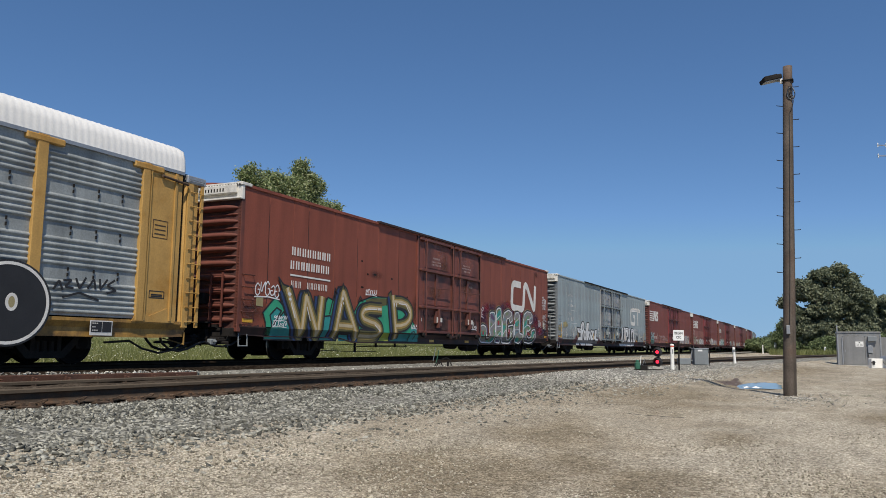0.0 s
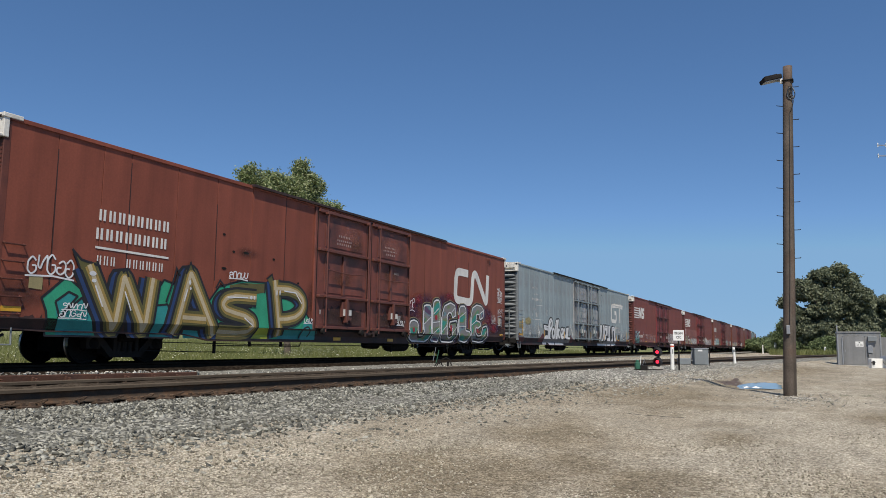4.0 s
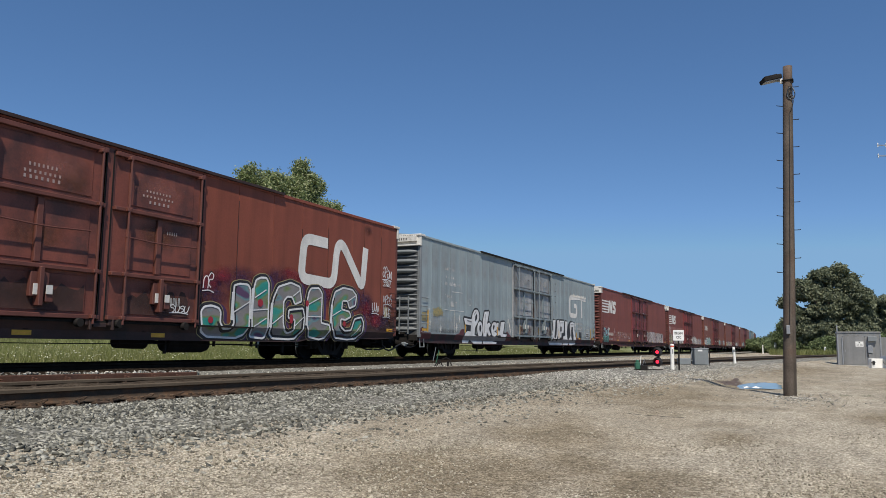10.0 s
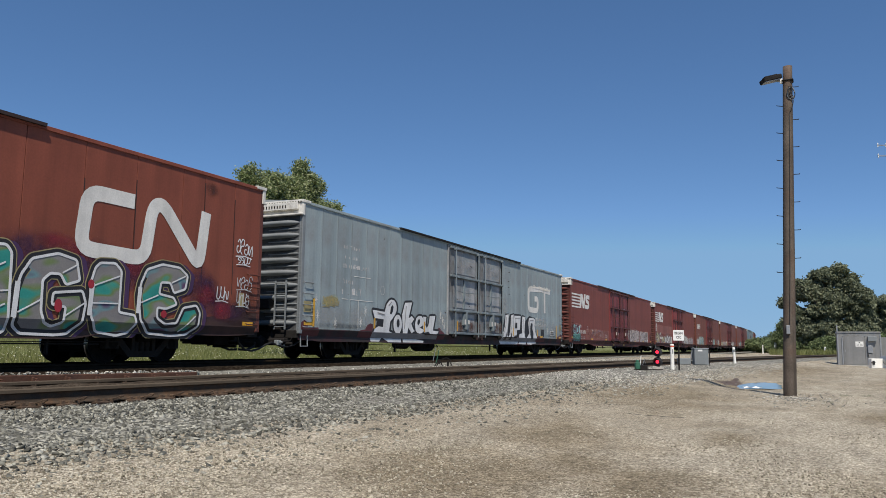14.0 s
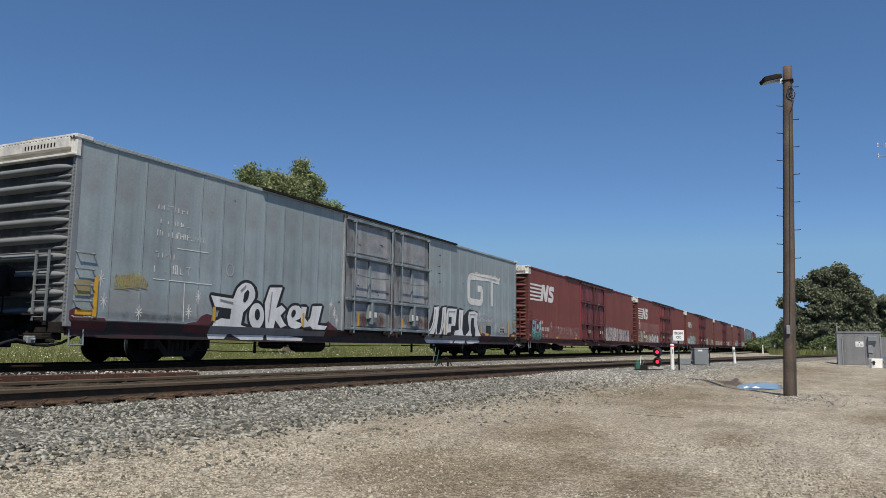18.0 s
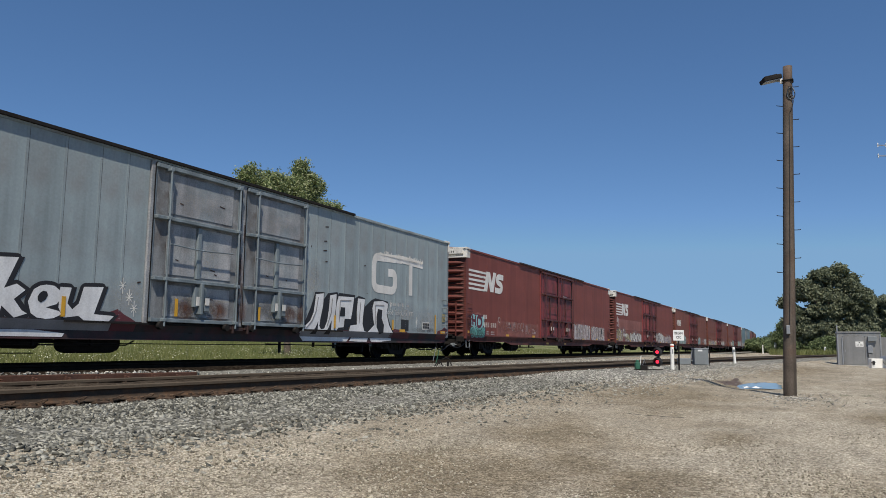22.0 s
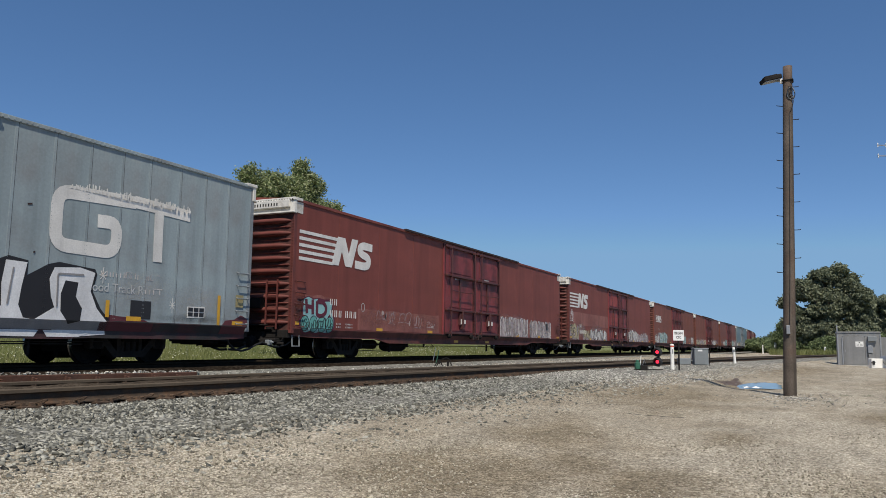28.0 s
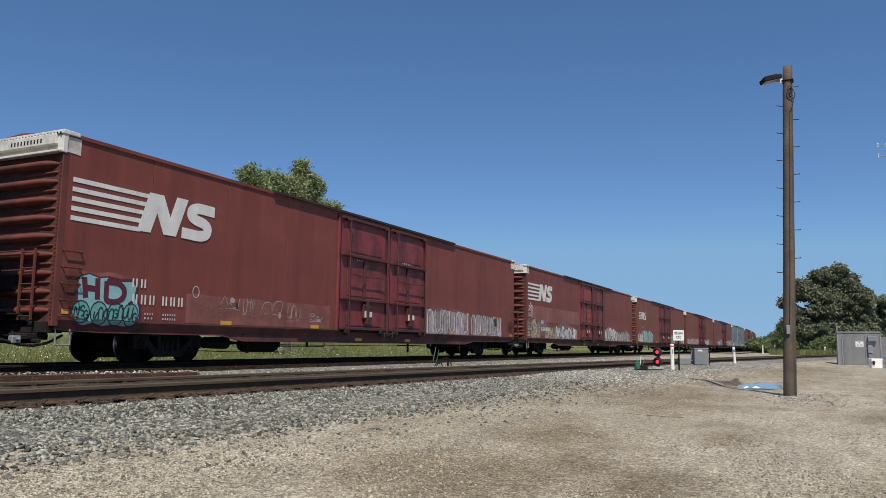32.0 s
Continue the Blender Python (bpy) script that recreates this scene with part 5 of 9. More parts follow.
P1, P2 = [(8.68, 0.70), (8.36, 2.30)], [(8.34, 2.06), (9.05, 2.08), (9.46, 2.00), (9.72, 1.83), (9.78, 1.62), (9.66, 1.42), (9.38, 1.27), (9.0, 1.20), (8.62, 1.18)]
MURAL_A = [W1, A1, A2, S1, P1, P2]
FIELD_1 = [[(1.0, 1.36), (1.55, 1.84), (2.06, 1.50), (2.44, 0.60), (1.2, 0.60), (1.12, 1.1)], [(3.86, 1.5), (4.20, 1.98), (4.78, 1.84), (4.85, 0.60), (3.90, 0.60)], [(5.66, 1.47), (6.09, 1.95), (6.96, 2.18), (8.1, 2.2), (9.7, 1.6), (10.2, 1.2), (10.46, 0.80), (10.3, 0.60), (5.75, 0.60)]]
layer(car_red, "mural_ground", G["green"], 0.012, "bright green field behind mural letters", fields=FIELD_1)
layer(car_red, "mural_shade", G["teal"], 0.014, fields=[[(1.32, 1.30), (1.62, 1.52), (1.84, 1.44), (1.44, 0.98), (1.36, 1.02)], [(1.40, 0.96), (1.95, 1.42), (2.4, 0.75), (2.3, 0.60), (1.45, 0.60)], [(3.95, 1.35), (4.35, 1.40), (4.6, 0.9), (4.8, 0.60), (3.95, 0.60)], [(4.95, 0.95), (5.9, 0.95), (5.7, 0.60), (5.0, 0.60)], [(8.75, 0.95), (10.2, 0.95), (10.35, 0.60), (8.7, 0.60)]])
layer(car_red, "mural_band", G["lime"], 0.014, fields=[[(6.2, 0.92), (8.3, 0.92), (8.3, 0.60), (6.1, 0.60)]])
layer(car_red, "mural_band", G["olive"], 0.015, fields=[[(6.5, 2.02), (7.0, 2.12), (7.95, 2.16), (7.95, 1.92), (7.6, 1.86), (6.5, 1.84)]])
layer(car_red, "mural_line", G["black"], 0.016, strokes=[shut(f) for f in FIELD_1] + [[(1.32, 1.30), (1.62, 1.52), (1.84, 1.44), (1.44, 0.98), (1.32, 1.30)], [(1.40, 0.96), (1.95, 1.42), (2.4, 0.75)], [(7.95, 2.2), (7.95, 1.9)], [(3.95, 1.35), (4.35, 1.40), (4.6, 0.9)]], width=0.05, r=0.02)
BACK = [[(x - 0.17, z - 0.03) for x, z in s] for s in MURAL_A]
layer(car_red, "mural_outline", G["black"], 0.019, strokes=BACK, width=0.52, r=0.12)
layer(car_red, "mural_depth", G["blue"], 0.023, strokes=BACK, width=0.37, r=0.12)
layer(car_red, "mural_outline", G["black"], 0.027, strokes=MURAL_A, width=0.51, r=0.12)
layer(car_red, "mural_letter", G["olive"], 0.031, "olive and gold mural letters", strokes=MURAL_A, width=0.38, r=0.11)
layer(car_red, "mural_fill", G["tan"], 0.035, strokes=MURAL_A, width=0.23, r=0.11)
layer(car_red, "mural_light", G["cream"], 0.039, strokes=[[(x - 0.01, z + 0.01) for x, z in s] for s in MURAL_A], width=0.10, r=0.06)
layer(car_red, "mural_tip", G["olive"], 0.030, fields=[[(1.62, 2.42), (1.86, 2.20), (2.30, 2.12), (2.10, 1.95), (1.84, 2.02)], [(4.92, 2.20), (5.03, 2.46), (5.16, 2.30), (5.20, 2.15)], [(8.0, 2.34), (8.24, 2.44), (8.30, 2.26), (8.52, 2.20), (8.2, 2.10)]])
layer(car_red, "mural_line", G["black"], 0.034, strokes=[[(1.62, 2.42), (1.86, 2.22), (2.34, 2.13)], [(1.64, 2.40), (1.84, 2.02)], [(4.88, 2.18), (5.03, 2.48), (5.2, 2.18)], [(4.70, 2.12), (4.56, 2.30), (4.50, 2.05), (4.28, 1.45)], [(7.98, 2.30), (8.22, 2.46), (8.30, 2.28)], [(2.95, 2.05), (3.05, 2.12), (3.12, 1.95)], [(5.95, 1.90), (6.1, 2.12), (6.3, 1.95)]], width=0.05, r=0)
layer(car_red, "mural_spot", G["white"], 0.044, fields=[blob(2.16, 1.95, 0.09, 0.05), blob(2.20, 1.80, 0.06, 0.04), blob(5.02, 1.98, 0.04, 0.06), blob(5.05, 1.83, 0.03, 0.04), blob(7.35, 1.74, 0.05, 0.05), blob(7.48, 1.74, 0.03, 0.05), blob(8.46, 1.95, 0.03, 0.09), blob(8.6, 1.96, 0.03, 0.08)])
layer(car_red, "mural_light", G["white"], 0.045, strokes=[[(2.24, 1.70), (2.46, 1.25)], [(3.04, 1.62), (3.24, 1.2)], [(4.86, 1.5), (4.95, 1.8)], [(6.4, 1.70), (7.2, 1.73)], [(7.1, 1.18), (7.45, 0.98)], [(8.8, 2.02), (9.35, 2.0), (9.66, 1.7)]], width=0.035, r=0.03)
layer(car_red, "mural_band", G["teal"], 0.0465, fields=[[(9.75, 1.05), (10.05, 1.22), (10.35, 1.10), (10.55, 0.82), (10.5, 0.62), (9.7, 0.62)]])
layer(car_red, "mural_line", G["black"], 0.0475, strokes=[[(9.7, 0.66), (9.8, 0.95), (10.05, 1.02), (10.2, 0.85), (10.1, 0.70)], [(10.1, 1.2), (10.4, 1.0), (10.55, 0.7)]], width=0.05, r=0.08)
scribble(car_red, 9.8, 10.3, 1.12, 1.26, G["white"], 93, 0.022, y=0.0495, n=4)
scribble(car_red, 1.46, 2.05, 1.16, 1.30, G["white"], 91, 0.02, y=0.048, n=5)
scribble(car_red, 1.40, 2.05, 0.98, 1.12, G["white"], 92, 0.02, y=0.048, n=5)
M2_J = [(17.76, 2.03), (17.99, 2.09), (18.32, 2.09), (18.43, 1.97), (18.43, 0.94), (18.32, 0.73), (18.0, 0.63), (16.91, 0.65), (16.64, 0.8), (16.57, 1.29), (16.68, 1.41), (16.93, 1.45), (17.2, 1.4), (17.29, 1.3), (17.28, 1.02), (17.43, 0.86), (17.7, 0.88), (17.81, 1.01), (17.74, 1.55)]
M2_I = [(18.58, 2.06), (18.65, 2.25), (18.84, 2.33), (19.09, 2.34), (19.21, 2.2), (19.24, 0.7), (19.14, 0.63), (18.58, 0.67), (18.5, 1.59)]
M2_G = [(19.44, 1.81), (19.65, 2.13), (20.22, 2.29), (20.67, 2.2), (20.78, 1.77), (20.45, 1.66), (20.31, 1.87), (20.07, 1.87), (19.91, 1.72), (19.92, 1.09), (20.01, 0.87), (20.21, 0.79), (20.45, 0.88), (20.48, 1.2), (20.15, 1.24), (20.17, 1.48), (20.86, 1.56), (20.96, 1.3), (20.9, 0.89), (20.61, 0.65), (20.32, 0.62), (19.55, 0.64), (19.36, 0.8), (19.34, 1.47)]
M2_L = [(21.15, 2.09), (21.27, 2.2), (21.67, 2.23), (21.85, 2.07), (21.84, 1.15), (22.29, 1.1), (22.36, 0.92), (22.19, 0.7), (21.87, 0.63), (21.32, 0.71), (21.12, 1.01), (21.04, 1.72)]
M2_E = [(22.42, 1.86), (22.58, 2.18), (23.04, 2.34), (23.6, 2.31), (23.87, 2.13), (23.81, 1.8), (23.44, 1.68), (23.31, 1.92), (23.02, 1.91), (22.98, 1.63), (23.44, 1.57), (23.55, 1.41), (23.21, 1.29), (22.94, 1.31), (22.95, 1.06), (23.21, 0.92), (23.57, 0.96), (23.77, 1.34), (24.21, 1.42), (24.35, 1.23), (24.3, 0.89), (23.98, 0.69), (23.49, 0.65), (22.77, 0.7), (22.46, 0.98), (22.36, 1.54)]
MURAL_B = [M2_J, M2_I, M2_G, M2_L, M2_E]
RIMS = [shut(s) for s in MURAL_B]
haze(car_red, "violet", [(17.0, 1.8, 0.9, 0.7), (18.0, 2.2, 1.0, 0.5), (19.6, 2.3, 1.1, 0.5), (21.2, 2.2, 1.2, 0.6), (22.2, 2.1, 0.8, 0.6), (24.6, 1.5, 0.9, 0.75), (25.4, 1.2, 0.9, 0.5), (24.4, 2.0, 0.6, 0.5)], 0.0065)
haze(car_red, "red", [(16.85, 2.05, 0.45, 0.35), (17.35, 2.3, 0.5, 0.3), (20.2, 2.55, 0.55, 0.25), (20.85, 2.45, 0.5, 0.3), (22.15, 2.2, 0.45, 0.35), (24.55, 1.7, 0.5, 0.35), (25.2, 1.35, 0.5, 0.35)], 0.0085)
layer(car_red, "mural_shadow", G["purple"], 0.012, "dark purple sprayed shadow", fields=[[(x + f, z - 0.01) for x, z in s] for s in MURAL_B for f in (0.13, 0.26)])
layer(car_red, "mural_shadow", G["purple"], 0.012, strokes=[[(x + 0.16, z - 0.01) for x, z in s] for s in RIMS], width=0.20, r=0.06)
layer(car_red, "mural_edge", G["buff"], 0.022, strokes=RIMS, width=0.25, r=0.06)
layer(car_red, "mural_outline", G["black"], 0.025, strokes=RIMS, width=0.205, r=0.06)
M_BLEND = mat("blended_spray_colours", (0.25, 0.24, 0.235), rough=0.6, vary=0.12, scale=2.0, fine=30, bump=0.04)
bn, bl = M_BLEND.node_tree.nodes, M_BLEND.node_tree.links
b_tc, b_ns, b_rp = bn.new("ShaderNodeTexCoord"), bn.new("ShaderNodeTexNoise"), bn.new("ShaderNodeValToRGB")
b_mp = bn.new("ShaderNodeMapping")
b_mp.inputs["Rotation"].default_value, b_mp.inputs["Scale"].default_value = (0, radians(25), 0), (0.9, 1, 1.7)
b_ns.inputs["Scale"].default_value, b_ns.inputs["Detail"].default_value = 1.25, 0.8
bl.new(b_tc.outputs["Object"], b_mp.inputs["Vector"]), bl.new(b_mp.outputs[0], b_ns.inputs["Vector"]), bl.new(b_ns.outputs[0], b_rp.inputs[0])
be = b_rp.color_ramp.elements
be[0].position, be[0].color = 0.30, (0.02, 0.22, 0.19, 1)
be[1].position, be[1].color = 0.70, (0.10, 0.05, 0.11, 1)
for bpos, bcol in ((0.40, (0.03, 0.27, 0.22)), (0.45, (0.145, 0.20, 0.07)), (0.50, (0.215, 0.205, 0.195)), (0.60, (0.20, 0.185, 0.185)), (0.65, (0.13, 0.25, 0.27))):
    q = be.new(bpos)
    q.color = (*bcol, 1)
bl.new(b_rp.outputs[0], bn["Vector Math"].inputs[0])
layer(car_red, "mural_fill", M_BLEND, 0.029, "grey, teal and green mural letter with a white rim", fields=MURAL_B)
layer(car_red, "mural_rim", G["white"], 0.038, "white rim", strokes=RIMS, width=0.056, r=0.06)
layer(car_red, "mural_streak", G["white"], 0.041, strokes=[[(18.55, 1.40), (19.2, 1.46)], [(18.62, 1.75), (19.1, 2.0)], [(18.62, 0.95), (19.15, 1.2)], [(17.80, 1.32), (18.4, 1.62)], [(19.42, 1.05), (19.9, 1.32)], [(20.35, 1.9), (20.7, 2.1)], [(20.45, 1.0), (20.92, 1.3)], [(21.1, 1.32), (21.8, 1.34)], [(21.15, 1.7), (21.8, 1.95)], [(22.45, 1.40), (22.95, 1.60)], [(23.35, 1.92), (23.8, 2.12)], [(23.7, 0.75), (24.2, 1.15)]], width=0.032, r=0)
layer(car_red, "mural_bar", G["white"], 0.044, strokes=[[(17.74, 1.85), (17.72, 1.10)], [(18.54, 2.0), (18.50, 1.15)], [(19.38, 1.65), (19.34, 0.95)], [(21.10, 1.75), (21.06, 1.05)], [(22.40, 1.75), (22.37, 1.15)]], width=0.11, r=0)
layer(car_red, "mural_dot", G["red"], 0.046, fields=[blob(16.92, 1.08, 0.09, 0.09), blob(18.86, 1.62, 0.11, 0.11), blob(20.3, 1.22, 0.09, 0.14), blob(21.06, 1.72, 0.08, 0.10), blob(23.15, 1.16, 0.09, 0.09)])
scribble(car_red, 0.62, 1.70, 1.82, 2.20, G["white"], 3, 0.035)
scribble(car_red, 6.42, 7.15, 2.22, 2.42, G["white"], 4, 0.03, y=0.05)
scribble(car_red, 25.62, 26.25, 2.86, 3.25, G["white"], 5, 0.03, n=4)
scribble(car_red, 25.66, 26.2, 2.62, 2.84, G["white"], 15, 0.025, n=4)
scribble(car_red, 24.92, 25.38, 1.60, 1.92, G["white"], 6, 0.026, n=3)
scribble(car_red, 25.70, 26.3, 1.95, 2.30, G["chrome"], 16, 0.022, n=4)
scribble(car_red, 25.70, 26.2, 1.5, 1.82, G["chrome"], 17, 0.022, n=4)
scribble(car_red, 16.62, 17.0, 1.85, 2.25, G["white"], 7, 0.028, n=2)
scribble(car_red, 15.5, 16.1, 1.22, 1.42, G["white"], 18, 0.022, y=0.052, n=4)
layer(car_red, "joint_stain", SILL["fascia"], 0.0035, "dark stain along a joint", strokes=[[(x, 4.7 - 1.2 * f), (x + 0.015, 1.3 + 1.6 * f)] for x, f in ((1.15, 0.2), (3.05, 0.1), (5.9, 0.5), (8.8, 0.0), (17.85, 0.3), (20.75, 0.6), (22.15, 0.4), (24.36, 0.1), (25.5, 0.3))], width=0.022, r=0)
layer(car_red, "scuff", M_STEEL, 0.008, "dark scuff on the sheet", fields=[blob(x, z, w, 0.035, 7) for x, z, w in ((7.1, 2.95, 0.12), (6.6, 2.93, 0.06), (6.2, 3.35, 0.06), (6.25, 2.45, 0.10), (8.3, 2.9, 0.06), (9.5, 2.3, 0.05), (16.9, 2.3, 0.05))])
M_GRIME = mat("dark_brown_grime", (0.048, 0.023, 0.020), rough=0.8, vary=0.35, scale=2.5, fine=30, bump=0.1, second=(0.085, 0.034, 0.027), amount=0.5)
for x0, x1, z1, sd in ((0.05, 1.05, 1.06, 1), (24.4, 26.6, 1.22, 2), (25.5, 26.6, 1.55, 5), (10.3, 16.5, 0.99, 3)):
    patch_field(car_red, "grime", M_GRIME, 0.006 if x0 < 25 else 0.005, x0, x1, 0.93, z1, "dark greasy grime", 0.16, 14, sd)
for x0, x1, sd in ((10.86, 13.08, 21), (14.12, 16.1, 22)):
    patch_field(car_red, "door_grime", M_GRIME, 0.0385, x0, x1, 1.12, 1.74, "oily grime on the door", 0.26, 16, sd)
haze(car_red, "grime", [(13.4, 1.1, 3.4, 0.35), (10.3, 1.5, 0.5, 1.2), (16.7, 1.4, 0.6, 0.7), (0.5, 1.3, 0.9, 0.6), (26.1, 1.4, 0.7, 0.8), (24.6, 4.45, 0.35, 0.25), (7.2, 2.95, 0.6, 0.2)], 0.0048)
haze(car_red, "rust", [(11.9, 2.6, 0.9, 0.35), (15.0, 3.0, 0.8, 0.4), (12.6, 3.9, 0.6, 0.5)], 0.0372)
haze(car_red, "grime", [(11.9, 1.45, 1.5, 0.55), (15.1, 1.45, 1.4, 0.55)], 0.0392)
haze(car_red, "faded", [(12.3, 4.15, 0.9, 0.5), (15.0, 4.1, 1.0, 0.5)], 0.0392)
layer(car_red, "placard", G["buff"], 0.012, "faded yellow placard", fields=[[(0.70, 1.54), (1.0, 1.52), (1.0, 1.80), (0.70, 1.80)], [(25.80, 1.46), (26.02, 1.46), (26.02, 1.84), (25.80, 1.84)]])
stencil(car_red, [(11.6, 3.98, 0.7, 0.07, 7), (11.5, 3.84, 0.9, 0.06, 8), (11.5, 3.72, 0.9, 0.07, 7), (14.6, 3.98, 0.8, 0.05, 8), (14.5, 3.86, 1.0, 0.05, 9), (14.7, 3.72, 0.7, 0.07, 5), (15.30, 3.06, 0.36, 0.08, 5)], G["pale"], y=0.042, name="door_stencil")
stencil(car_red, [(10.6, 1.42, 0.12, 0.14, 1), (15.34, 1.36, 0.5, 0.20, 6)], M_WORN, y=0.05)

# grey car: worn emblem, two black and white pieces, traces of lettering
def sill_paint(car_ob, material, x0, x1, label=""):
    """Paint carried over the leaning face of the sill."""
    h = LEN / 2
    bm = bmesh.new()
    v = [bm.verts.new((x - h, -HALF + y, z)) for x, y, z in ((x0, -0.018, 0.93), (x1, -0.018, 0.93), (x1, 0.079, 0.73), (x0, 0.079, 0.73), (x0, -0.012, 0.93), (x1, -0.012, 0.93), (x1, 0.085, 0.73), (x0, 0.085, 0.73))]
    for q in ((0, 1, 2, 3), (7, 6, 5, 4), (0, 4, 5, 1), (1, 5, 6, 2), (2, 6, 7, 3), (3, 7, 4, 0)):
        bm.faces.new([v[i] for i in q])
    bmesh.ops.recalc_face_normals(bm, faces=bm.faces[:])
    return part("sill_paint", bm, material, car_ob, label)


def fat_letters(car_ob, shapes, holes, lean, y=0.010, rim=0.17):
    """Sprayed letters: a black rim and a shadow thrown to one side, white bodies, black eyes, grey shine."""
    layer(car_ob, "graffiti_outline", G["black"], y, "black outline of sprayed letters", strokes=[shut(s) for s in shapes], width=rim, r=0.06)
    layer(car_ob, "graffiti_shadow", G["black"], y, fields=[[(x + lean * f, z + 0.02) for x, z in s] for s in shapes for f in (0.5, 1.0)])
    layer(car_ob, "graffiti_letter", G["white"], y + 0.006, "white sprayed letter", fields=shapes)
    layer(car_ob, "graffiti_eye", G["black"], y + 0.012, fields=holes)


G_L = [(4.17, 1.71), (5.02, 1.67), (5.16, 1.95), (5.34, 2.09), (5.5, 2.14), (5.70, 2.12), (5.83, 2.03), (5.90, 1.88), (5.89, 1.74), (5.78, 1.60), (5.43, 1.32), (5.36, 0.98), (5.75, 0.90), (4.23, 0.87), (4.33, 1.04), (4.58, 1.14), (4.92, 1.12), (4.96, 1.4), (4.33, 1.43)]
G_O = blob(6.0, 1.25, 0.32, 0.36, 18)
G_K = [(6.54, 2.08), (7.1, 2.12), (6.84, 1.5), (7.1, 1.6), (7.29, 1.49), (7.06, 1.3), (7.24, 1.09), (7.36, 1.03), (7.09, 0.94), (6.82, 1.16), (6.76, 0.93), (6.41, 0.92), (6.33, 1.62)]
G_E = [(7.60, 1.60), (7.74, 1.63), (7.92, 1.62), (8.05, 1.54), (8.12, 1.39), (8.0, 1.25), (7.76, 1.17), (8.07, 1.11), (8.14, 1.05), (7.95, 0.96), (7.78, 0.94), (7.58, 0.96), (7.44, 1.04), (7.36, 1.27), (7.47, 1.52)]
G_Y = [(8.06, 1.61), (8.33, 1.61), (8.25, 1.28), (8.38, 1.16), (8.53, 1.29), (8.63, 1.65), (9.13, 1.68), (8.92, 1.08), (9.45, 1.06), (9.3, 0.92), (8.71, 0.92), (8.54, 1.03), (8.18, 0.98), (8.05, 1.18)]
E_L = [(5.4, 1.63), (5.45, 1.85), (5.58, 1.95), (5.65, 1.88), (5.6, 1.7), (5.48, 1.59)]
fat_letters(car_grey, [G_L, G_O, G_K, G_E, G_Y], [E_L, blob(6.02, 1.29, 0.11, 0.16, 12), [(7.60, 1.45), (7.67, 1.50), (7.75, 1.49), (7.79, 1.42), (7.74, 1.33), (7.64, 1.26), (7.57, 1.30), (7.56, 1.38)], [(4.45, 1.27), (4.58, 1.37), (4.91, 1.36), (4.91, 1.15), (4.59, 1.16), (4.43, 1.09)]], 0.13)
M_M = [(17.08, 2.03), (17.51, 2.09), (17.48, 1.69), (17.35, 1.27), (17.31, 1.06), (17.4, 0.95), (17.59, 0.98), (17.74, 1.23), (17.82, 1.61), (17.87, 2.05), (18.23, 2.11), (18.2, 1.63), (18.14, 1.3), (18.11, 0.87), (16.35, 0.83), (16.45, 0.96), (16.82, 1.2), (16.99, 1.46), (17.06, 1.82)]
M_E = [(18.36, 2.05), (19.29, 2.07), (19.19, 1.57), (19.12, 1.33), (18.74, 1.33), (18.72, 1.24), (18.7, 1.05), (18.38, 1.03), (18.15, 0.82), (18.19, 1.3), (18.25, 1.8)]
M_L = [(19.54, 2.05), (19.99, 2.04), (19.9, 1.55), (19.86, 1.2), (19.98, 0.95), (20.22, 0.92), (20.65, 1.18), (20.76, 0.93), (20.72, 0.76), (19.17, 0.81), (19.03, 0.95), (19.11, 1.12), (19.51, 1.16), (19.48, 1.59)]
M_O = [(20.6, 2.0), (21.21, 2.05), (21.59, 1.97), (21.5, 1.57), (21.69, 1.2), (21.97, 0.93), (22.02, 0.65), (21.19, 0.59), (20.68, 0.64), (20.76, 0.93), (20.56, 1.4), (20.5, 1.76)]
M_BACK = [(16.28, 0.83), (16.44, 1.06), (16.6, 1.24), (16.8, 1.55), (16.96, 1.87), (17.05, 2.11), (17.55, 2.13), (17.54, 1.91), (17.75, 2.11), (18.27, 2.18), (18.36, 2.1), (18.4, 2.16), (19.36, 2.15), (19.36, 2.04), (19.59, 2.14), (20.01, 2.08), (20.01, 1.79), (20.45, 2.05), (20.7, 2.12), (21.59, 2.05), (21.65, 1.94), (21.56, 1.57), (21.79, 1.21), (22.03, 0.96), (22.03, 0.80)]
layer(car_grey, "graffiti_shadow", G["black"], 0.010, "black ground of sprayed letters", fields=[M_BACK])
layer(car_grey, "graffiti_letter", G["white"], 0.016, "white sprayed letter with grey shading", fields=[M_M, M_E, M_L, M_O])
layer(car_grey, "graffiti_eye", G["black"], 0.022, fields=[[(18.49, 1.7), (18.75, 1.7), (18.74, 1.41), (18.44, 1.4)], [(20.87, 1.75), (21.18, 1.73), (21.14, 1.43), (21.31, 1.19), (21.28, 0.92), (21.02, 0.85), (20.8, 1.11), (20.78, 1.47)], [(19.16, 1.30), (19.44, 1.30), (19.42, 1.20), (19.0, 1.16), (18.78, 1.02), (18.74, 1.22), (18.80, 1.30)], [(16.9, 0.80), (17.12, 1.02), (17.24, 1.2), (17.2, 0.80)], [(17.62, 0.80), (17.80, 1.0), (17.98, 1.25), (17.94, 0.80)]])
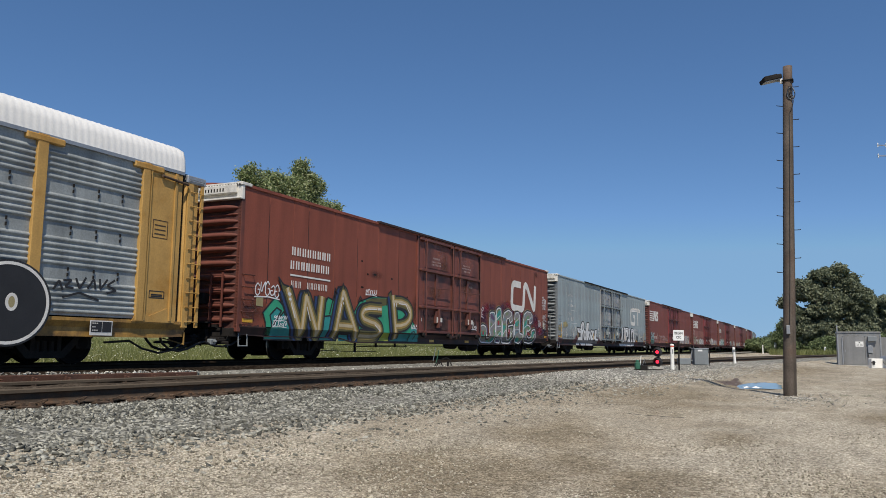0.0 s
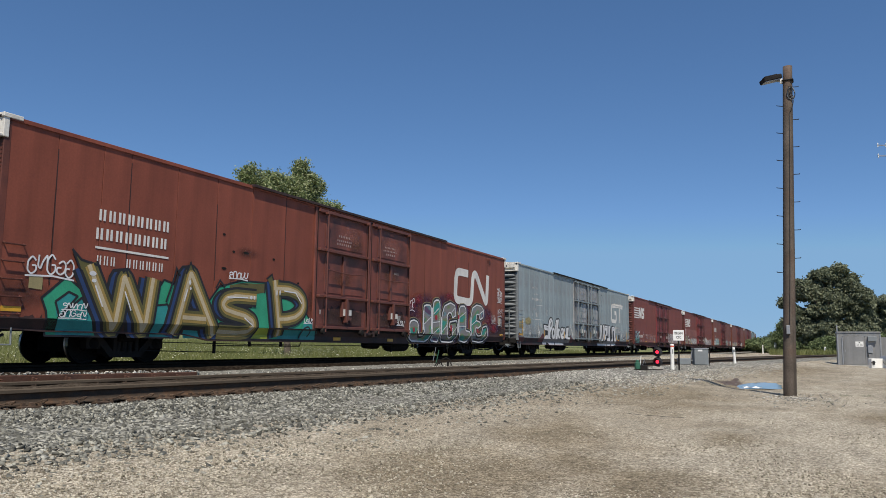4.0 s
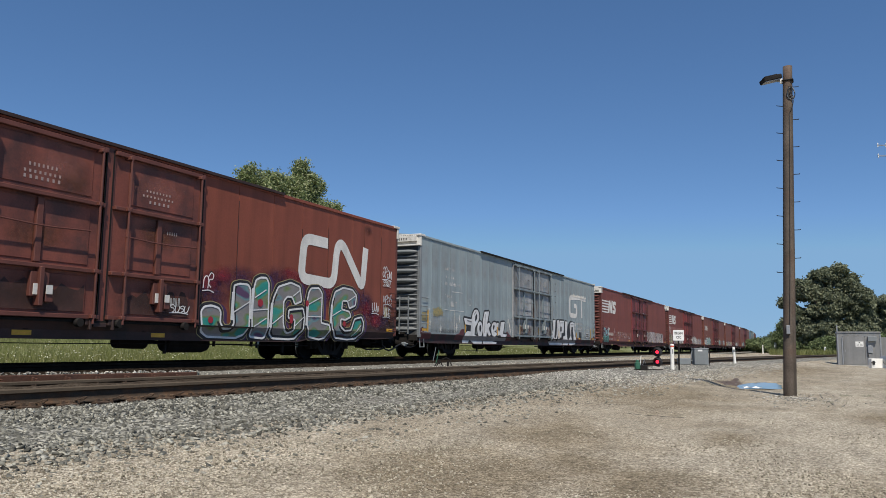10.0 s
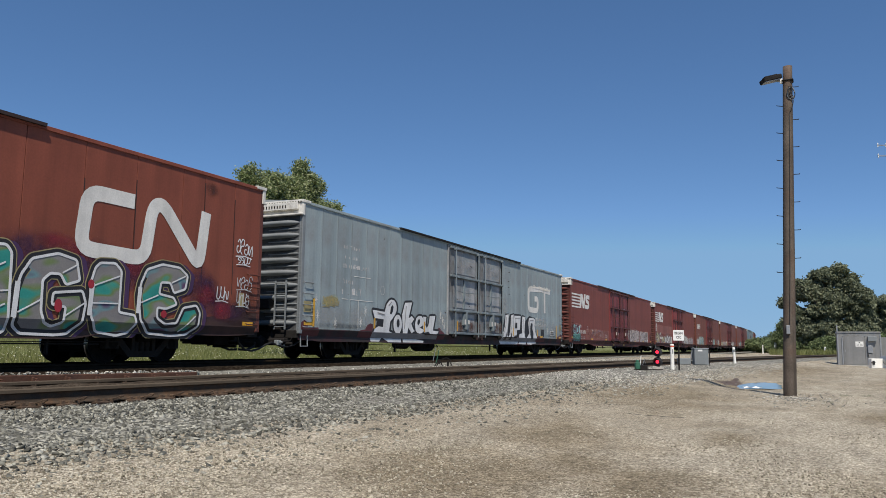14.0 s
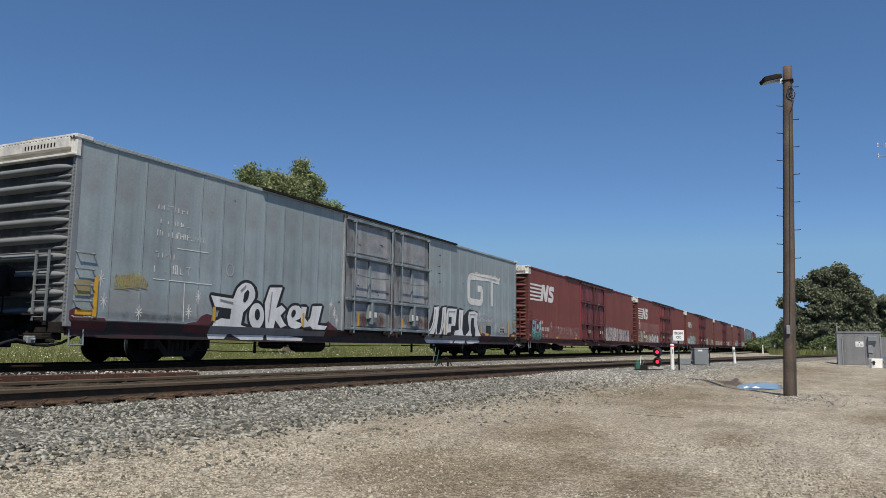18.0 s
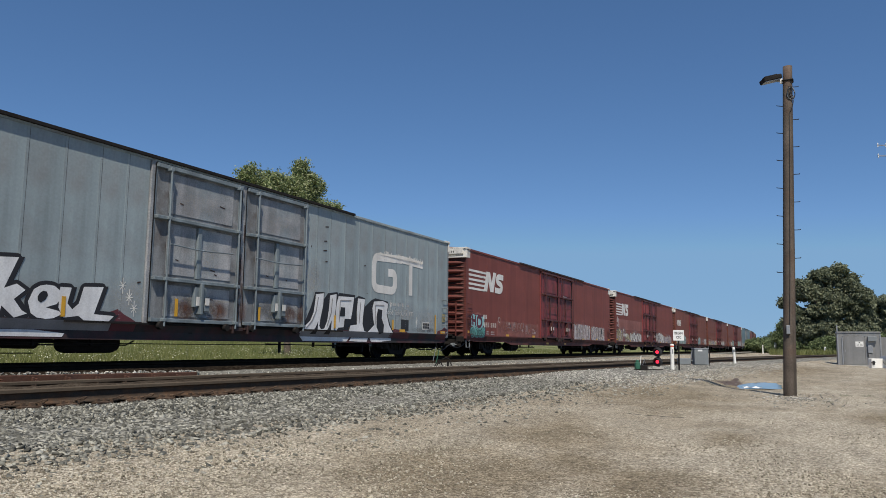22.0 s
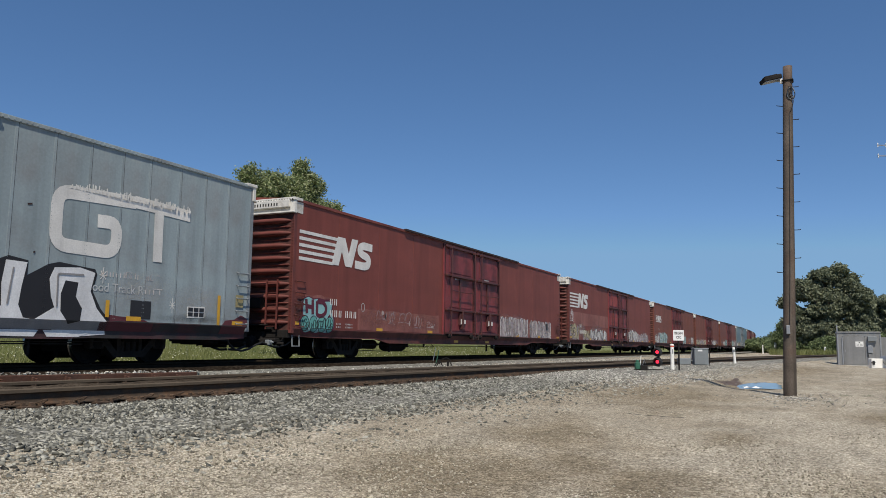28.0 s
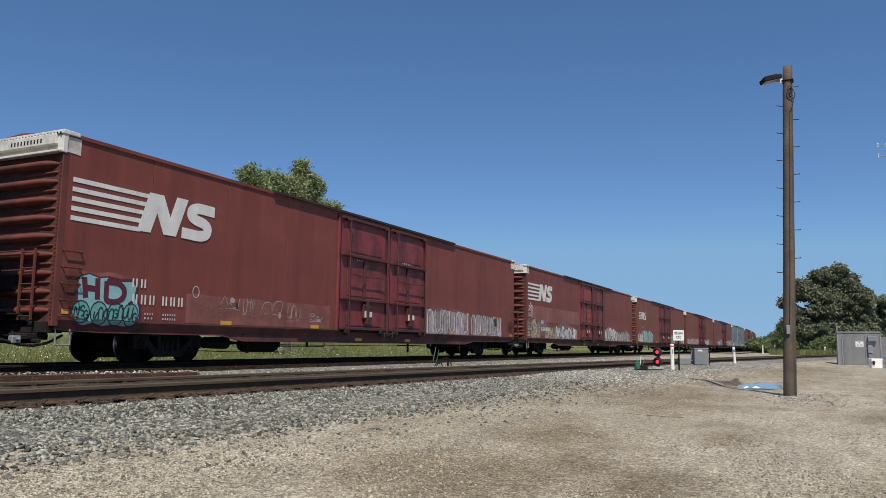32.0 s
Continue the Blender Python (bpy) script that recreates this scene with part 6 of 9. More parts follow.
layer(car_grey, "graffiti_shine", G["silver"], 0.028, strokes=[[(16.62, 0.98), (16.90, 1.2), (17.10, 1.5), (17.2, 1.95)], [(17.72, 1.06), (17.94, 1.5), (17.98, 1.95)], [(18.40, 1.2), (18.44, 1.92), (19.1, 1.95)], [(19.62, 1.2), (19.70, 1.92)], [(20.70, 1.2), (20.68, 1.88), (21.3, 1.9)], [(4.5, 1.62), (5.0, 1.56)], [(5.28, 1.9), (5.5, 2.06)], [(6.62, 1.96), (6.5, 1.1)]], width=0.035, r=0.05)
# White graffiti paint carried over the sill, with the band's shade painted in as grey.
sill_paint(car_grey, G["silver"], 4.2, 9.40, "white spray paint on the sill, greyed for its shade")
sill_paint(car_grey, G["silver"], 16.4, 22.0)
layer(car_grey, "graffiti_swash", G["white"], 0.019, "white sprayed underline", fields=[[(4.18, 0.72), (4.95, 0.72), (4.80, 0.58), (4.25, 0.58)], [(5.10, 0.72), (6.45, 0.72), (6.42, 0.575), (5.5, 0.58)], [(6.56, 0.72), (7.6, 0.72), (8.3, 0.66), (8.25, 0.58), (6.6, 0.575)], [(16.42, 0.72), (19.2, 0.72), (19.0, 0.575), (16.6, 0.58)], [(19.3, 0.72), (20.4, 0.72), (20.3, 0.575), (19.2, 0.60)], [(20.5, 0.72), (21.75, 0.72), (21.3, 0.575), (20.6, 0.58)]])
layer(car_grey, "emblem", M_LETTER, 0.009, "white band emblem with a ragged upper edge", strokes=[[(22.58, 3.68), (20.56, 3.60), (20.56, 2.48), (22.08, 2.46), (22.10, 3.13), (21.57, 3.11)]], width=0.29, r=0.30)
layer(car_grey, "emblem", M_LETTER, 0.012, strokes=[[(22.56, 3.70), (24.30, 3.63)], [(23.29, 3.60), (23.31, 2.38)]], width=0.28, r=0)
rnd = random.Random(8)
layer(car_grey, "drip_mark", M_LETTER, 0.015, strokes=[[(x, 3.70), (x + rnd.uniform(-0.02, 0.03), 3.78 + 0.11 * rnd.random() ** 2)] for x in (20.85 + 0.036 * i for i in range(95)) if rnd.random() < 0.85], width=0.026, r=0)
for f in ([(0.03, 0.94), (0.03, 1.14), (0.20, 1.22), (0.33, 1.16), (0.38, 1.02), (0.60, 0.99), (0.92, 1.01), (0.98, 0.94)], [(3.30, 0.94), (3.45, 0.98), (3.72, 1.02), (3.86, 1.16), (4.05, 1.23), (4.24, 1.20), (4.20, 0.94)], [(9.2, 0.94), (9.35, 1.15), (9.55, 1.22), (9.75, 1.10), (9.95, 1.02), (10.1, 0.94)],
          [(21.75, 0.94), (21.9, 1.10), (22.3, 1.06), (22.9, 1.04), (23.2, 0.94)], [(25.6, 0.94), (25.75, 1.08), (26.1, 1.12), (26.35, 1.24), (26.6, 1.15), (26.6, 0.94)], [(16.25, 0.94), (16.25, 1.15), (16.5, 1.10), (16.6, 0.94)]):
    layer(car_grey, "paint_patch", M_MAROON, 0.008, "maroon touch-up paint", fields=[f])
for x0, x1 in ((0.06, 1.0), (3.3, 4.19), (9.42, 10.1), (21.8, 23.3), (25.6, 26.58)):
    sill_paint(car_grey, M_MAROON, x0, x1, "maroon touch-up paint")
haze(car_grey, "dust", [(1.6, 1.3, 1.3, 0.55), (3.4, 1.3, 1.0, 0.6), (9.8, 1.4, 0.8, 0.7), (22.9, 1.7, 1.3, 0.55), (24.8, 1.5, 1.1, 0.6), (16.9, 2.4, 0.6, 0.9)], 0.0045)
haze(car_grey, "soot", [(2.3, 1.05, 2.4, 0.16), (24.6, 1.05, 1.6, 0.16), (13.4, 1.1, 3.2, 0.28)], 0.0058)
haze(car_grey, "yellow", [(1.35, 1.84, 0.35, 0.22), (1.75, 1.9, 0.35, 0.25)], 0.0074)
haze(car_grey, "dust", [(11.9, 1.45, 0.9, 0.35), (15.0, 1.45, 0.8, 0.35), (11.9, 4.0, 1.0, 0.4), (12.3, 2.6, 0.6, 0.5), (15.1, 4.0, 0.8, 0.4)], 0.0372)
layer(car_grey, "dent", SILL["fascia"], 0.0085, "dark scrape in the sheet", strokes=[[(x, z), (x + w, z + 0.02)] for x, z, w in ((17.5, 4.22, 0.18), (17.45, 3.75, 0.16), (17.42, 3.45, 0.2), (17.55, 3.10, 0.12), (19.9, 3.2, 0.1), (10.05, 1.85, 0.1), (4.9, 4.3, 0.03), (16.75, 3.5, 0.04), (20.1, 2.25, 0.04))], width=0.035, r=0)
layer(car_grey, "dent", SILL["fascia"], 0.041, strokes=[[(x, z), (x + w, z - 0.03)] for x, z, w in ((11.15, 2.5, 0.1), (12.35, 2.35, 0.18), (12.5, 2.25, 0.1), (11.2, 3.9, 0.12), (12.6, 4.05, 0.2), (14.6, 2.4, 0.1), (15.5, 2.35, 0.06), (12.0, 1.62, 0.5), (15.1, 1.60, 0.45))], width=0.03, r=0)
haze(car_grey, "soot", [(11.9, 1.35, 1.5, 0.5), (15.0, 1.35, 1.4, 0.5)], 0.0388)
haze(car_grey, "rust", [(11.5, 1.25, 0.5, 0.35), (12.7, 1.3, 0.5, 0.4), (15.7, 1.3, 0.5, 0.4)], 0.0402)
haze(car_grey, "rust", [(13.45, 2.2, 0.2, 1.0), (13.6, 1.2, 0.3, 0.5), (16.3, 1.3, 0.3, 0.5)], 0.062)
ring = blob(4.85, 2.43, 0.14, 0.16, 20)
layer(car_grey, "chalk_ring", M_WORN, 0.0075, strokes=[ring + ring[:1]], width=0.022, r=0)
layer(car_grey, "rust_streak", SILL["fascia"], 0.062, "rust streak on the door post", strokes=[[(13.46, 1.0), (13.47, 1.55)], [(13.56, 1.05), (13.57, 2.1)], [(13.48, 2.3), (13.48, 2.9)], [(13.58, 3.2), (13.58, 3.7)]], width=0.025, r=0)
layer(car_grey, "chalk_line", M_LETTER, 0.0075, strokes=[[(2.94, 2.78), (4.01, 2.79)], [(2.22, 1.98), (2.60, 1.98)], [(2.72, 1.98), (4.19, 1.98)], [(3.23, 1.96), (3.25, 1.0)]], width=0.022, r=0)
rnd = random.Random(3)
st = []
for x0, x1, z, hh in ((2.26, 3.20, 3.66, 0.12), (2.35, 3.26, 3.33, 0.11), (2.27, 3.81, 3.02, 0.15), (2.24, 2.92, 2.50, 0.14), (2.23, 3.42, 2.14, 0.22), (21.75, 23.35, 1.92, 0.14), (23.0, 23.5, 1.60, 0.14)):
    x = x0
    while x < x1:
        if rnd.random() < 0.72:
            st.append((x, z, 0.028, hh * rnd.uniform(0.7, 1.0), 1))
        if rnd.random() < 0.35:
            st.append((x, z + hh * rnd.choice((0, 0.45, 0.9)), 0.09, 0.018, 1))
        x += rnd.uniform(0.05, 0.13)
part("faint_lettering", bars([(x - LEN / 2, z, w, h, n) for x, z, w, h, n in st], -HALF - 0.0075, 0.002, 1.0), WASH["line"], car_grey, "traces of worn white marks")["kind"] = "stuff"
part("faded_lettering", words("Good Track R", 21.35 - LEN / 2, 22.95 - LEN / 2, 1.58, 1.78, -HALF - 0.0085, M_WORN, depth=0.002), None, car_grey, "faded white words")["kind"] = "stuff"
for i in range(3):
    scribble(car_grey, 1.13 + 0.22 * i, 1.55 + 0.25 * i, 1.70 + 0.03 * i, 1.98, G["buff"], 12 + i, 0.024, y=0.008, n=6)
for x, z in ((0.76, 1.87), (0.87, 1.38), (1.86, 1.17), (3.73, 1.64), (3.42, 1.26), (9.65, 1.75), (9.85, 1.50), (10.0, 1.25), (23.86, 1.38), (21.81, 1.94)):
    layer(car_grey, "sprayed_star", M_LETTER, 0.008, "small white sprayed star", strokes=[[(x - 0.10, z), (x + 0.10, z)], [(x, z - 0.18), (x, z + 0.18)], [(x - 0.07, z - 0.09), (x + 0.07, z + 0.09)], [(x - 0.07, z + 0.09), (x + 0.07, z - 0.09)]], width=0.016, r=0)
for x, z0, z1 in ((0.63, 1.03, 1.9), (4.30, 1.05, 1.42), (8.15, 1.0, 1.42), (18.15, 1.0, 1.42), (21.95, 1.03, 1.40), (25.45, 0.95, 1.72), (11.25, 1.12, 1.55), (14.35, 1.12, 1.5)):
    layer(car_grey, "vertical_reflector", M_YELLOW, 0.05 if 10 < x < 16 else 0.034, "yellow reflective strip", strokes=[[(x, z0), (x, z1)]], width=0.10, r=0)
layer(car_grey, "data_panel", M_LETTER, 0.009, "black and white stencilled data panel", fields=[[(24.36, 1.10), (24.96, 1.12), (24.96, 1.40), (24.36, 1.38)]])
layer(car_grey, "data_field", M_BLACK, 0.013, fields=[[(24.39 + 0.19 * i, z), (24.55 + 0.19 * i, z), (24.55 + 0.19 * i, z + 0.1), (24.39 + 0.19 * i, z + 0.1)] for i in range(3) for z in (1.14, 1.26)])
layer(car_grey, "dark_panel", M_BLACK, 0.009, "dark square of old paint", fields=[[(22.6, 1.02), (23.2, 1.02), (23.2, 1.44), (22.6, 1.44)]])
layer(car_grey, "placard", G["buff"], 0.022, "faded yellow placard", fields=[[(0.12, 1.46), (0.50, 1.46), (0.50, 1.80), (0.12, 1.80)], [(26.1, 1.45), (26.4, 1.45), (26.4, 1.78), (26.1, 1.78)]])


def stripes_emblem(car_ob):
    """Five white stripes that run into a slanted block."""
    for i in range(5):
        z = 3.95 - 0.205 * i
        ob = layer(car_ob, "emblem_stripe", M_LETTER, 0.011, "white stripe", fields=[[(0.22, z - 0.10), (2.06 + 0.10 * (4 - i) * 0.6, z - 0.10), (2.10 + 0.10 * (4 - i) * 0.6, z), (0.22, z)]])
    layer(car_ob, "emblem", M_LETTER, 0.012, "white slanted emblem", fields=[[(1.98, 3.05), (2.38, 3.05), (2.72, 4.0), (2.30, 4.0)], [(2.34, 4.0), (2.74, 4.0), (3.16, 3.10), (2.78, 3.06)], [(2.82, 3.06), (3.18, 3.06), (3.54, 4.03), (3.16, 4.03)]])
    layer(car_ob, "emblem", M_LETTER, 0.015, strokes=[[(4.48, 3.86), (3.90, 3.88), (3.66, 3.80), (3.64, 3.64), (3.84, 3.56), (4.10, 3.52), (4.28, 3.42), (4.22, 3.23), (3.98, 3.17), (3.36, 3.19)]], width=0.27, r=0.10)
    layer(car_ob, "corner_patch", M_WHITE, 0.011, "white corner patch", fields=[[(0.02, 4.45), (0.36, 4.43), (0.36, 4.80), (0.02, 4.80)], [(26.2, 4.45), (26.63, 4.45), (26.63, 4.80), (26.2, 4.80)]])


stripes_emblem(car_striped)
stripes_emblem(car_striped_b)
stencil(car_striped, [(1.93, 1.74, 0.50, 0.20, 2), (1.95, 1.36, 0.76, 0.22, 3), (2.85, 1.36, 0.76, 0.22, 3)], M_LETTER, y=0.014, name="road_number")
stencil(car_striped, [(2.35, 1.12, 0.3, 0.05, 4), (2.9, 1.12, 0.45, 0.05, 6), (2.35, 1.02, 0.3, 0.05, 3), (2.9, 1.02, 0.45, 0.05, 6)], M_WORN)
haze(car_striped, "faded", [(4.6, 1.35, 1.2, 0.5), (6.4, 1.35, 1.6, 0.5), (8.6, 1.3, 1.5, 0.5)], 0.009)
haze(car_striped, "grime", [(13.4, 1.15, 3.3, 0.3), (0.4, 1.4, 0.6, 0.7), (26.1, 1.3, 0.7, 0.6)], 0.0052)
patch_field(car_striped, "faded_paint", M_OXPALE, 0.006, 3.65, 9.9, 0.98, 1.72, "sun-faded paint with old marks", 0.05, 14, 1)
patch_field(car_striped, "faded_paint", M_OXPALE, 0.006, 0.6, 1.9, 1.86, 2.02, "sun-faded paint", 0.05, 6, 2)
CLOUD = [(0.48, 1.60), (0.56, 1.86), (0.78, 1.93), (1.05, 1.86), (1.3, 1.90), (1.62, 1.86), (1.95, 1.88), (2.10, 1.76), (2.06, 1.52), (2.20, 1.30), (2.22, 1.02), (2.08, 0.84), (1.80, 0.80), (1.5, 0.84), (1.22, 0.80), (0.95, 0.86), (0.72, 0.80), (0.50, 0.86), (0.36, 1.02), (0.36, 1.22), (0.50, 1.34)]
layer(car_striped, "graffiti_edge", G["wine"], 0.0115, strokes=[shut(CLOUD)], width=0.07, r=0.05)
layer(car_striped, "graffiti_ground", G["sky"], 0.0125, "turquoise sprayed cloud", fields=[CLOUD])
layer(car_striped, "graffiti_letter", G["wine"], 0.016, "dark red sprayed letters", strokes=[[(0.66, 1.86), (0.72, 1.42)], [(1.00, 1.86), (1.02, 1.40)], [(0.70, 1.64), (1.02, 1.62)], [(1.24, 1.82), (1.24, 1.38), (1.52, 1.36), (1.72, 1.48), (1.74, 1.66), (1.58, 1.80), (1.24, 1.80)], [(1.90, 1.40), (1.94, 1.34)]], width=0.13, r=0.10)
for bx0, bz0, ba, bb in ((0.62, 1.12, 0.22, 0.24), (1.08, 1.10, 0.22, 0.26), (1.52, 1.10, 0.22, 0.26), (1.94, 1.10, 0.22, 0.26)):
    bub = blob(bx0, bz0, ba, bb, 14)
    layer(car_striped, "graffiti_bubble", G["black"], 0.0185, strokes=[bub + bub[:1]], width=0.022, r=0)
    layer(car_striped, "graffiti_fill", G["mint"], 0.0145, fields=[blob(bx0, bz0, ba * 0.94, bb * 0.94, 14)])
scribble(car_striped, 0.46, 0.8, 0.98, 1.24, G["black"], 21, 0.02, y=0.0215, n=3)
scribble(car_striped, 0.92, 2.1, 0.98, 1.24, G["black"], 22, 0.022, y=0.0215, n=9)
stencil(car_striped, [(11.4, 3.42, 0.75, 0.07, 6), (11.4, 3.32, 0.7, 0.05, 6), (14.6, 3.52, 0.7, 0.06, 5)], M_WORN, y=0.05)
haze(car_striped, "pink", [(17.6, 1.45, 1.3, 0.75), (19.2, 1.5, 1.5, 0.75), (20.4, 1.45, 1.0, 0.65), (22.2, 1.45, 1.3, 0.6), (23.7, 1.4, 1.2, 0.6)], 0.0065)
for i, (x0, x1) in enumerate(((16.75, 20.9), (21.15, 24.9))):
    patch_field(car_striped, "washed_ground", WASH["rose"], 0.0085, x0, x1, 0.96, 2.02 - 0.08 * i, "rubbed rose-white spray paint", 0.22, 15, 61 + i)
    nn = 6
    for j in range(nn):
        xa, w = x0 + (x1 - x0) * j / nn, (x1 - x0) / nn
        q = [(xa + w * u, 1.0 + (0.93 - 0.06 * i) * v) for u, v in HOOKS[(0, 2)[j % 2]]]
        layer(car_striped, "graffiti_line", WASH["line"], 0.0115, "pale line of washed-out graffiti", strokes=[q], width=0.075, r=0.07)
        layer(car_striped, "graffiti_line", WASH["dark"], 0.0145, strokes=[[(x + 0.07, z - 0.01) for x, z in q]], width=0.022, r=0.05)
layer(car_striped, "sign_panel", M_BLACK, 0.018, "small dark patch with pale marks", fields=[[(23.95, 1.42), (24.25, 1.42), (24.25, 1.78), (23.95, 1.78)]])
scribble(car_striped, 23.6, 24.8, 1.0, 1.25, WASH["line"], 66, 0.035, y=0.021, n=5)
layer(car_striped, "round_stencil", M_WORN, 0.010, strokes=[blob(3.96, 1.76, 0.11, 0.14) + [blob(3.96, 1.76, 0.11, 0.14)[0]]], width=0.02, r=0)
for i, (x, z, w, h) in enumerate(((4.9, 1.42, 0.7, 0.34), (5.75, 1.30, 0.45, 0.40), (6.5, 1.34, 0.9, 0.30), (7.7, 1.18, 0.6, 0.38), (8.75, 1.20, 0.7, 0.22))):
    scribble(car_striped, x, x + w, z, z + h, WASH["rose"], 130 + i, 0.020, y=0.010, n=2 + i % 2)
layer(car_striped, "old_mark", G["pale"], 0.012, "rubbed pale patch", fields=[blob(5.32, 1.62, 0.10, 0.07, 9), blob(7.35, 1.30, 0.06, 0.10, 8), blob(9.3, 1.22, 0.12, 0.05, 9)])
layer(car_striped, "old_mark", M_BLACK, 0.014, fields=[blob(5.50, 1.50, 0.05, 0.08, 8)])
# second striped car
patch_field(car_striped_b, "faded_paint", M_OXPALE, 0.006, 0.3, 10.2, 1.9, 2.75, "repainted paler field", 0.03, 8, 5)
for i, (x0, x1, z1, m, ln) in enumerate(((0.25, 2.1, 2.05, "sand", "dark"), (3.3, 5.0, 1.75, "sand", "dark"), (5.1, 9.6, 1.75, "white", "dark"), (16.9, 20.9, 1.95, "white", "dark"), (21.1, 25.4, 1.70, "rose", "line"))):
    throwup(car_striped_b, x0, x1, 0.95, z1, WASH[m], WASH[ln], 50 + i, label="pale sprayed graffiti letters")
    patch_field(car_striped_b, "washed_ground", WASH["rose"], 0.0075, x0 - 0.1, x1 + 0.1, 0.96, z1 - 0.1, "rubbed pale spray paint", 0.3, 11, 71 + i)
M_BRIGHTDOOR = mat("bright_red_door_paint", (0.30, 0.050, 0.042), rough=0.6, vary=0.18, scale=1.5, fine=25, bump=0.12, streak=0.12, second=(0.20, 0.035, 0.035), amount=0.4)
for x0, x1, za, zb in ((10.86, 13.08, 3.62, 4.52), (10.86, 11.86, 2.14, 3.3), (12.06, 13.08, 2.14, 3.3), (10.86, 13.08, 1.14, 1.84)):
    layer(car_striped_b, "repainted_field", M_BRIGHTDOOR, 0.0375, "brighter red repainted door field", fields=[[(x0, za), (x1, za), (x1, zb), (x0, zb)]])
haze(car_striped_b, "dust", [(2.6, 1.5, 1.6, 0.7), (7.0, 1.45, 2.4, 0.65), (18.8, 1.5, 2.2, 0.7), (23.4, 1.4, 2.2, 0.6)], 0.0075)
scribble(car_striped_b, 0.3, 0.9, 2.2, 2.8, G["white"], 70, 0.04, n=3)
stencil(car_striped_b, [(2.4, 1.76, 0.5, 0.2, 2), (2.4, 1.36, 1.7, 0.22, 6)], M_LETTER, y=0.014, name="road_number")
for k, ob in LATER.items():
    rnd = random.Random(k)
    x = 0.4
    while x < 25:
        w = 1.6 + 2.4 * rnd.random()
        if not 9.6 < x + w / 2 < 16.8 and rnd.random() < 0.75:
            m = rnd.choice(["white", "rose", "aqua", "white", "sand"])
            zt = 1.5 + 0.6 * rnd.random()
            throwup(ob, x, min(x + w, 26.3), 0.95, zt, WASH[m], WASH["dark"] if rnd.random() < 0.3 else WASH["line"], k * 10 + int(x), label="pale sprayed graffiti letters", wide=0.8)
            patch_field(ob, "washed_ground", WASH["rose" if m != "aqua" else "aqua"], 0.0065, x - 0.1, min(x + w, 26.3), 0.95, zt + 0.1, "rubbed pale spray paint", 0.4, 9, k * 10 + int(x))
        x += w + 0.3
    haze(ob, "pink", [(2.2, 1.4, 1.8, 0.7), (6.4, 1.35, 2.2, 0.6), (18.6, 1.4, 2.0, 0.7), (23.0, 1.3, 2.0, 0.55)], 0.0045)
    if k == 4:
        for i in range(5):
            layer(ob, "emblem_stripe", M_LETTER, 0.011, "white stripe", fields=[[(0.9, 3.02 + 0.13 * i), (2.0 + 0.04 * i, 3.02 + 0.13 * i), (2.03 + 0.04 * i, 3.09 + 0.13 * i), (0.9, 3.09 + 0.13 * i)]])
        layer(ob, "emblem", M_LETTER, 0.012, "white slanted emblem", fields=[[(2.0, 2.98), (2.28, 2.98), (2.5, 3.64), (2.22, 3.64)], [(2.24, 3.64), (2.52, 3.64), (2.8, 2.98), (2.54, 2.98)], [(2.56, 2.98), (2.84, 2.98), (3.06, 3.64), (2.78, 3.64)], [(3.15, 2.98), (3.75, 2.98), (3.85, 3.35), (3.5, 3.5), (3.85, 3.64), (3.3, 3.64), (3.2, 3.35), (3.5, 3.2)]])
        stencil(ob, [(2.2, 2.2, 0.5, 0.2, 2), (2.2, 1.75, 1.6, 0.22, 6)], M_WORN, y=0.012, name="road_number")


# ---- autorack ----
RL = 27.4
rack = thing("autorack", (0, 0, 0), "yellow and galvanised grey car carrier with a white roof", "autorack", "cars of the freight train")
CARS[-1] = (rack, RL / 2, 27.08 - RL)
RX = lambda x: x - 27.08 + RL / 2      # from the first boxcar's scale to the rack's middle
ZS = 0.97
part("inner_frame", boxes((RX(-0.2), RX(26.2), -1.30, 1.30, 0.85, 4.72)), M_STEEL, rack)
sillb, rows = bmesh.new(), []
for x, zb in ((-0.25, 0.66), (1.2, 0.60), (25.8, 0.60), (26.75, 0.64)):
    rows.append([sillb.verts.new((RX(x), -HALF + y, z)) for y, z in ((-0.01, 1.0), (-0.01, 0.93), (0.07, 0.80), (0.07, zb), (0.14, zb), (0.14, 1.0))])
for a, b in zip(rows, rows[1:]):
    for i in range(6):
        sillb.faces.new((a[i], b[i], b[(i + 1) % 6], a[(i + 1) % 6]))
sillb.faces.new(rows[0]), sillb.faces.new(rows[-1][::-1])
bmesh.ops.recalc_face_normals(sillb, faces=sillb.faces[:])
# Rack yellow darkened in colour for the sill's shading, with grime patches.
M_RACKSILL = mat("grimy_shaded_yellow_sill_paint", (0.36, 0.20, 0.045), rough=0.65, vary=0.25, scale=2.0, fine=25, bump=0.12, streak=0.15, second=(0.13, 0.075, 0.03), amount=0.5)
part("side_sill", sillb, M_RACKSILL, rack, "grimy yellow side sill, darkened for its shading")
posts = [26.35 - 1.26 - 2.72 * i for i in range(10)]
for x in posts:
    if x < -0.2:
        continue
    p = part("post", shared("rackpost", lambda: mesh_of("post", boxes((0, 0.25, -0.05, 0.12, ZS, 4.68), bevel=0.012), M_RACK)), None, rack)
    p.location = (RX(x), -HALF, 0)
    p = part("post_head", shared("rackhead", lambda: mesh_of("post_head", boxes((-0.26, 0.62, -0.06, 0.06, 4.52, 4.66), bevel=0.02), M_RACK)), None, rack)
    p.location = (RX(x), -HALF, 0)


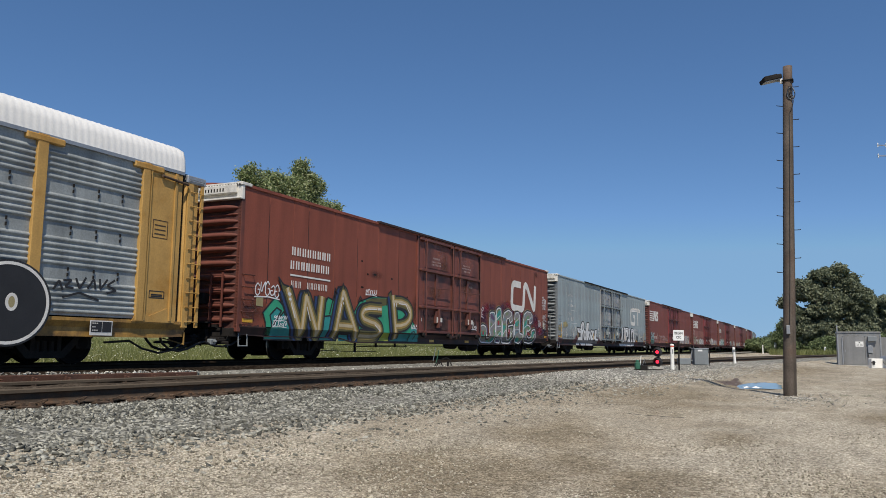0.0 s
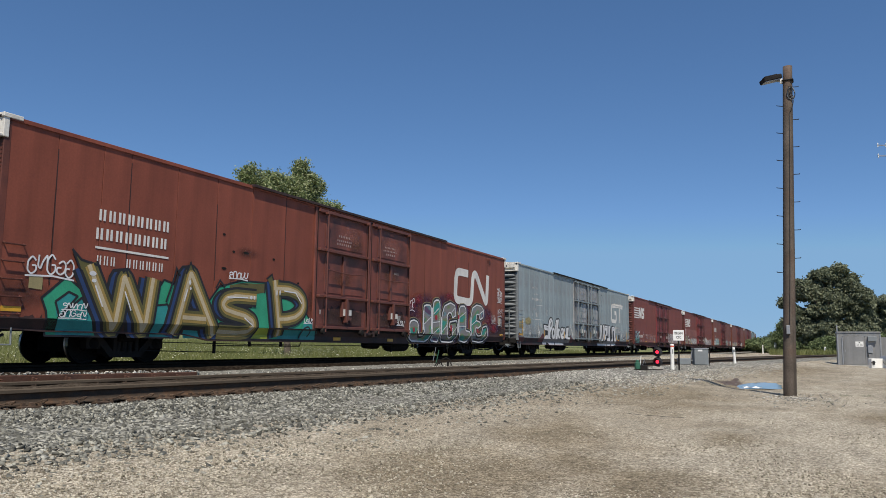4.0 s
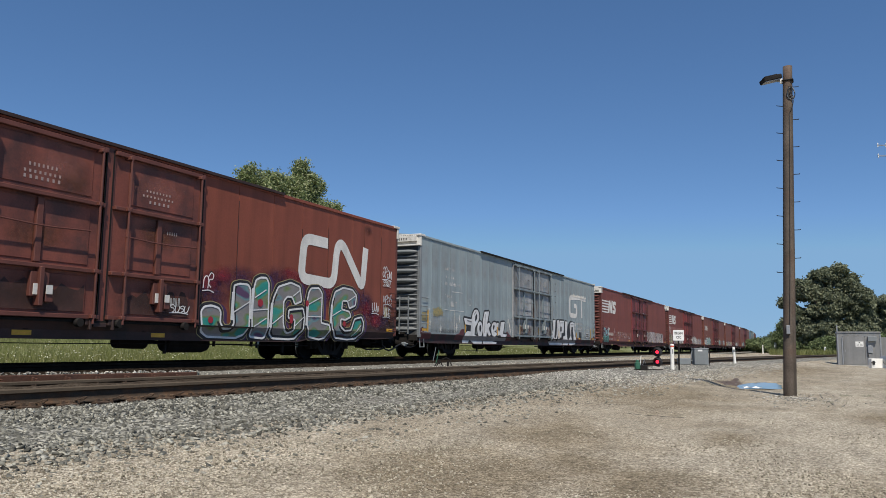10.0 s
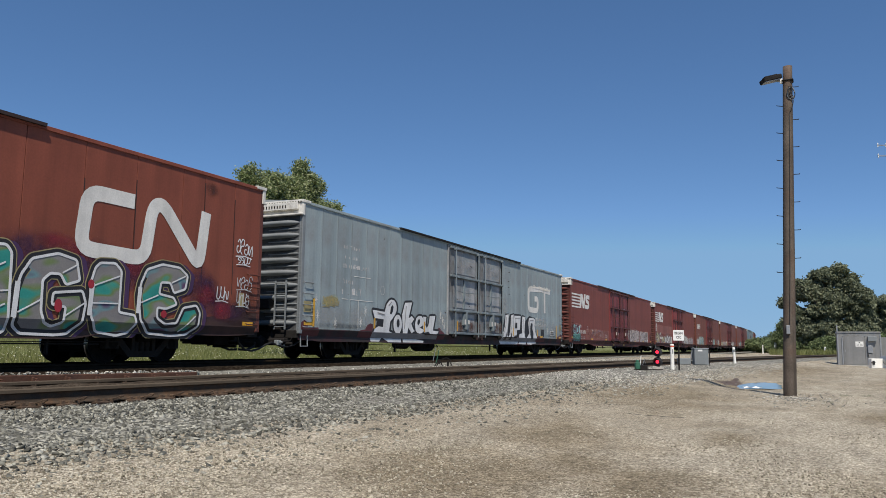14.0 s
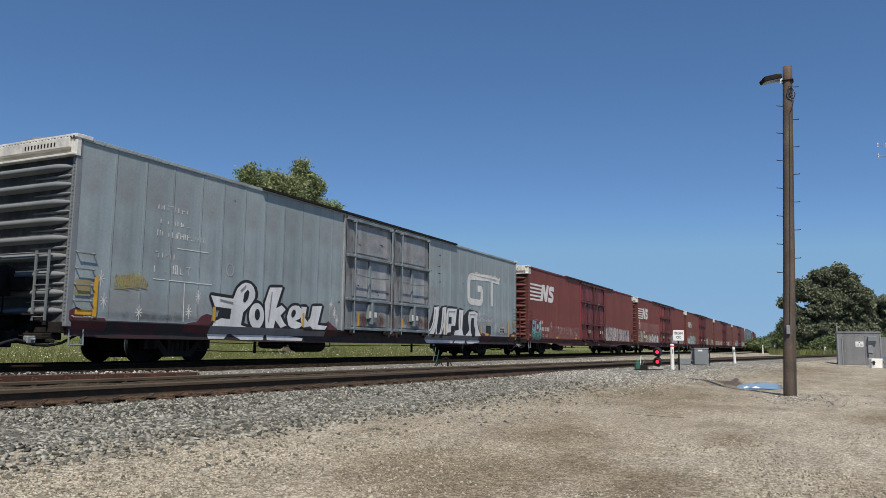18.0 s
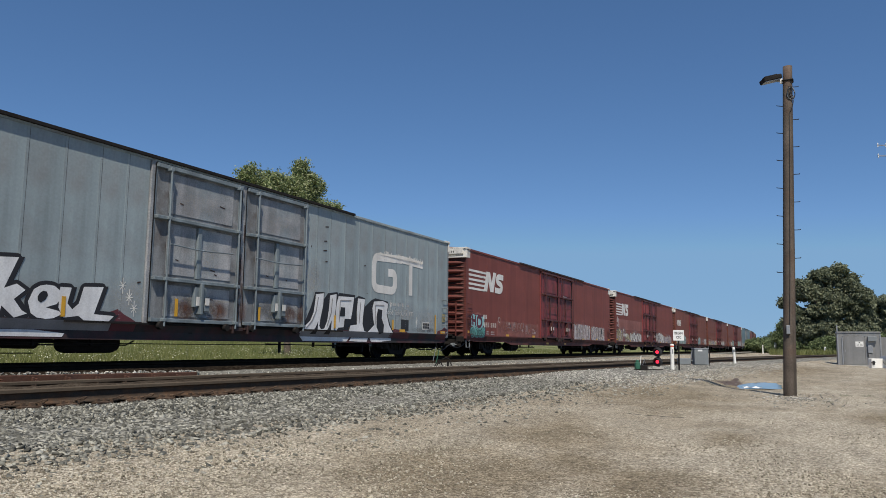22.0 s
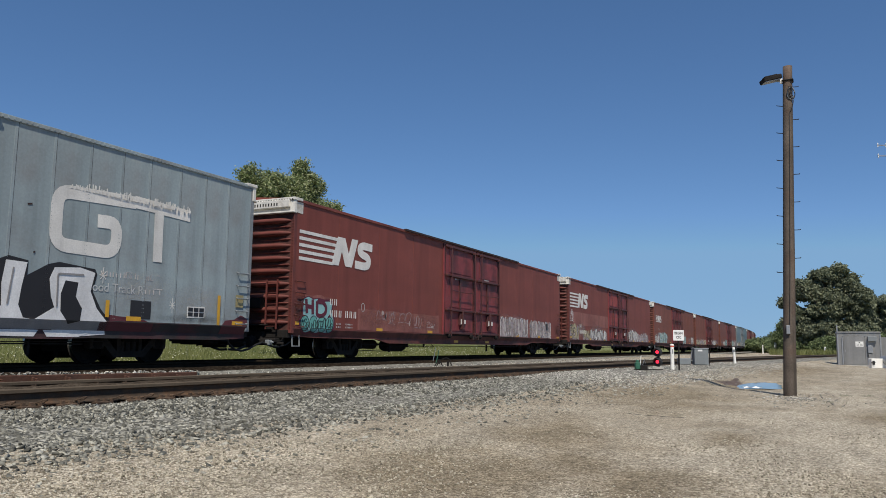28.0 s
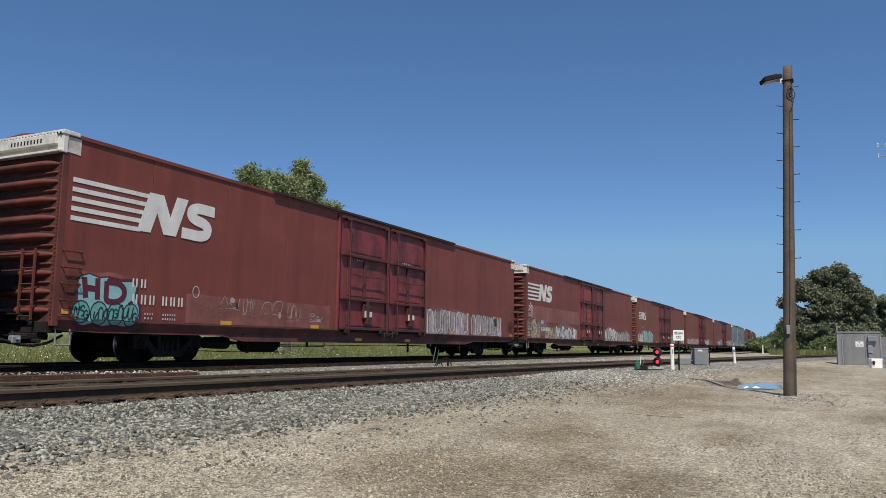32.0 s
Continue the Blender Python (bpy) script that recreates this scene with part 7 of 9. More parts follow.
def rack_panel():
    """A galvanised panel with pressed horizontal ribs in bands."""
    bm = bmesh.new()
    w, prof = 2.46, [(ZS + 0.06, 0.0)]
    for z0, z1, n in ((1.06, 1.78, 6), (2.04, 2.66, 5), (2.92, 3.55, 5), (3.81, 4.44, 5)):
        d = (z1 - z0) / n
        for i in range(n):
            prof += [(z0 + d * (i + f), -0.036 * e) for f, e in ((0.08, 0.0), (0.22, 0.55), (0.40, 1.0), (0.58, 1.0), (0.76, 0.55), (0.92, 0.0))]
    prof.append((4.62, 0.0))
    a = [bm.verts.new((0, y, zz)) for zz, y in prof]
    b = [bm.verts.new((w, y, zz)) for zz, y in prof]
    c, d = bm.verts.new((0, 0.05, prof[-1][0])), bm.verts.new((w, 0.05, prof[-1][0]))
    e, f = bm.verts.new((0, 0.05, prof[0][0])), bm.verts.new((w, 0.05, prof[0][0]))
    for j in range(len(prof) - 1):
        bm.faces.new((a[j], b[j], b[j + 1], a[j + 1]))
    bm.faces.new((a[-1], b[-1], d, c)), bm.faces.new((e, f, b[0], a[0])), bm.faces.new((c, d, f, e))
    bmesh.ops.recalc_face_normals(bm, faces=bm.faces[:])
    return mesh_of("side_panel", bm, M_RACKGREY)


for x in posts:
    p = part("side_panel", shared("rackpanel", rack_panel), None, rack)
    p.location = (RX(x) - 2.46, -HALF + 0.035, 0)
    p = part("panel_clip", shared("rackclips", lambda: mesh_of("panel_clip", boxes(*[(x0, x0 + 0.022, -0.035, 0.0, z, z + 0.07) for x0 in (0.66, 1.30, 1.94) for z in (1.84, 1.96, 2.71, 2.83, 3.61, 3.73)]), M_STEEL)), None, rack)
    p["kind"] = "stuff"
    p.location = (RX(x) - 2.46, -HALF + 0.03, 0)
part("end_panel", boxes((RX(25.30), RX(26.35), -HALF - 0.01, -HALF + 0.10, 1.0, 4.60)), M_RACK, rack, "plain yellow end panel")
for x in (25.30, 26.10):
    part("panel_edge", boxes((RX(x), RX(x + 0.06), -HALF - 0.05, -HALF - 0.01, 1.0, 4.60)), M_RACK, rack)
gus = bmesh.new()
slab(gus, [(RX(25.0), 0.96), (RX(26.3), 0.96), (RX(26.05), 1.30), (RX(25.5), 1.10), (RX(25.2), 1.25)], -HALF - 0.03, -HALF - 0.011)
part("gusset", gus, M_RACK, rack)
part("door_gap", boxes((RX(26.36), RX(26.62), -HALF + 0.10, HALF - 0.1, 0.9, 4.7)), M_STEEL, rack, "dark slot beside the end door")
part("end_door", boxes((RX(26.5), RX(27.0), -HALF + 0.04, HALF - 0.04, 0.95, 4.62), bevel=0.05), M_RACK, rack, "yellow end door")
lad = bmesh.new()
box(lad, RX(26.55), RX(26.72), -HALF - 0.03, -HALF + 0.02, 0.86, 4.45)
box(lad, RX(27.0), RX(27.08), -HALF - 0.03, -HALF + 0.02, 0.86, 4.45)
for i in range(10):
    tube(lad, (RX(26.6), -HALF - 0.05, 1.0 + 0.36 * i), (RX(27.06), -HALF - 0.05, 1.0 + 0.36 * i), 0.014, 0.014, 6)
part("ladder", lad, M_RACK, rack, "yellow end ladder")
part("ladder_top", boxes((RX(26.5), RX(27.15), -HALF - 0.03, -HALF + 0.6, 4.46, 4.66), (RX(26.55), RX(27.1), -HALF - 0.04, -HALF - 0.02, 4.50, 4.56), bevel=0.02), M_GALV, rack, "galvanised top step")
part("latch_bar", rod([(RX(25.65), -HALF - 0.06, 4.46), (RX(26.5), -HALF - 0.06, 4.40)], 0.035, 8), M_PLATE, rack)
rf = bmesh.new()
prev = None
NR = 620
for i in range(NR + 1):
    x = RX(-0.3) + (RX(26.45) - RX(-0.3)) * i / NR
    d = 0.0045 * math.sin(i * 2 * math.pi / 4)
    cur = [rf.verts.new((x, y * sgn, z)) for sgn, y, z in ((-1, 1.52 + d, 4.70), (-1, 1.49 + d, 5.02), (-1, 1.42 + d, 5.24), (-1, 1.20, 5.37 + d), (-1, 0.5, 5.48 + d), (1, 0.5, 5.48 + d), (1, 1.20, 5.37 + d), (1, 1.49, 5.02), (1, 1.52, 4.70))]
    if prev:
        for a in range(len(cur) - 1):
            rf.faces.new((prev[a], cur[a], cur[a + 1], prev[a + 1]))
    prev = cur
rf.faces.new(prev)
bmesh.ops.recalc_face_normals(rf, faces=rf.faces[:])
part("roof", rf, M_RACKROOF, rack, "white corrugated roof", True)
part("roof_edge", boxes((RX(-0.3), RX(26.4), -HALF - 0.03, -HALF + 0.04, 4.62, 4.70)), M_GALV, rack)
RY = lambda y: -HALF - y
bm = bmesh.new()
slab(bm, [(RX(x), z) for x, z in blob(22.0, 1.22, 0.92, 0.84, 40)], RY(0.058), RY(0.052))
part("round_emblem", bm, M_BLACK, rack, "big black disc sprayed on the panels")
bm = bmesh.new()
ring = blob(22.0, 1.22, 0.84, 0.77, 40)
ribbon(bm, [(RX(x), z) for x, z in ring[28:] + ring[:22]], 0.06, RY(0.063), RY(0.058))
ribbon(bm, [(RX(x), z) for x, z in (blob(22.06, 1.24, 0.10, 0.145, 16) + blob(22.06, 1.24, 0.10, 0.145, 16)[:1])], 0.06, RY(0.063), RY(0.058))
part("emblem_ring", bm, M_LETTER, rack, "white ring")
bm = bmesh.new()
slab(bm, [(RX(x), z) for x, z in blob(22.06, 1.24, 0.075, 0.115, 14)], RY(0.061), RY(0.058))
part("emblem_hub", bm, G["buff"], rack, "rusty yellow hub")
bm = bmesh.new()
for s in ([(22.98, 1.55), (23.1, 1.75), (23.2, 1.55)], [(23.2, 1.75), (23.4, 1.78), (23.25, 1.62), (23.45, 1.60)], [(23.5, 1.82), (23.6, 1.60), (23.75, 1.85)], [(23.8, 1.62), (23.95, 1.84), (24.0, 1.62)], [(24.1, 1.85), (24.12, 1.62), (24.3, 1.85)], [(24.5, 1.85), (24.3, 1.72), (24.55, 1.62), (24.3, 1.55)], [(23.2, 1.40), (23.6, 1.52), (24.1, 1.38)]):
    ribbon(bm, [(RX(x), z) for x, z in s], 0.045, RY(0.012), RY(0.004), 0.05)
part("tag", bm, M_BLACK, rack, "black sprayed tag")
part("data_plate", boxes((RX(23.92), RX(24.50), RY(0.016), RY(0.008), 0.63, 0.95)), M_LETTER, rack, "black data plate with white rim")
part("plate_field", boxes((RX(23.945), RX(24.22), RY(0.020), RY(0.0165), 0.70, 0.925), (RX(24.235), RX(24.475), RY(0.020), RY(0.0165), 0.70, 0.925)), M_BLACK, rack)
bm = bars([(RX(23.97), 0.88, 0.16, 0.02, 3), (RX(23.97), 0.80, 0.10, 0.02, 2), (RX(23.97), 0.73, 0.16, 0.02, 3)], RY(0.021), 0.003)
part("plate_mark", bm, M_LETTER, rack)
for z, h in ((2.95, 0.42), (1.52, 0.16)):
    bm = boxes((RX(25.48), RX(25.95), RY(0.014), RY(0.010), z, z + 0.02), (RX(25.48), RX(25.95), RY(0.014), RY(0.010), z + h, z + h + 0.02), (RX(25.48), RX(25.50), RY(0.014), RY(0.010), z, z + h), (RX(25.93), RX(25.95), RY(0.014), RY(0.010), z, z + h))
    for i in range(3 if h > 0.3 else 2):
        box(bm, RX(25.54), RX(25.88), RY(0.014), RY(0.010), z + h * (0.2 + 0.25 * i), z + h * (0.2 + 0.25 * i) + 0.03)
    if h < 0.3:
        part("notice_plate", boxes((RX(25.47), RX(25.96), RY(0.0098), RY(0.0085 - 0.004), z - 0.01, z + h + 0.03)), M_YELLOW, rack, "bright yellow notice plate")
    part("notice", bm, M_RUST if h > 0.3 else M_BLACK, rack, "boxed stencil notice")["kind"] = "stuff"
part("coupler", shared("coupler", coupler_mesh), None, rack, "rusty knuckle coupler").matrix_basis = Matrix.Translation((RL / 2 - 0.3, 0, 0)) @ Matrix.Rotation(math.pi, 4, "Z")
part("air_hose", shared("airhose", None), None, rack).matrix_basis = Matrix.Translation((RL / 2 - 0.3, 0, 0)) @ Matrix.Rotation(math.pi, 4, "Z")
part("hose_loop", rod([(RX(24.6), -1.2, 0.48), (RX(25.3), -1.2, 0.52), (RX(25.7), -1.2, 0.34), (RX(26.2), -1.2, 0.24), (RX(26.6), -1.2, 0.30), (RX(27.0), -1.1, 0.46), (RX(27.9), -0.6, 0.50)], 0.026, 8), M_RUBBER, rack)
part("cut_lever", rod([(RX(26.7), -1.5, 0.75), (RX(26.75), -1.45, 0.45), (RX(26.9), -0.6, 0.6)], 0.018, 6), M_RACK, rack)
for x in (RX(3.3), RX(23.25)):
    add_truck(rack, x, True)


# ---- along the tracks ----
tie_me = mesh_of("tie", boxes((-0.115, 0.115, -1.30, 1.30, -0.18, 0.0), bevel=0.012), M_TIE)
plate_bm = boxes((-0.10, 0.10, -0.19, 0.19, 0.0, 0.018), (-0.07, -0.03, -0.135, -0.095, 0.018, 0.055), (0.03, 0.07, -0.135, -0.095, 0.018, 0.055), (-0.07, -0.03, 0.095, 0.135, 0.018, 0.055), (0.15, 0.18, -0.10, 0.10, -0.01, 0.045))
plate_me = mesh_of("tie_plate", plate_bm, M_PLATE)
rnd = random.Random(5)
for i in range(158):
    s = -3.0 + 0.465 * i
    turn = math.atan(near_y(s + 0.5) - near_y(s - 0.5))
    t = new("tie", tie_me)
    t.parent = siding
    t.matrix_basis = Matrix.Translation((s, near_y(s) + rnd.uniform(-0.05, 0.05), RAIL_N - 0.204 + rnd.uniform(-0.01, 0.0))) @ Matrix.Rotation(turn + rnd.uniform(-0.02, 0.02), 4, "Z")
    for off in (-GAUGE / 2, GAUGE / 2):
        if off > 0 and i > 60:
            continue
        p = new("tie_plate", plate_me)
        p.parent = siding
        p.matrix_basis = Matrix.Translation((s + rnd.uniform(-0.02, 0.02), near_y(s) + off, RAIL_N - 0.204)) @ Matrix.Rotation(turn, 4, "Z")
bm = bmesh.new()
for i in range(90):
    s = -8.0 + 0.55 * i
    box(bm, s, s + 0.23, main_y(s) - 1.3, main_y(s) + 1.3, RAIL_M - 0.37, RAIL_M - 0.19)
part("far_ties", bm, M_TIE, mainline)["kind"] = "stuff"
clip_me = mesh_of("rail_clip", boxes((-0.05, 0.05, -0.055, -0.008, -0.10, -0.075), (-0.02, 0.02, -0.05, -0.008, -0.15, -0.055), (0.03, 0.045, -0.045, -0.008, -0.13, -0.04)), M_PLATE)
for i in range(64):
    s = -2.8 + 0.465 * i
    c = new("rail_clip", clip_me)
    c.parent = siding
    c.location = (s, near_y(s) + GAUGE / 2, RAIL_N)

loop = rod([(-0.06, -0.075, -0.165), (-0.06, -0.15, -0.15), (-0.03, -0.19, -0.125), (0.02, -0.19, -0.12), (0.05, -0.15, -0.13), (0.05, -0.09, -0.155), (0.0, -0.07, -0.15)], 0.007, 5)
loop_me = mesh_of("rail_loop", loop, M_PLATE)
for i in range(76):
    s = -2.8 + 0.465 * i
    c = new("rail_loop", loop_me)
    c.parent = siding
    c.matrix_basis = Matrix.Translation((s + rnd.uniform(-0.04, 0.04), near_y(s) - GAUGE / 2 + rnd.uniform(-0.03, 0.02), RAIL_N + rnd.uniform(-0.012, 0.006))) @ Matrix.Rotation(math.atan(near_y(s + 0.5) - near_y(s - 0.5)) + rnd.uniform(-0.12, 0.12), 4, "Z") @ Matrix.Diagonal((rnd.uniform(0.8, 1.3), rnd.uniform(0.8, 1.2), 1, 1))


spare = thing("spare_rail", (0, 0, 0), "rusty flat steel bar with braces lying on the ballast shoulder", "steel bar")
bar, prev = bmesh.new(), None
for i in range(28):
    s = -3.0 + 13.4 * i / 27
    y, z = near_y(s) + 1.75 - 0.022 * (s + 3), 1.095 - 0.0088 * (s + 3)
    cur = [bar.verts.new((s, y + o, z + h)) for o, h in ((-0.05, -0.16), (-0.05, -0.012), (-0.038, 0.0), (0.03, 0.0), (0.03, -0.16))]
    if prev:
        for a in range(5):
            bar.faces.new((prev[a], cur[a], cur[(a + 1) % 5], prev[(a + 1) % 5]))
    else:
        bar.faces.new(cur[::-1])
    prev = cur
bar.faces.new(prev)
bmesh.ops.recalc_face_normals(bar, faces=bar.faces[:])
M_BAR = mat("red_brown_rusty_steel", (0.090, 0.044, 0.030), rough=0.9, vary=0.3, scale=3, fine=40, bump=0.2, second=(0.065, 0.036, 0.028), amount=0.45, spec=0.2)
part("bar", bar, M_BAR, spare)
brace_me = mesh_of("brace", boxes((-0.05, -0.02, -0.085, -0.048, -0.15, -0.03), (-0.02, 0.05, -0.10, -0.048, -0.10, -0.07), (0.0, 0.03, -0.095, -0.048, -0.07, -0.045), bevel=0.005), M_BAR)
for i in range(26):
    s = -2.5 + 0.5 * i
    b = part("brace", brace_me, None, spare)
    b.location = (s, near_y(s) + 1.75 - 0.022 * (s + 3), 1.095 - 0.0088 * (s + 3))


def stones(name, pts, sizes, material, label, category, seed, flat=0.55):
    """Loose angular stones, joined: each a bent eight-cornered lump, half sunk in what it lies on."""
    rng = np.random.default_rng(seed)
    n = len(pts)
    cube = np.array([[-1, -1, -1], [1, -1, -1], [1, 1, -1], [-1, 1, -1], [-1, -1, 1], [1, -1, 1], [1, 1, 1], [-1, 1, 1]], float)
    v = cube[None] * rng.uniform(0.38, 1.0, (n, 8, 1)) + rng.normal(0, 0.27, (n, 8, 3))
    v *= rng.uniform(0.65, 1.35, (n, 1, 3)) * np.array([1.1, 0.85, flat])
    turn = rng.uniform(0, 6.28, n)
    q = np.column_stack([np.cos(turn / 2), rng.normal(0, 0.19, n), rng.normal(0, 0.19, n), np.sin(turn / 2)])
    q /= np.linalg.norm(q, axis=1)[:, None]
    w, x, y, z = q.T
    R = np.stack([np.stack([1 - 2 * (y * y + z * z), 2 * (x * y - z * w), 2 * (x * z + y * w)], -1), np.stack([2 * (x * y + z * w), 1 - 2 * (x * x + z * z), 2 * (y * z - x * w)], -1), np.stack([2 * (x * z - y * w), 2 * (y * z + x * w), 1 - 2 * (x * x + y * y)], -1)], 1)
    v = np.einsum("nij,nkj->nki", R, v) * sizes[:, None, None] * 0.5 + pts[:, None, :]
    quads = np.array([[3, 2, 1, 0], [4, 5, 6, 7], [0, 1, 5, 4], [1, 2, 6, 5], [2, 3, 7, 6], [3, 0, 4, 7]])
    f = (quads[None] + 8 * np.arange(n)[:, None, None]).reshape(-1, 4)
    me = bpy.data.meshes.new(name)
    me.vertices.add(n * 8)
    me.vertices.foreach_set("co", v.ravel())
    me.loops.add(f.size)
    me.loops.foreach_set("vertex_index", f.ravel())
    me.polygons.add(len(f))
    me.polygons.foreach_set("loop_start", np.arange(0, f.size, 4))
    me.update(calc_edges=True)
    me.validate()
    me.materials.append(material)
    return tagged(new(name, me), label, category, kind="stuff")


def island_material(name, dark, mid, light, rough=0.9):
    """Each separate piece takes its own tone."""
    m = bpy.data.materials.new(name)
    m.use_nodes = True
    n, l = m.node_tree.nodes, m.node_tree.links
    b = n["Principled BSDF"]
    g = n.new("ShaderNodeNewGeometry")
    r = n.new("ShaderNodeValToRGB")
    e = r.color_ramp.elements
    e[0].color, e[1].color = (*dark, 1), (*light, 1)
    k = e.new(0.55)
    k.color = (*mid, 1)
    l.new(g.outputs["Random Per Island"], r.inputs[0])
    tc = n.new("ShaderNodeTexCoord")
    ns = n.new("ShaderNodeTexNoise")
    ns.inputs["Scale"].default_value = 45
    l.new(tc.outputs["Object"], ns.inputs["Vector"])
    mr = n.new("ShaderNodeMapRange")
    mr.inputs[1].default_value, mr.inputs[2].default_value, mr.inputs[3].default_value, mr.inputs[4].default_value = 0.3, 0.7, 0.8, 1.2
    l.new(ns.outputs[0], mr.inputs[0])
    sc = n.new("ShaderNodeVectorMath")
    sc.operation = "SCALE"
    l.new(r.outputs[0], sc.inputs[0]), l.new(mr.outputs[0], sc.inputs["Scale"])
    l.new(sc.outputs[0], b.inputs["Base Color"])
    b.inputs["Roughness"].default_value = rough
    b.inputs["Specular IOR Level"].default_value = 0.25
    return m


M_STONE = island_material("ballast_stones", (0.062, 0.061, 0.052), (0.196, 0.193, 0.165), (0.455, 0.445, 0.382))
M_PALE = island_material("pale_limestone_ballast", (0.150, 0.140, 0.120), (0.330, 0.318, 0.282), (0.66, 0.64, 0.575))
M_PEBBLE = island_material("limestone_chips", (0.130, 0.112, 0.081), (0.350, 0.312, 0.236), (0.60, 0.55, 0.445))
hs_off = [-3.25, -2.8, -2.4, -2.05, -1.75, -1.5, -1.3, -1.1, -0.9]
hs_val = [-0.5, -0.40, -0.34, -0.28, -0.235, -0.215, -0.208, -0.222, -0.225]
rng = np.random.default_rng(11)
pts, pale = [], []
for lo, hi, count in ((1.5, 10, 27000), (10, 22, 19000), (22, 45, 8000)):
    for s, u in zip(rng.uniform(lo, hi, count), rng.random(count)):
        o = -3.5 + 2.50 * u ** 0.75 - (0.5 * rng.random() ** 2 if u < 0.06 else 0.0)
        y = near_y(s) + o
        z = max(yard_z(s, y) + 0.0, RAIL_N + float(np.interp(o, hs_off, hs_val)))
        (pale if s > 17 and rng.random() < smooth(14, 20, s) * 0.92 else pts).append((s, y, z + rng.uniform(-0.01, 0.012)))
for s, o in zip(rng.uniform(1.5, 36, 8000), rng.uniform(1.9, 2.7, 8000)):
    pts.append((s, near_y(s) + o, RAIL_N + float(np.interp(o, (0.9, 1.2, 1.5, 1.8, 2.1, 2.6, 3.4), (-0.18, -0.14, -0.08, -0.05, -0.08, -0.2, -0.25))) + rng.uniform(-0.02, 0.02)))
for s, u in zip(1.5 + 34 * rng.random(5200) ** 1.3, rng.random(5200)):
    y = near_y(s) - 3.35 - 1.5 * u ** 2.2 + 0.35 * noise.noise(Vector((s * 0.7, 3, 1)))
    pts.append((s, y, yard_z(s, y) - 0.006))
stones("ballast_stones", np.array(pts), rng.uniform(0.020, 0.060, len(pts)), M_STONE, "loose grey and white crushed ballast stones beside the rails", "ballast", 3)
for s, o in zip(rng.uniform(17, 42, 3600), rng.uniform(-4.2, -2.6, 3600)):
    y = near_y(s) + o
    pale.append((s, y, yard_z(s, y)))
for s, u in zip(10 + 38 * rng.random(7000) ** 0.85, rng.random(7000)):
    y = near_y(s) + 1.5 + u * (MAIN - 2.75 - near_y(s) - 1.5)
    o, d = y - near_y(s), y - MAIN
    z = max(RAIL_N + float(np.interp(o, (1.2, 1.5, 1.8, 2.1, 2.6, 3.8), (-0.16, -0.09, -0.045, -0.08, -0.20, -0.28))) if o < 3.8 else 0.0, RAIL_M + float(np.interp(d, (-3.9, -2.5, -2.2, -1.9), (-0.27, -0.17, -0.11, -0.09))) if d > -3.9 else 0.0, yard_z(s, y))
    pale.append((s, y, z + rng.uniform(-0.008, 0.012)))
for s, o in zip(rng.uniform(-1, 10.6, 4200), 1.80 + 0.42 * rng.random(4200) ** 1.4):
    top = 1.095 - 0.0088 * (s + 3)
    pale.append((s, near_y(s) + o - 0.022 * (s + 3), top - 0.01 - (0.10 * rng.random() if o < 2.0 else 0.05 + 0.10 * rng.random()) + 0.035 * (o < 1.95)))
stones("pale_ballast", np.array(pale), rng.uniform(0.022, 0.056, len(pale)), M_PALE, "pale limestone ballast spread round the signal gear", "ballast", 5)
M_RUBBLE = island_material("rusty_rubble", (0.030, 0.023, 0.018), (0.070, 0.052, 0.038), (0.155, 0.125, 0.098))
pts = []
for s, o in zip(1.5 + 24 * rng.random(5200) ** 1.3, rng.uniform(-1.06, -0.80, 5200)):
    if noise.noise(Vector((s * 2.6, o * 4, 7))) > -0.12:
        pts.append((s, near_y(s) + o, RAIL_N - 0.215 + rng.uniform(-0.01, 0.012)))
stones("track_rubble", np.array(pts), rng.uniform(0.012, 0.045, len(pts)), M_RUBBLE, "rusty crumbs of plate and timber along the rail foot", "rubble", 8)
pts = []
for r, a in zip(3.5 / (1 - rng.random(98000) * 0.82), rng.uniform(-0.56, 0.56, 98000)):
    s, y = r * math.cos(YAW + a), r * math.sin(YAW + a)
    if y < near_y(s) - 2.5 and noise.noise(Vector((s * 0.5, y * 0.8, 2))) > -0.40 + 0.5 * rng.random() + (0.55 * rng.random() if a < 0.05 else 0.0) + 0.02 * r:
        pts.append((s, y, yard_z(s, y) + 0.002))
stones("gravel_chips", np.array(pts), rng.uniform(0.006, 0.020, len(pts)), M_PEBBLE, "loose pale limestone chips strewn over the yard", "gravel", 4, 0.85)
pts = []
for r, a in zip(np.abs(rng.normal(0, 0.75, 420)), rng.uniform(0, 6.28, 420)):
    s, y = 18.3 + 1.5 * r * math.cos(a), 0.40 + 0.8 * r * math.sin(a)
    pts.append((s, y, yard_z(s, y) + 0.01))
stones("rock_heap", np.array(pts), rng.uniform(0.015, 0.045, len(pts)), M_PALE, "broken rocks heaped round the foot of the pole", "rocks", 6)

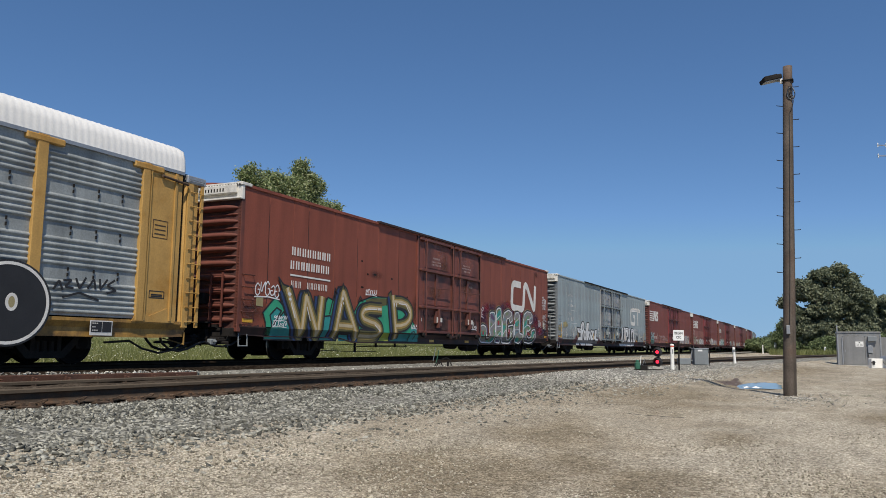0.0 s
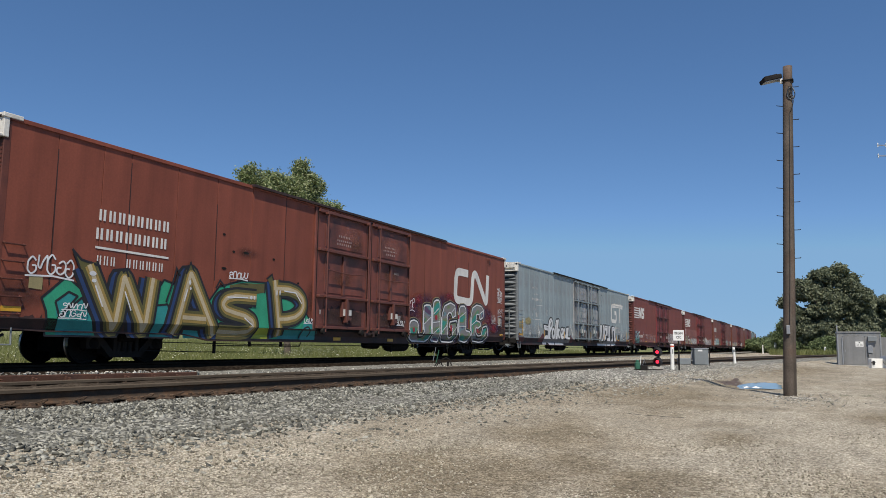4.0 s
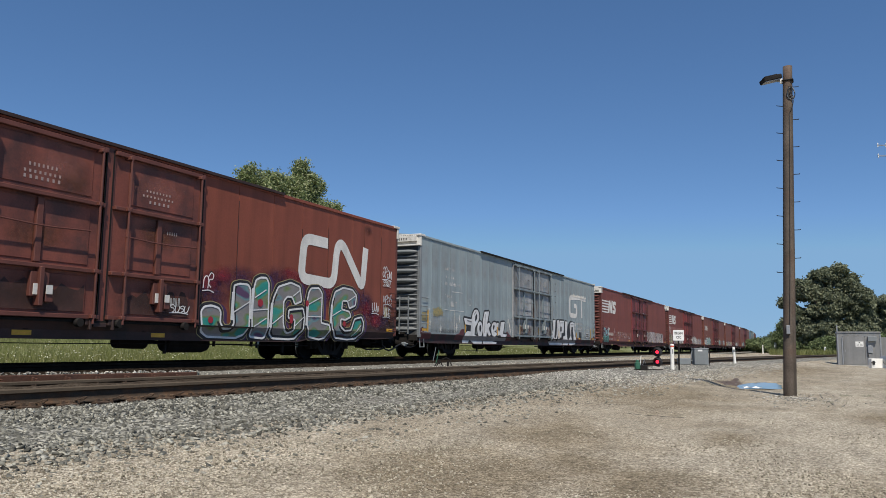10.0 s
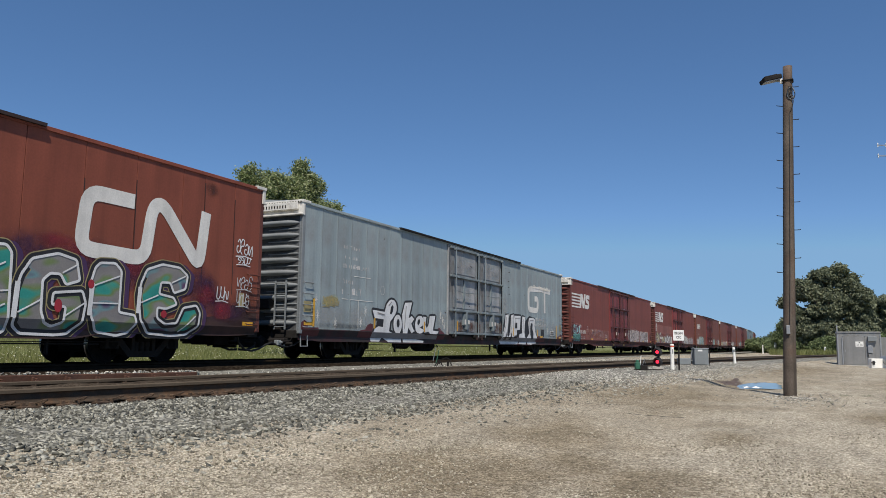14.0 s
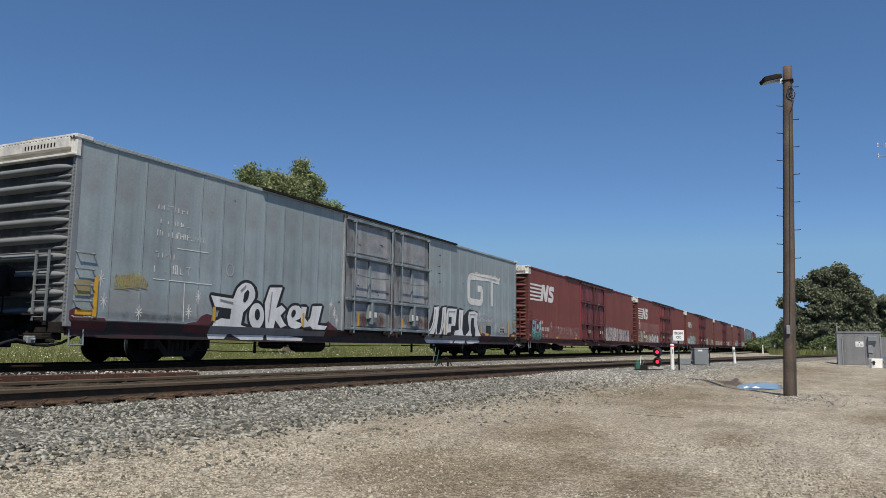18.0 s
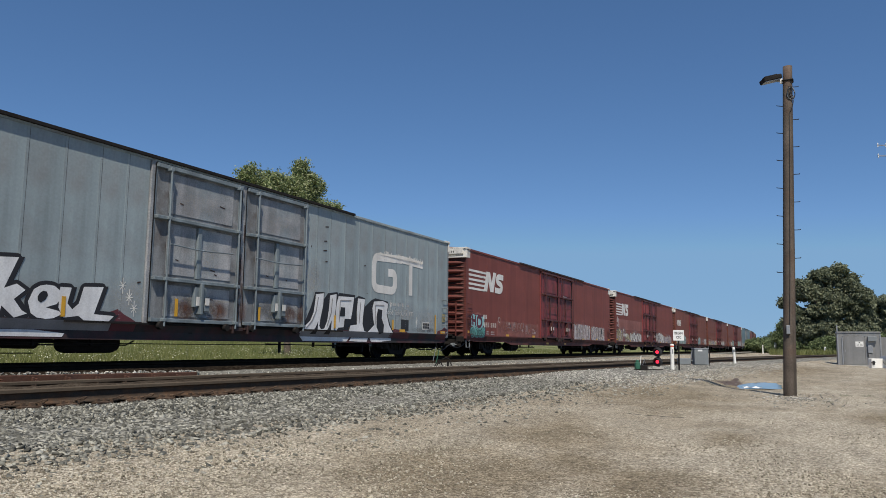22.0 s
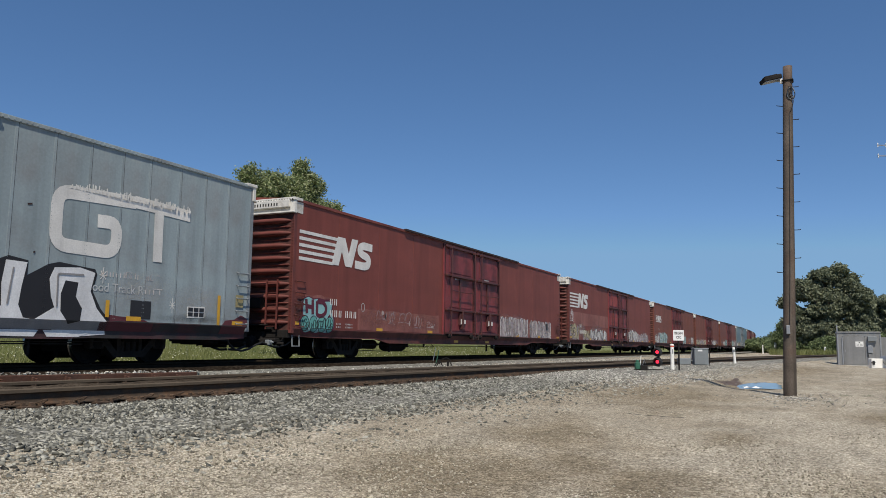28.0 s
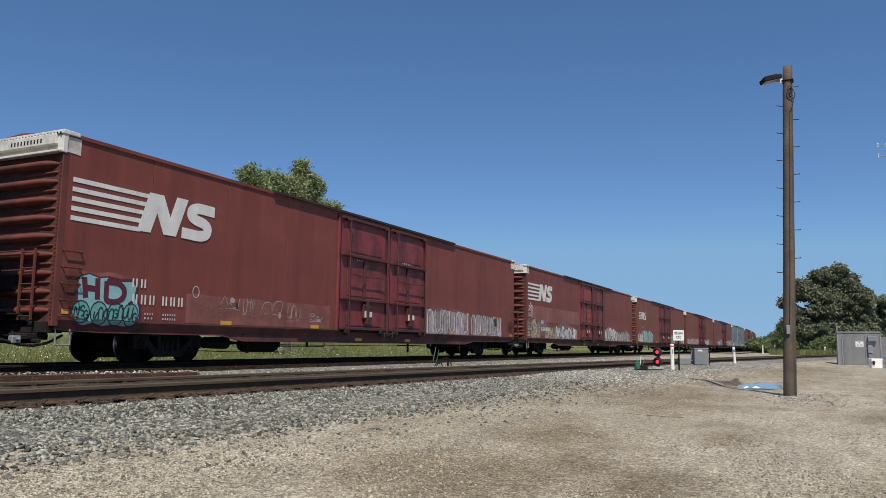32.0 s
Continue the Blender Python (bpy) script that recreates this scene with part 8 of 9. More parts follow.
# ---- utility pole with lamp ----
PB, PT = Vector((19.17, 0.574, 0.38)), Vector((19.30, 0.318, 8.15))
pole = thing("utility_pole", PB, "weathered brown wooden pole with climbing steps and a lamp", "utility pole")
axis = (PT - PB)
bm = bmesh.new()
rows, NA, NH = [], 18, 26
for j in range(NH + 1):
    t = j / NH
    r = 0.142 - 0.038 * t
    c = axis * t
    rows.append([bm.verts.new((c.x + r * (1 + 0.03 * noise.noise(Vector((i, j * 0.4, 0)))) * math.cos(2 * math.pi * i / NA), c.y + r * (1 + 0.03 * noise.noise(Vector((i, j * 0.4, 5)))) * math.sin(2 * math.pi * i / NA), c.z)) for i in range(NA)])
for a, b in zip(rows, rows[1:]):
    for i in range(NA):
        bm.faces.new((a[i], a[(i + 1) % NA], b[(i + 1) % NA], b[i]))
bm.faces.new(rows[-1])
part("pole_shaft", bm, M_POLE, pole, smooth_faces=True)
ACROSS = Vector((math.sin(YAW), -math.cos(YAW), 0))      # to the right as one faces the pole
FACE = Vector((-math.cos(YAW), -math.sin(YAW), 0))       # towards the viewer
for side, z_first, count in ((-1, 2.85, 7), (1, 2.53, 8)):
    for i in range(count):
        z = z_first + 0.657 * i + (0.14 if i == 7 else 0.0)
        c = axis * (z / axis.z)
        r = 0.142 - 0.038 * z / axis.z
        a = c + ACROSS * side * (r - 0.02)
        b = c + ACROSS * side * (r + 0.145) + Vector((0, 0, 0.012))
        part("climbing_step", rod([a, b, b + ACROSS * side * 0.004 + Vector((0, 0, 0.018))], 0.0085, 6), M_STEEL, pole)
lt = axis * (7.41 / axis.z)
bm = bmesh.new()
tube(bm, lt - ACROSS * 0.09, lt - ACROSS * 0.30, 0.025, 0.025, 8)
part("lamp_arm", bm, M_GALV, pole)
part("lamp_band", boxes((lt.x - 0.13, lt.x + 0.13, lt.y - 0.13, lt.y + 0.13, lt.z - 0.02, lt.z + 0.02), bevel=0.015), M_STEEL, pole)
lamp = part("flood_lamp", boxes((-0.30, 0.30, -0.20, 0.20, -0.06, 0.07), (-0.22, 0.22, -0.12, 0.12, 0.07, 0.13), (0.20, 0.38, -0.07, 0.07, -0.02, 0.12), bevel=0.02), M_STEEL, pole, "dark rectangular flood lamp")
lamp.matrix_basis = Matrix.Translation(lt - ACROSS * 0.40 + Vector((0, 0, 0.03))) @ Matrix.Rotation(math.atan2(ACROSS.y, ACROSS.x), 4, "Z") @ Matrix.Rotation(radians(-14), 4, "Y") @ Matrix.Scale(0.72, 4)
part("lens", boxes((-0.27, 0.27, -0.17, 0.17, -0.075, -0.06)), M_GALV, lamp)
part("photo_cell", boxes((lt.x - ACROSS.x * 0.15 - 0.03, lt.x - ACROSS.x * 0.15 + 0.03, lt.y - ACROSS.y * 0.15 - 0.03, lt.y - ACROSS.y * 0.15 + 0.03, lt.z - 0.06, lt.z + 0.06), bevel=0.012), M_SIGN, pole, "white sensor box")
cw = [axis * (z / axis.z) + FACE * (0.11 + d) + ACROSS * o for z, d, o in ((7.2, 0.02, -0.04), (6.95, 0.05, 0.08), (6.75, 0.05, 0.04), (6.6, 0.015, -0.02), (5.6, 0.02, -0.02), (2.8, 0.03, -0.04), (1.5, 0.035, -0.06))]
part("cable", rod(cw, 0.006, 6), M_BLACK, pole)
for q, (zc, rx, rz, dx) in enumerate(((7.08, 0.085, 0.15, 0.02), (7.05, 0.06, 0.11, 0.05), (7.12, 0.05, 0.13, -0.01))):
    coil = [axis * ((zc + rz * math.sin(a)) / axis.z) + FACE * (0.125 + 0.012 * q) + ACROSS * (dx + rx * math.cos(a)) for a in (0.52 * i + q for i in range(12))]
    part("cable_coil", rod(coil, 0.011, 6), M_GREYBOX if q == 0 else M_BLACK, pole, "coil of spare lamp cable")
mb = axis * (1.57 / axis.z) + FACE * 0.13 - ACROSS * 0.09
part("switch_box", boxes((mb.x - 0.04, mb.x + 0.04, mb.y - 0.04, mb.y + 0.04, mb.z - 0.12, mb.z + 0.08), bevel=0.01), M_GALV, pole, "grey switch box")

# ---- signal gear by the siding ----
def at_ground(s, y):
    return (s, y, yard_z(s, y))


FACING = math.degrees(YAW) + 180 - 90      # a thing's front (-y) turned to the viewer
gp = at_ground(26.5, 4.32)
m1 = thing("marker_post", gp, "white plastic marker post with an orange-red band", "marker post", rz=FACING + 180, size=0.62)
part("tube", lathe(bmesh.new(), [(0.10, 0), (0.10, 1.28), (0.095, 1.30)], 18, "z"), M_PLASTIC, m1)
part("band", lathe(bmesh.new(), [(0.106, 1.22), (0.106, 1.29)], 18, "z"), M_ORANGE, m1, "orange-red band")
part("cap", lathe(bmesh.new(), [(0.108, 1.29), (0.108, 1.35), (0.06, 1.38)], 18, "z"), M_PLASTIC, m1)
part("sticker", boxes((-0.025, 0.025, -0.108, -0.098, 0.86, 1.10)), M_GREYBOX, m1)
sg = thing("sign", at_ground(26.65, 4.13), "white square sign on a dark steel post beside the track", "sign", rz=FACING + 180, size=0.636)
part("post", boxes((-0.035, 0.035, -0.03, 0.03, -0.1, 2.05)), M_STEEL, sg)
part("panel", boxes((-0.285, 0.285, -0.045, -0.03, 1.55, 2.10), bevel=0.004), M_SIGN, sg)
part("lettering", words("BEGIN", -0.21, 0.21, 1.87, 2.01, -0.046, M_BLACK, fat=0.02), None, sg, "black words")
part("lettering", words("CTC", -0.13, 0.13, 1.65, 1.79, -0.046, M_BLACK, fat=0.02), None, sg, "black words")
ds = thing("dwarf_signal", at_ground(26.1, 4.71), "black dwarf signal showing two red lights", "signal", rz=FACING + 180 - 32, size=0.72)
part("base", boxes((-0.22, 0.22, -0.16, 0.16, -0.05, 0.12), bevel=0.02), M_CONC, ds)
for z in (0.34, 0.78):
    part("lamp_case", lathe(bmesh.new(), [(0.03, 0.24), (0.12, 0.22), (0.165, 0.14), (0.175, 0.02), (0.215, -0.06), (0.215, -0.10), (0.14, -0.12), (0.03, -0.12)], 24, "y", (0, 0, z)), M_BLACK, ds, "round black lamp case")
    hood = bmesh.new()
    prev = None
    for i in range(13):
        a = math.pi * (-0.15 + 1.3 * i / 12)
        cur = [hood.verts.new((0.155 * math.cos(a), y, z + 0.155 * math.sin(a))) for y in (-0.10, -0.36 + 0.10 * (1 - math.sin(max(0, a))))] + [hood.verts.new((0.14 * math.cos(a), y, z + 0.14 * math.sin(a))) for y in (-0.34 + 0.08 * (1 - math.sin(max(0, a))), -0.12)]
        if prev:
            for j in range(4):
                hood.faces.new((prev[j], cur[j], cur[(j + 1) % 4], prev[(j + 1) % 4]))
        prev = cur
    bmesh.ops.recalc_face_normals(hood, faces=hood.faces[:])
    part("hood", hood, M_BLACK, ds)
    part("lens", lathe(bmesh.new(), [(0.078, -0.12), (0.078, -0.135), (0.05, -0.15), (0.02, -0.155)], 20, "y", (0, 0, z)), M_REDLAMP, ds, "lit red lens")
part("stem", boxes((-0.05, 0.05, 0.0, 0.1, 0.1, 1.05)), M_STEEL, ds)
tb = thing("trackside_box", at_ground(32.1, 4.16), "grey ribbed metal junction cabinet on the ballast", "cabinet", rz=FACING + 180, size=0.66)
part("body", boxes((-0.42, 0.42, -0.28, 0.28, 0.05, 0.98), bevel=0.02), M_GREYBOX, tb)
part("lid", boxes((-0.45, 0.45, -0.31, 0.31, 0.98, 1.04), bevel=0.015), M_GALV, tb)
for x in (-0.34, -0.22, -0.10, 0.02, 0.14):
    part("rib", shared("boxrib", lambda: mesh_of("rib", boxes((0, 0.05, -0.31, -0.28, 0.10, 0.72)), M_GREYBOX)), None, tb).location = (x, 0, 0)
part("plate", boxes((-0.22, 0.05, -0.295, -0.282, 0.84, 0.94)), M_SIGN, tb, "small white plate")
part("side_case", boxes((-1.35, -0.60, -0.15, 0.15, 0.05, 0.42), bevel=0.02), M_GREYBOX, tb)
part("conduit", rod([(-0.60, 0, 0.3), (-0.42, 0, 0.3)], 0.03, 8), M_GALV, tb)
part("conduit", rod([(-0.50, -0.1, 0.9), (-0.56, -0.1, 0.6), (-0.60, -0.1, 0.35)], 0.03, 8), M_GALV, tb)
part("stake", boxes((0.55, 0.60, -0.02, 0.02, -0.1, 0.95)), M_STEEL, tb)
sm = thing("switch_machine", at_ground(24.4, 4.97), "green hand-thrown switch machine with a tall pale lever", "switch machine", rz=FACING + 180, size=0.46)
part("body", boxes((-0.32, 0.02, -0.18, 0.18, 0.10, 0.55), (-0.25, -0.05, -0.12, 0.12, 0.55, 0.72), bevel=0.04), M_GREEN, sm)
part("drive", boxes((0.0, 0.50, -0.20, 0.20, 0.02, 0.38), bevel=0.03), M_STEEL, sm)
part("lever", rod([(0.02, -0.1, 0.3), (0.06, -0.12, 0.95), (0.10, -0.12, 1.0)], 0.03, 8), M_PLASTIC, sm)
part("rod", rod([(-0.4, 0, 0.08), (1.6, 0, 0.08)], 0.03, 8), M_STEEL, sm)
part("linkage", rod([(0.15, -0.15, 0.35), (0.28, -0.18, 0.75), (0.36, -0.1, 0.5)], 0.022, 8), M_GALV, sm)
tg = thing("switch_stand", (20.5, 10.0, 0.80), "low rusty switch stand with a leaning pale rod", "switch stand", rz=FACING + 180, size=0.9)
part("stand", boxes((-0.22, 0.36, -0.13, 0.13, -0.05, 0.03), (-0.07, 0.02, -0.05, 0.05, 0.16, 0.30), (0.24, 0.31, -0.04, 0.04, 0.02, 0.26), bevel=0.012), M_STEEL, tg)
for x0, x1 in ((-0.20, -0.05), (0.13, 0.0), (-0.12, -0.03)):
    part("brace", rod([(x0, -0.08, 0.02), (x1, -0.02, 0.28)], 0.018, 6), M_STEEL, tg)
part("target_rod", rod([(-0.14, 0, 0.10), (-0.06, 0, 0.45), (-0.03, 0, 0.62)], 0.015, 8), M_GREEN, tg)
part("lever", rod([(-0.22, -0.05, 0.25), (-0.13, -0.05, 0.70)], 0.011, 8), M_GREYBOX, tg, "pale rod")
part("chain", rod([(0.05, 0, 0.3), (0.2, 0, 0.36), (0.33, 0, 0.30), (0.40, 0, 0.05)], 0.018, 6), M_STEEL, tg)
for s, y, h, lean in ((38.9, 3.47, 0.76, -4), (160.0, 9.2, 1.6, 0), (119.6, -1.13, 1.2, 0)):
    p = thing("marker_post", at_ground(s, y), "white plastic marker post standing at the yard's edge", "marker post", "white marker posts", rz=FACING + 180)
    p.matrix_basis = pose(*at_ground(s, y), 0, lean, FACING + 180)
    part("tube", lathe(bmesh.new(), [(0.06 if s < 80 else 0.12, -0.05), (0.06 if s < 80 else 0.12, h), (0.05, h + 0.03)], 16, "z"), M_PLASTIC, p)
    part("sticker", boxes((-0.05, 0.05, -0.13 if s > 80 else -0.066, -0.05, h * 0.72, h * 0.88)), M_GREYBOX, p)
fs = thing("track_sign", at_ground(149.6, 6.5), "small pale sign on a thin post by the far track", "sign", rz=FACING + 180)
part("post", boxes((-0.05, 0.05, -0.04, 0.04, -0.1, 2.0)), M_GALV, fs)
part("panel", boxes((-0.24, 0.24, -0.06, -0.04, 1.2, 2.1)), M_WORN, fs)

# ---- signal cabin ----
ca, cb = Vector((55.9, -1.27, 0)), Vector((56.0, -3.71, 0))
cdir = (cb - ca).normalized()
cab = thing("signal_cabin", (ca.x, ca.y, yard_z(55, -2.0)), "grey aluminium signal cabin with a low flat metal roof", "cabin", rz=math.degrees(math.atan2(cdir.y, cdir.x)), size=0.78)
CW = (cb - ca).length / 0.78
part("plinth", boxes((-0.1, CW + 0.9, -0.1, 1.9, -0.1, 0.06)), M_CONC, cab)
part("wall", boxes((0, CW, 0, 1.8, 0.06, 2.68)), M_ALU, cab)
bm = bmesh.new()
slab(bm, [(-0.05, 2.68), (CW + 0.05, 2.68), (CW + 0.02, 2.80), (-0.02, 2.80)], -0.06, 1.86)
part("roof", bm, M_ALU, cab)
part("door", boxes((0.42, 1.98, -0.02, 0.0, 0.12, 2.42), bevel=0.008), M_ALU, cab)
part("door_seam", boxes((0.405, 0.419, -0.012, 0.0, 0.12, 2.44), (1.981, 1.995, -0.012, 0.0, 0.12, 2.44), (0.405, 1.995, -0.012, 0.0, 2.422, 2.436)), M_STEEL, cab, "dark gap round the door")
part("door_handle", boxes((0.52, 0.56, -0.06, -0.03, 1.15, 1.30)), M_GALV, cab)
part("door_rail", boxes((0.30, 0.40, -0.06, 0.0, 0.10, 2.30)), M_GALV, cab)
part("corner_post", boxes((-0.03, 0.07, -0.04, 0.06, 0.06, 2.56)), M_GALV, cab)
part("corner_post", boxes((CW - 0.07, CW + 0.03, -0.04, 0.06, 0.06, 2.56)), M_GALV, cab)
part("notice", boxes((1.30, 1.88, -0.036, -0.021, 1.56, 1.98)), M_SIGN, cab, "white notice plate")
bm = boxes((1.54, 1.64, -0.040, -0.035, 1.86, 1.94))
for x in (1.37, 1.63):
    for z in (1.76, 1.69, 1.62):
        box(bm, x, x + 0.18, -0.040, -0.035, z, z + 0.025)
part("notice_marks", bm, M_BLACK, cab)
part("cooler", boxes((2.19, 2.82, -0.30, 0.0, 2.00, 2.40), bevel=0.02), M_GREYBOX, cab)
part("meter", boxes((2.17, 2.52, -0.20, 0.0, 1.05, 1.66), bevel=0.02), M_GALV, cab)
part("junction_box", boxes((2.19, 2.42, -0.16, 0.0, 0.35, 0.98), bevel=0.02), M_ALU, cab)
part("conduit", rod([(2.30, -0.08, 0.35), (2.30, -0.08, 0.0)], 0.05, 8), M_GREYBOX, cab)
part("mast", boxes((-0.02, 0.06, 0.25, 0.33, 2.5, 3.35)), M_GALV, cab)
part("annex", boxes((CW, CW + 0.85, 0.4, 1.7, 0.06, 2.35)), M_ALU, cab, "side annex of the cabin")
tk = thing("fuel_tank", (52.0, -3.20, yard_z(52.0, -3.2)), "pale fuel tank on a white box stand beside the cabin", "tank", rz=FACING + 180, size=0.78)
part("stand", boxes((-0.55, 0.9, -0.25, 0.25, 0.0, 0.72), bevel=0.03), M_PLASTIC, tk)
part("tank", lathe(bmesh.new(), [(0.05, -0.55), (0.28, -0.5), (0.36, -0.4), (0.36, 0.4), (0.28, 0.5), (0.05, 0.55)], 20, "y", (0.62, -0.2, 0.58)), M_GALV, tk)
part("valve", boxes((-0.50, -0.36, -0.34, -0.24, 0.25, 0.55), (-0.62, -0.30, -0.32, -0.27, 0.42, 0.47)), M_BLACK, tk)

# ---- overhead line at the yard's edge ----
up = thing("power_pole", (68.05, -6.35, 0), "distant power pole with crossarms and pale insulators", "utility pole", rz=FACING + 180)
part("shaft", lathe(bmesh.new(), [(0.18, 0), (0.12, 18.6)], 12, "z"), M_POLE, up)
for z in (16.55, 17.4):
    part("crossarm", boxes((-1.5, 1.5, -0.04, 0.04, z - 0.035, z + 0.035)), M_GALV, up)
    for x in (-1.45, -0.8, 0.8, 1.45):
        part("insulator", lathe(bmesh.new(), [(0.03, z - 0.16), (0.05, z - 0.12), (0.03, z + 0.05), (0.055, z + 0.12), (0.02, z + 0.18)], 10, "z", (x, 0, 0)), M_SIGN, up)


# ---- plants ----
def foliage(n, centres, radii, spread, leaf, seed, per_clump=22, shell=0.55):
    """Leaves in loose clumps over rounded masses, turned at random."""
    rng = np.random.default_rng(seed)
    centres, radii = np.array(centres, float), np.array(radii, float)
    wgt = radii.prod(1) ** 0.667
    clumps = max(8, n // per_clump)
    cl = rng.choice(len(centres), clumps, p=wgt / wgt.sum())
    d = rng.normal(size=(clumps, 3))
    d /= np.linalg.norm(d, axis=1)[:, None]
    rr = (shell + (1 - shell) * rng.random(clumps)) * rng.uniform(0.80, 1.14, clumps)
    cpos = centres[cl] + d * radii[cl] * rr[:, None]
    pick = rng.integers(0, clumps, n)
    size = spread * rng.uniform(0.6, 1.35, clumps)
    pos = cpos[pick] + rng.normal(0, 1, (n, 3)) * size[pick][:, None] * np.array([1, 1, 0.8])
    a = rng.normal(size=(n, 3))
    a /= np.linalg.norm(a, axis=1)[:, None]
    b = np.cross(a, rng.normal(size=(n, 3)))
    b /= np.linalg.norm(b, axis=1)[:, None]
    s = leaf * rng.uniform(0.6, 1.3, n)[:, None]
    v = np.stack([pos - a * s, pos + b * s * 0.5, pos + a * s, pos - b * s * 0.5], 1)
    f = np.arange(n * 4).reshape(-1, 4)
    me = bpy.data.meshes.new("crown")
    me.vertices.add(n * 4)
    me.vertices.foreach_set("co", v.ravel())
    me.loops.add(n * 4)
    me.loops.foreach_set("vertex_index", f.ravel())
    me.polygons.add(n)
    me.polygons.foreach_set("loop_start", np.arange(0, n * 4, 4))
    me.update(calc_edges=True)
    return me, cpos


def leaf_material(name, dark, mid, light):
    m = island_material(name, dark, mid, light, 0.6)
    b = m.node_tree.nodes["Principled BSDF"]
    n, l = m.node_tree.nodes, m.node_tree.links
    tr = n.new("ShaderNodeBsdfTranslucent")
    mix = n.new("ShaderNodeMixShader")
    mix.inputs[0].default_value = 0.25
    src = b.inputs["Base Color"].links[0].from_socket
    l.new(src, tr.inputs[0])
    l.new(b.outputs[0], mix.inputs[1]), l.new(tr.outputs[0], mix.inputs[2])
    l.new(mix.outputs[0], n["Material Output"].inputs[0])
    return m


M_LEAF_A = leaf_material("cottonwood_leaves", (0.115, 0.155, 0.055), (0.225, 0.272, 0.115), (0.46, 0.475, 0.29))
M_LEAF_B = leaf_material("oak_leaves", (0.125, 0.142, 0.092), (0.178, 0.198, 0.126), (0.26, 0.28, 0.18))
M_LEAF_C = leaf_material("hedge_leaves", (0.105, 0.142, 0.068), (0.165, 0.215, 0.098), (0.25, 0.30, 0.15))
M_BARK = mat("grey_bark", (0.11, 0.09, 0.07), rough=0.9, vary=0.25, scale=3, fine=30, bump=0.5)


def tree(at, label, trunk_h, trunk_r, masses, n, leaf, spread, leaves, seed, category="tree", per=22, lobes=0):
    ob = thing("tree" if category == "tree" else "bush", at, label, category)
    cs, rs = [m[:3] for m in masses], [m[3:] for m in masses]
    if lobes:
        lr, big = random.Random(seed), list(zip(cs, rs))
        rs = [tuple(0.86 * q for q in r) for r in rs]
        for c, r in big:
            for i in range(max(3, round(lobes * r[1] * r[2]))):
                d = Vector((lr.gauss(0, 1), lr.gauss(0, 1), lr.gauss(0.1, 1))).normalized()
                f, g = lr.uniform(0.62, 0.92), lr.uniform(0.55, 1.15)
                cs.append(tuple(c[q] + d[q] * r[q] * f for q in range(3)))
                rs.append((g, g, g * 0.9))
    me, clumps = foliage(n, cs, rs, spread, leaf, seed, per)
    me.materials.append(leaves)
    part("crown", me, None, ob)
    bm = bmesh.new()
    prev, pr = Vector((0, 0, -0.2)), trunk_r
    rnd = random.Random(seed)
    for i in range(1, 5):
        nx = Vector((rnd.uniform(-0.15, 0.15) * i, rnd.uniform(-0.15, 0.15) * i, trunk_h * i / 4))
        tube(bm, prev, nx, pr, pr * 0.84, 10)
        prev, pr = nx, pr * 0.84
    part("trunk", bm, M_BARK, ob)
    bm = bmesh.new()
    for c in clumps[:: max(1, len(clumps) // 26)]:
        c = Vector(c)
        base = Vector((0, 0, trunk_h * rnd.uniform(0.55, 1.0)))
        mid = base.lerp(c, 0.5) + Vector((rnd.uniform(-0.3, 0.3), rnd.uniform(-0.3, 0.3), 0.3))
        tube(bm, base, mid, trunk_r * 0.35, trunk_r * 0.22, 6)
        tube(bm, mid, c, trunk_r * 0.22, trunk_r * 0.08, 6)
    part("limbs", bm, M_BARK, ob)
    return ob


tree((37.0, 28.0, 0.4), "leafy cottonwood standing behind the train", 7.5, 0.22,
     [(-4.1, 0, 10.25, 0.5, 0.6, 0.65), (-3.3, 0, 9.6, 1.1, 1.0, 0.6), (-2.1, 0, 10.2, 0.75, 0.8, 0.85), (-0.6, 0, 9.8, 1.5, 1.3, 1.25), (0.6, 0, 11.5, 0.45, 0.5, 0.85), (1.2, 0, 10.7, 0.95, 0.9, 1.0), (2.3, 0, 10.9, 0.45, 0.55, 0.6),
      (1.8, 0, 9.4, 1.4, 1.2, 0.9), (4.3, 0, 9.8, 0.5, 0.55, 0.45), (3.4, 0, 9.0, 1.1, 1.0, 0.6), (0, 0, 7.8, 3.4, 2.4, 1.5)], 90000, 0.078, 0.15, M_LEAF_A, 21, per=34)
tree((132.3, -1.9, 0.3), "large dark green oak beyond the yard", 5.0, 0.6,
     [(0, -0.2, 7.6, 3.6, 3.6, 4.4), (0, -1.0, 12.2, 1.9, 2.0, 1.7), (-1, 2.8, 10.0, 2.2, 2.1, 2.1), (0, 1.1, 12.2, 1.6, 1.7, 1.2), (0, -4.0, 8.4, 2.8, 2.1, 3.0), (0, -3.0, 11.2, 1.5, 1.3, 1.6), (-1, 4.0, 5.0, 2.6, 2.0, 2.8), (0, -4.6, 4.6, 2.6, 2.1, 2.8), (-1, 0, 3.6, 3.6, 4.6, 2.0), (0, 6.0, 8.4, 0.9, 0.8, 0.45)], 135000, 0.235, 0.20, M_LEAF_B, 22, per=32, lobes=2.2)
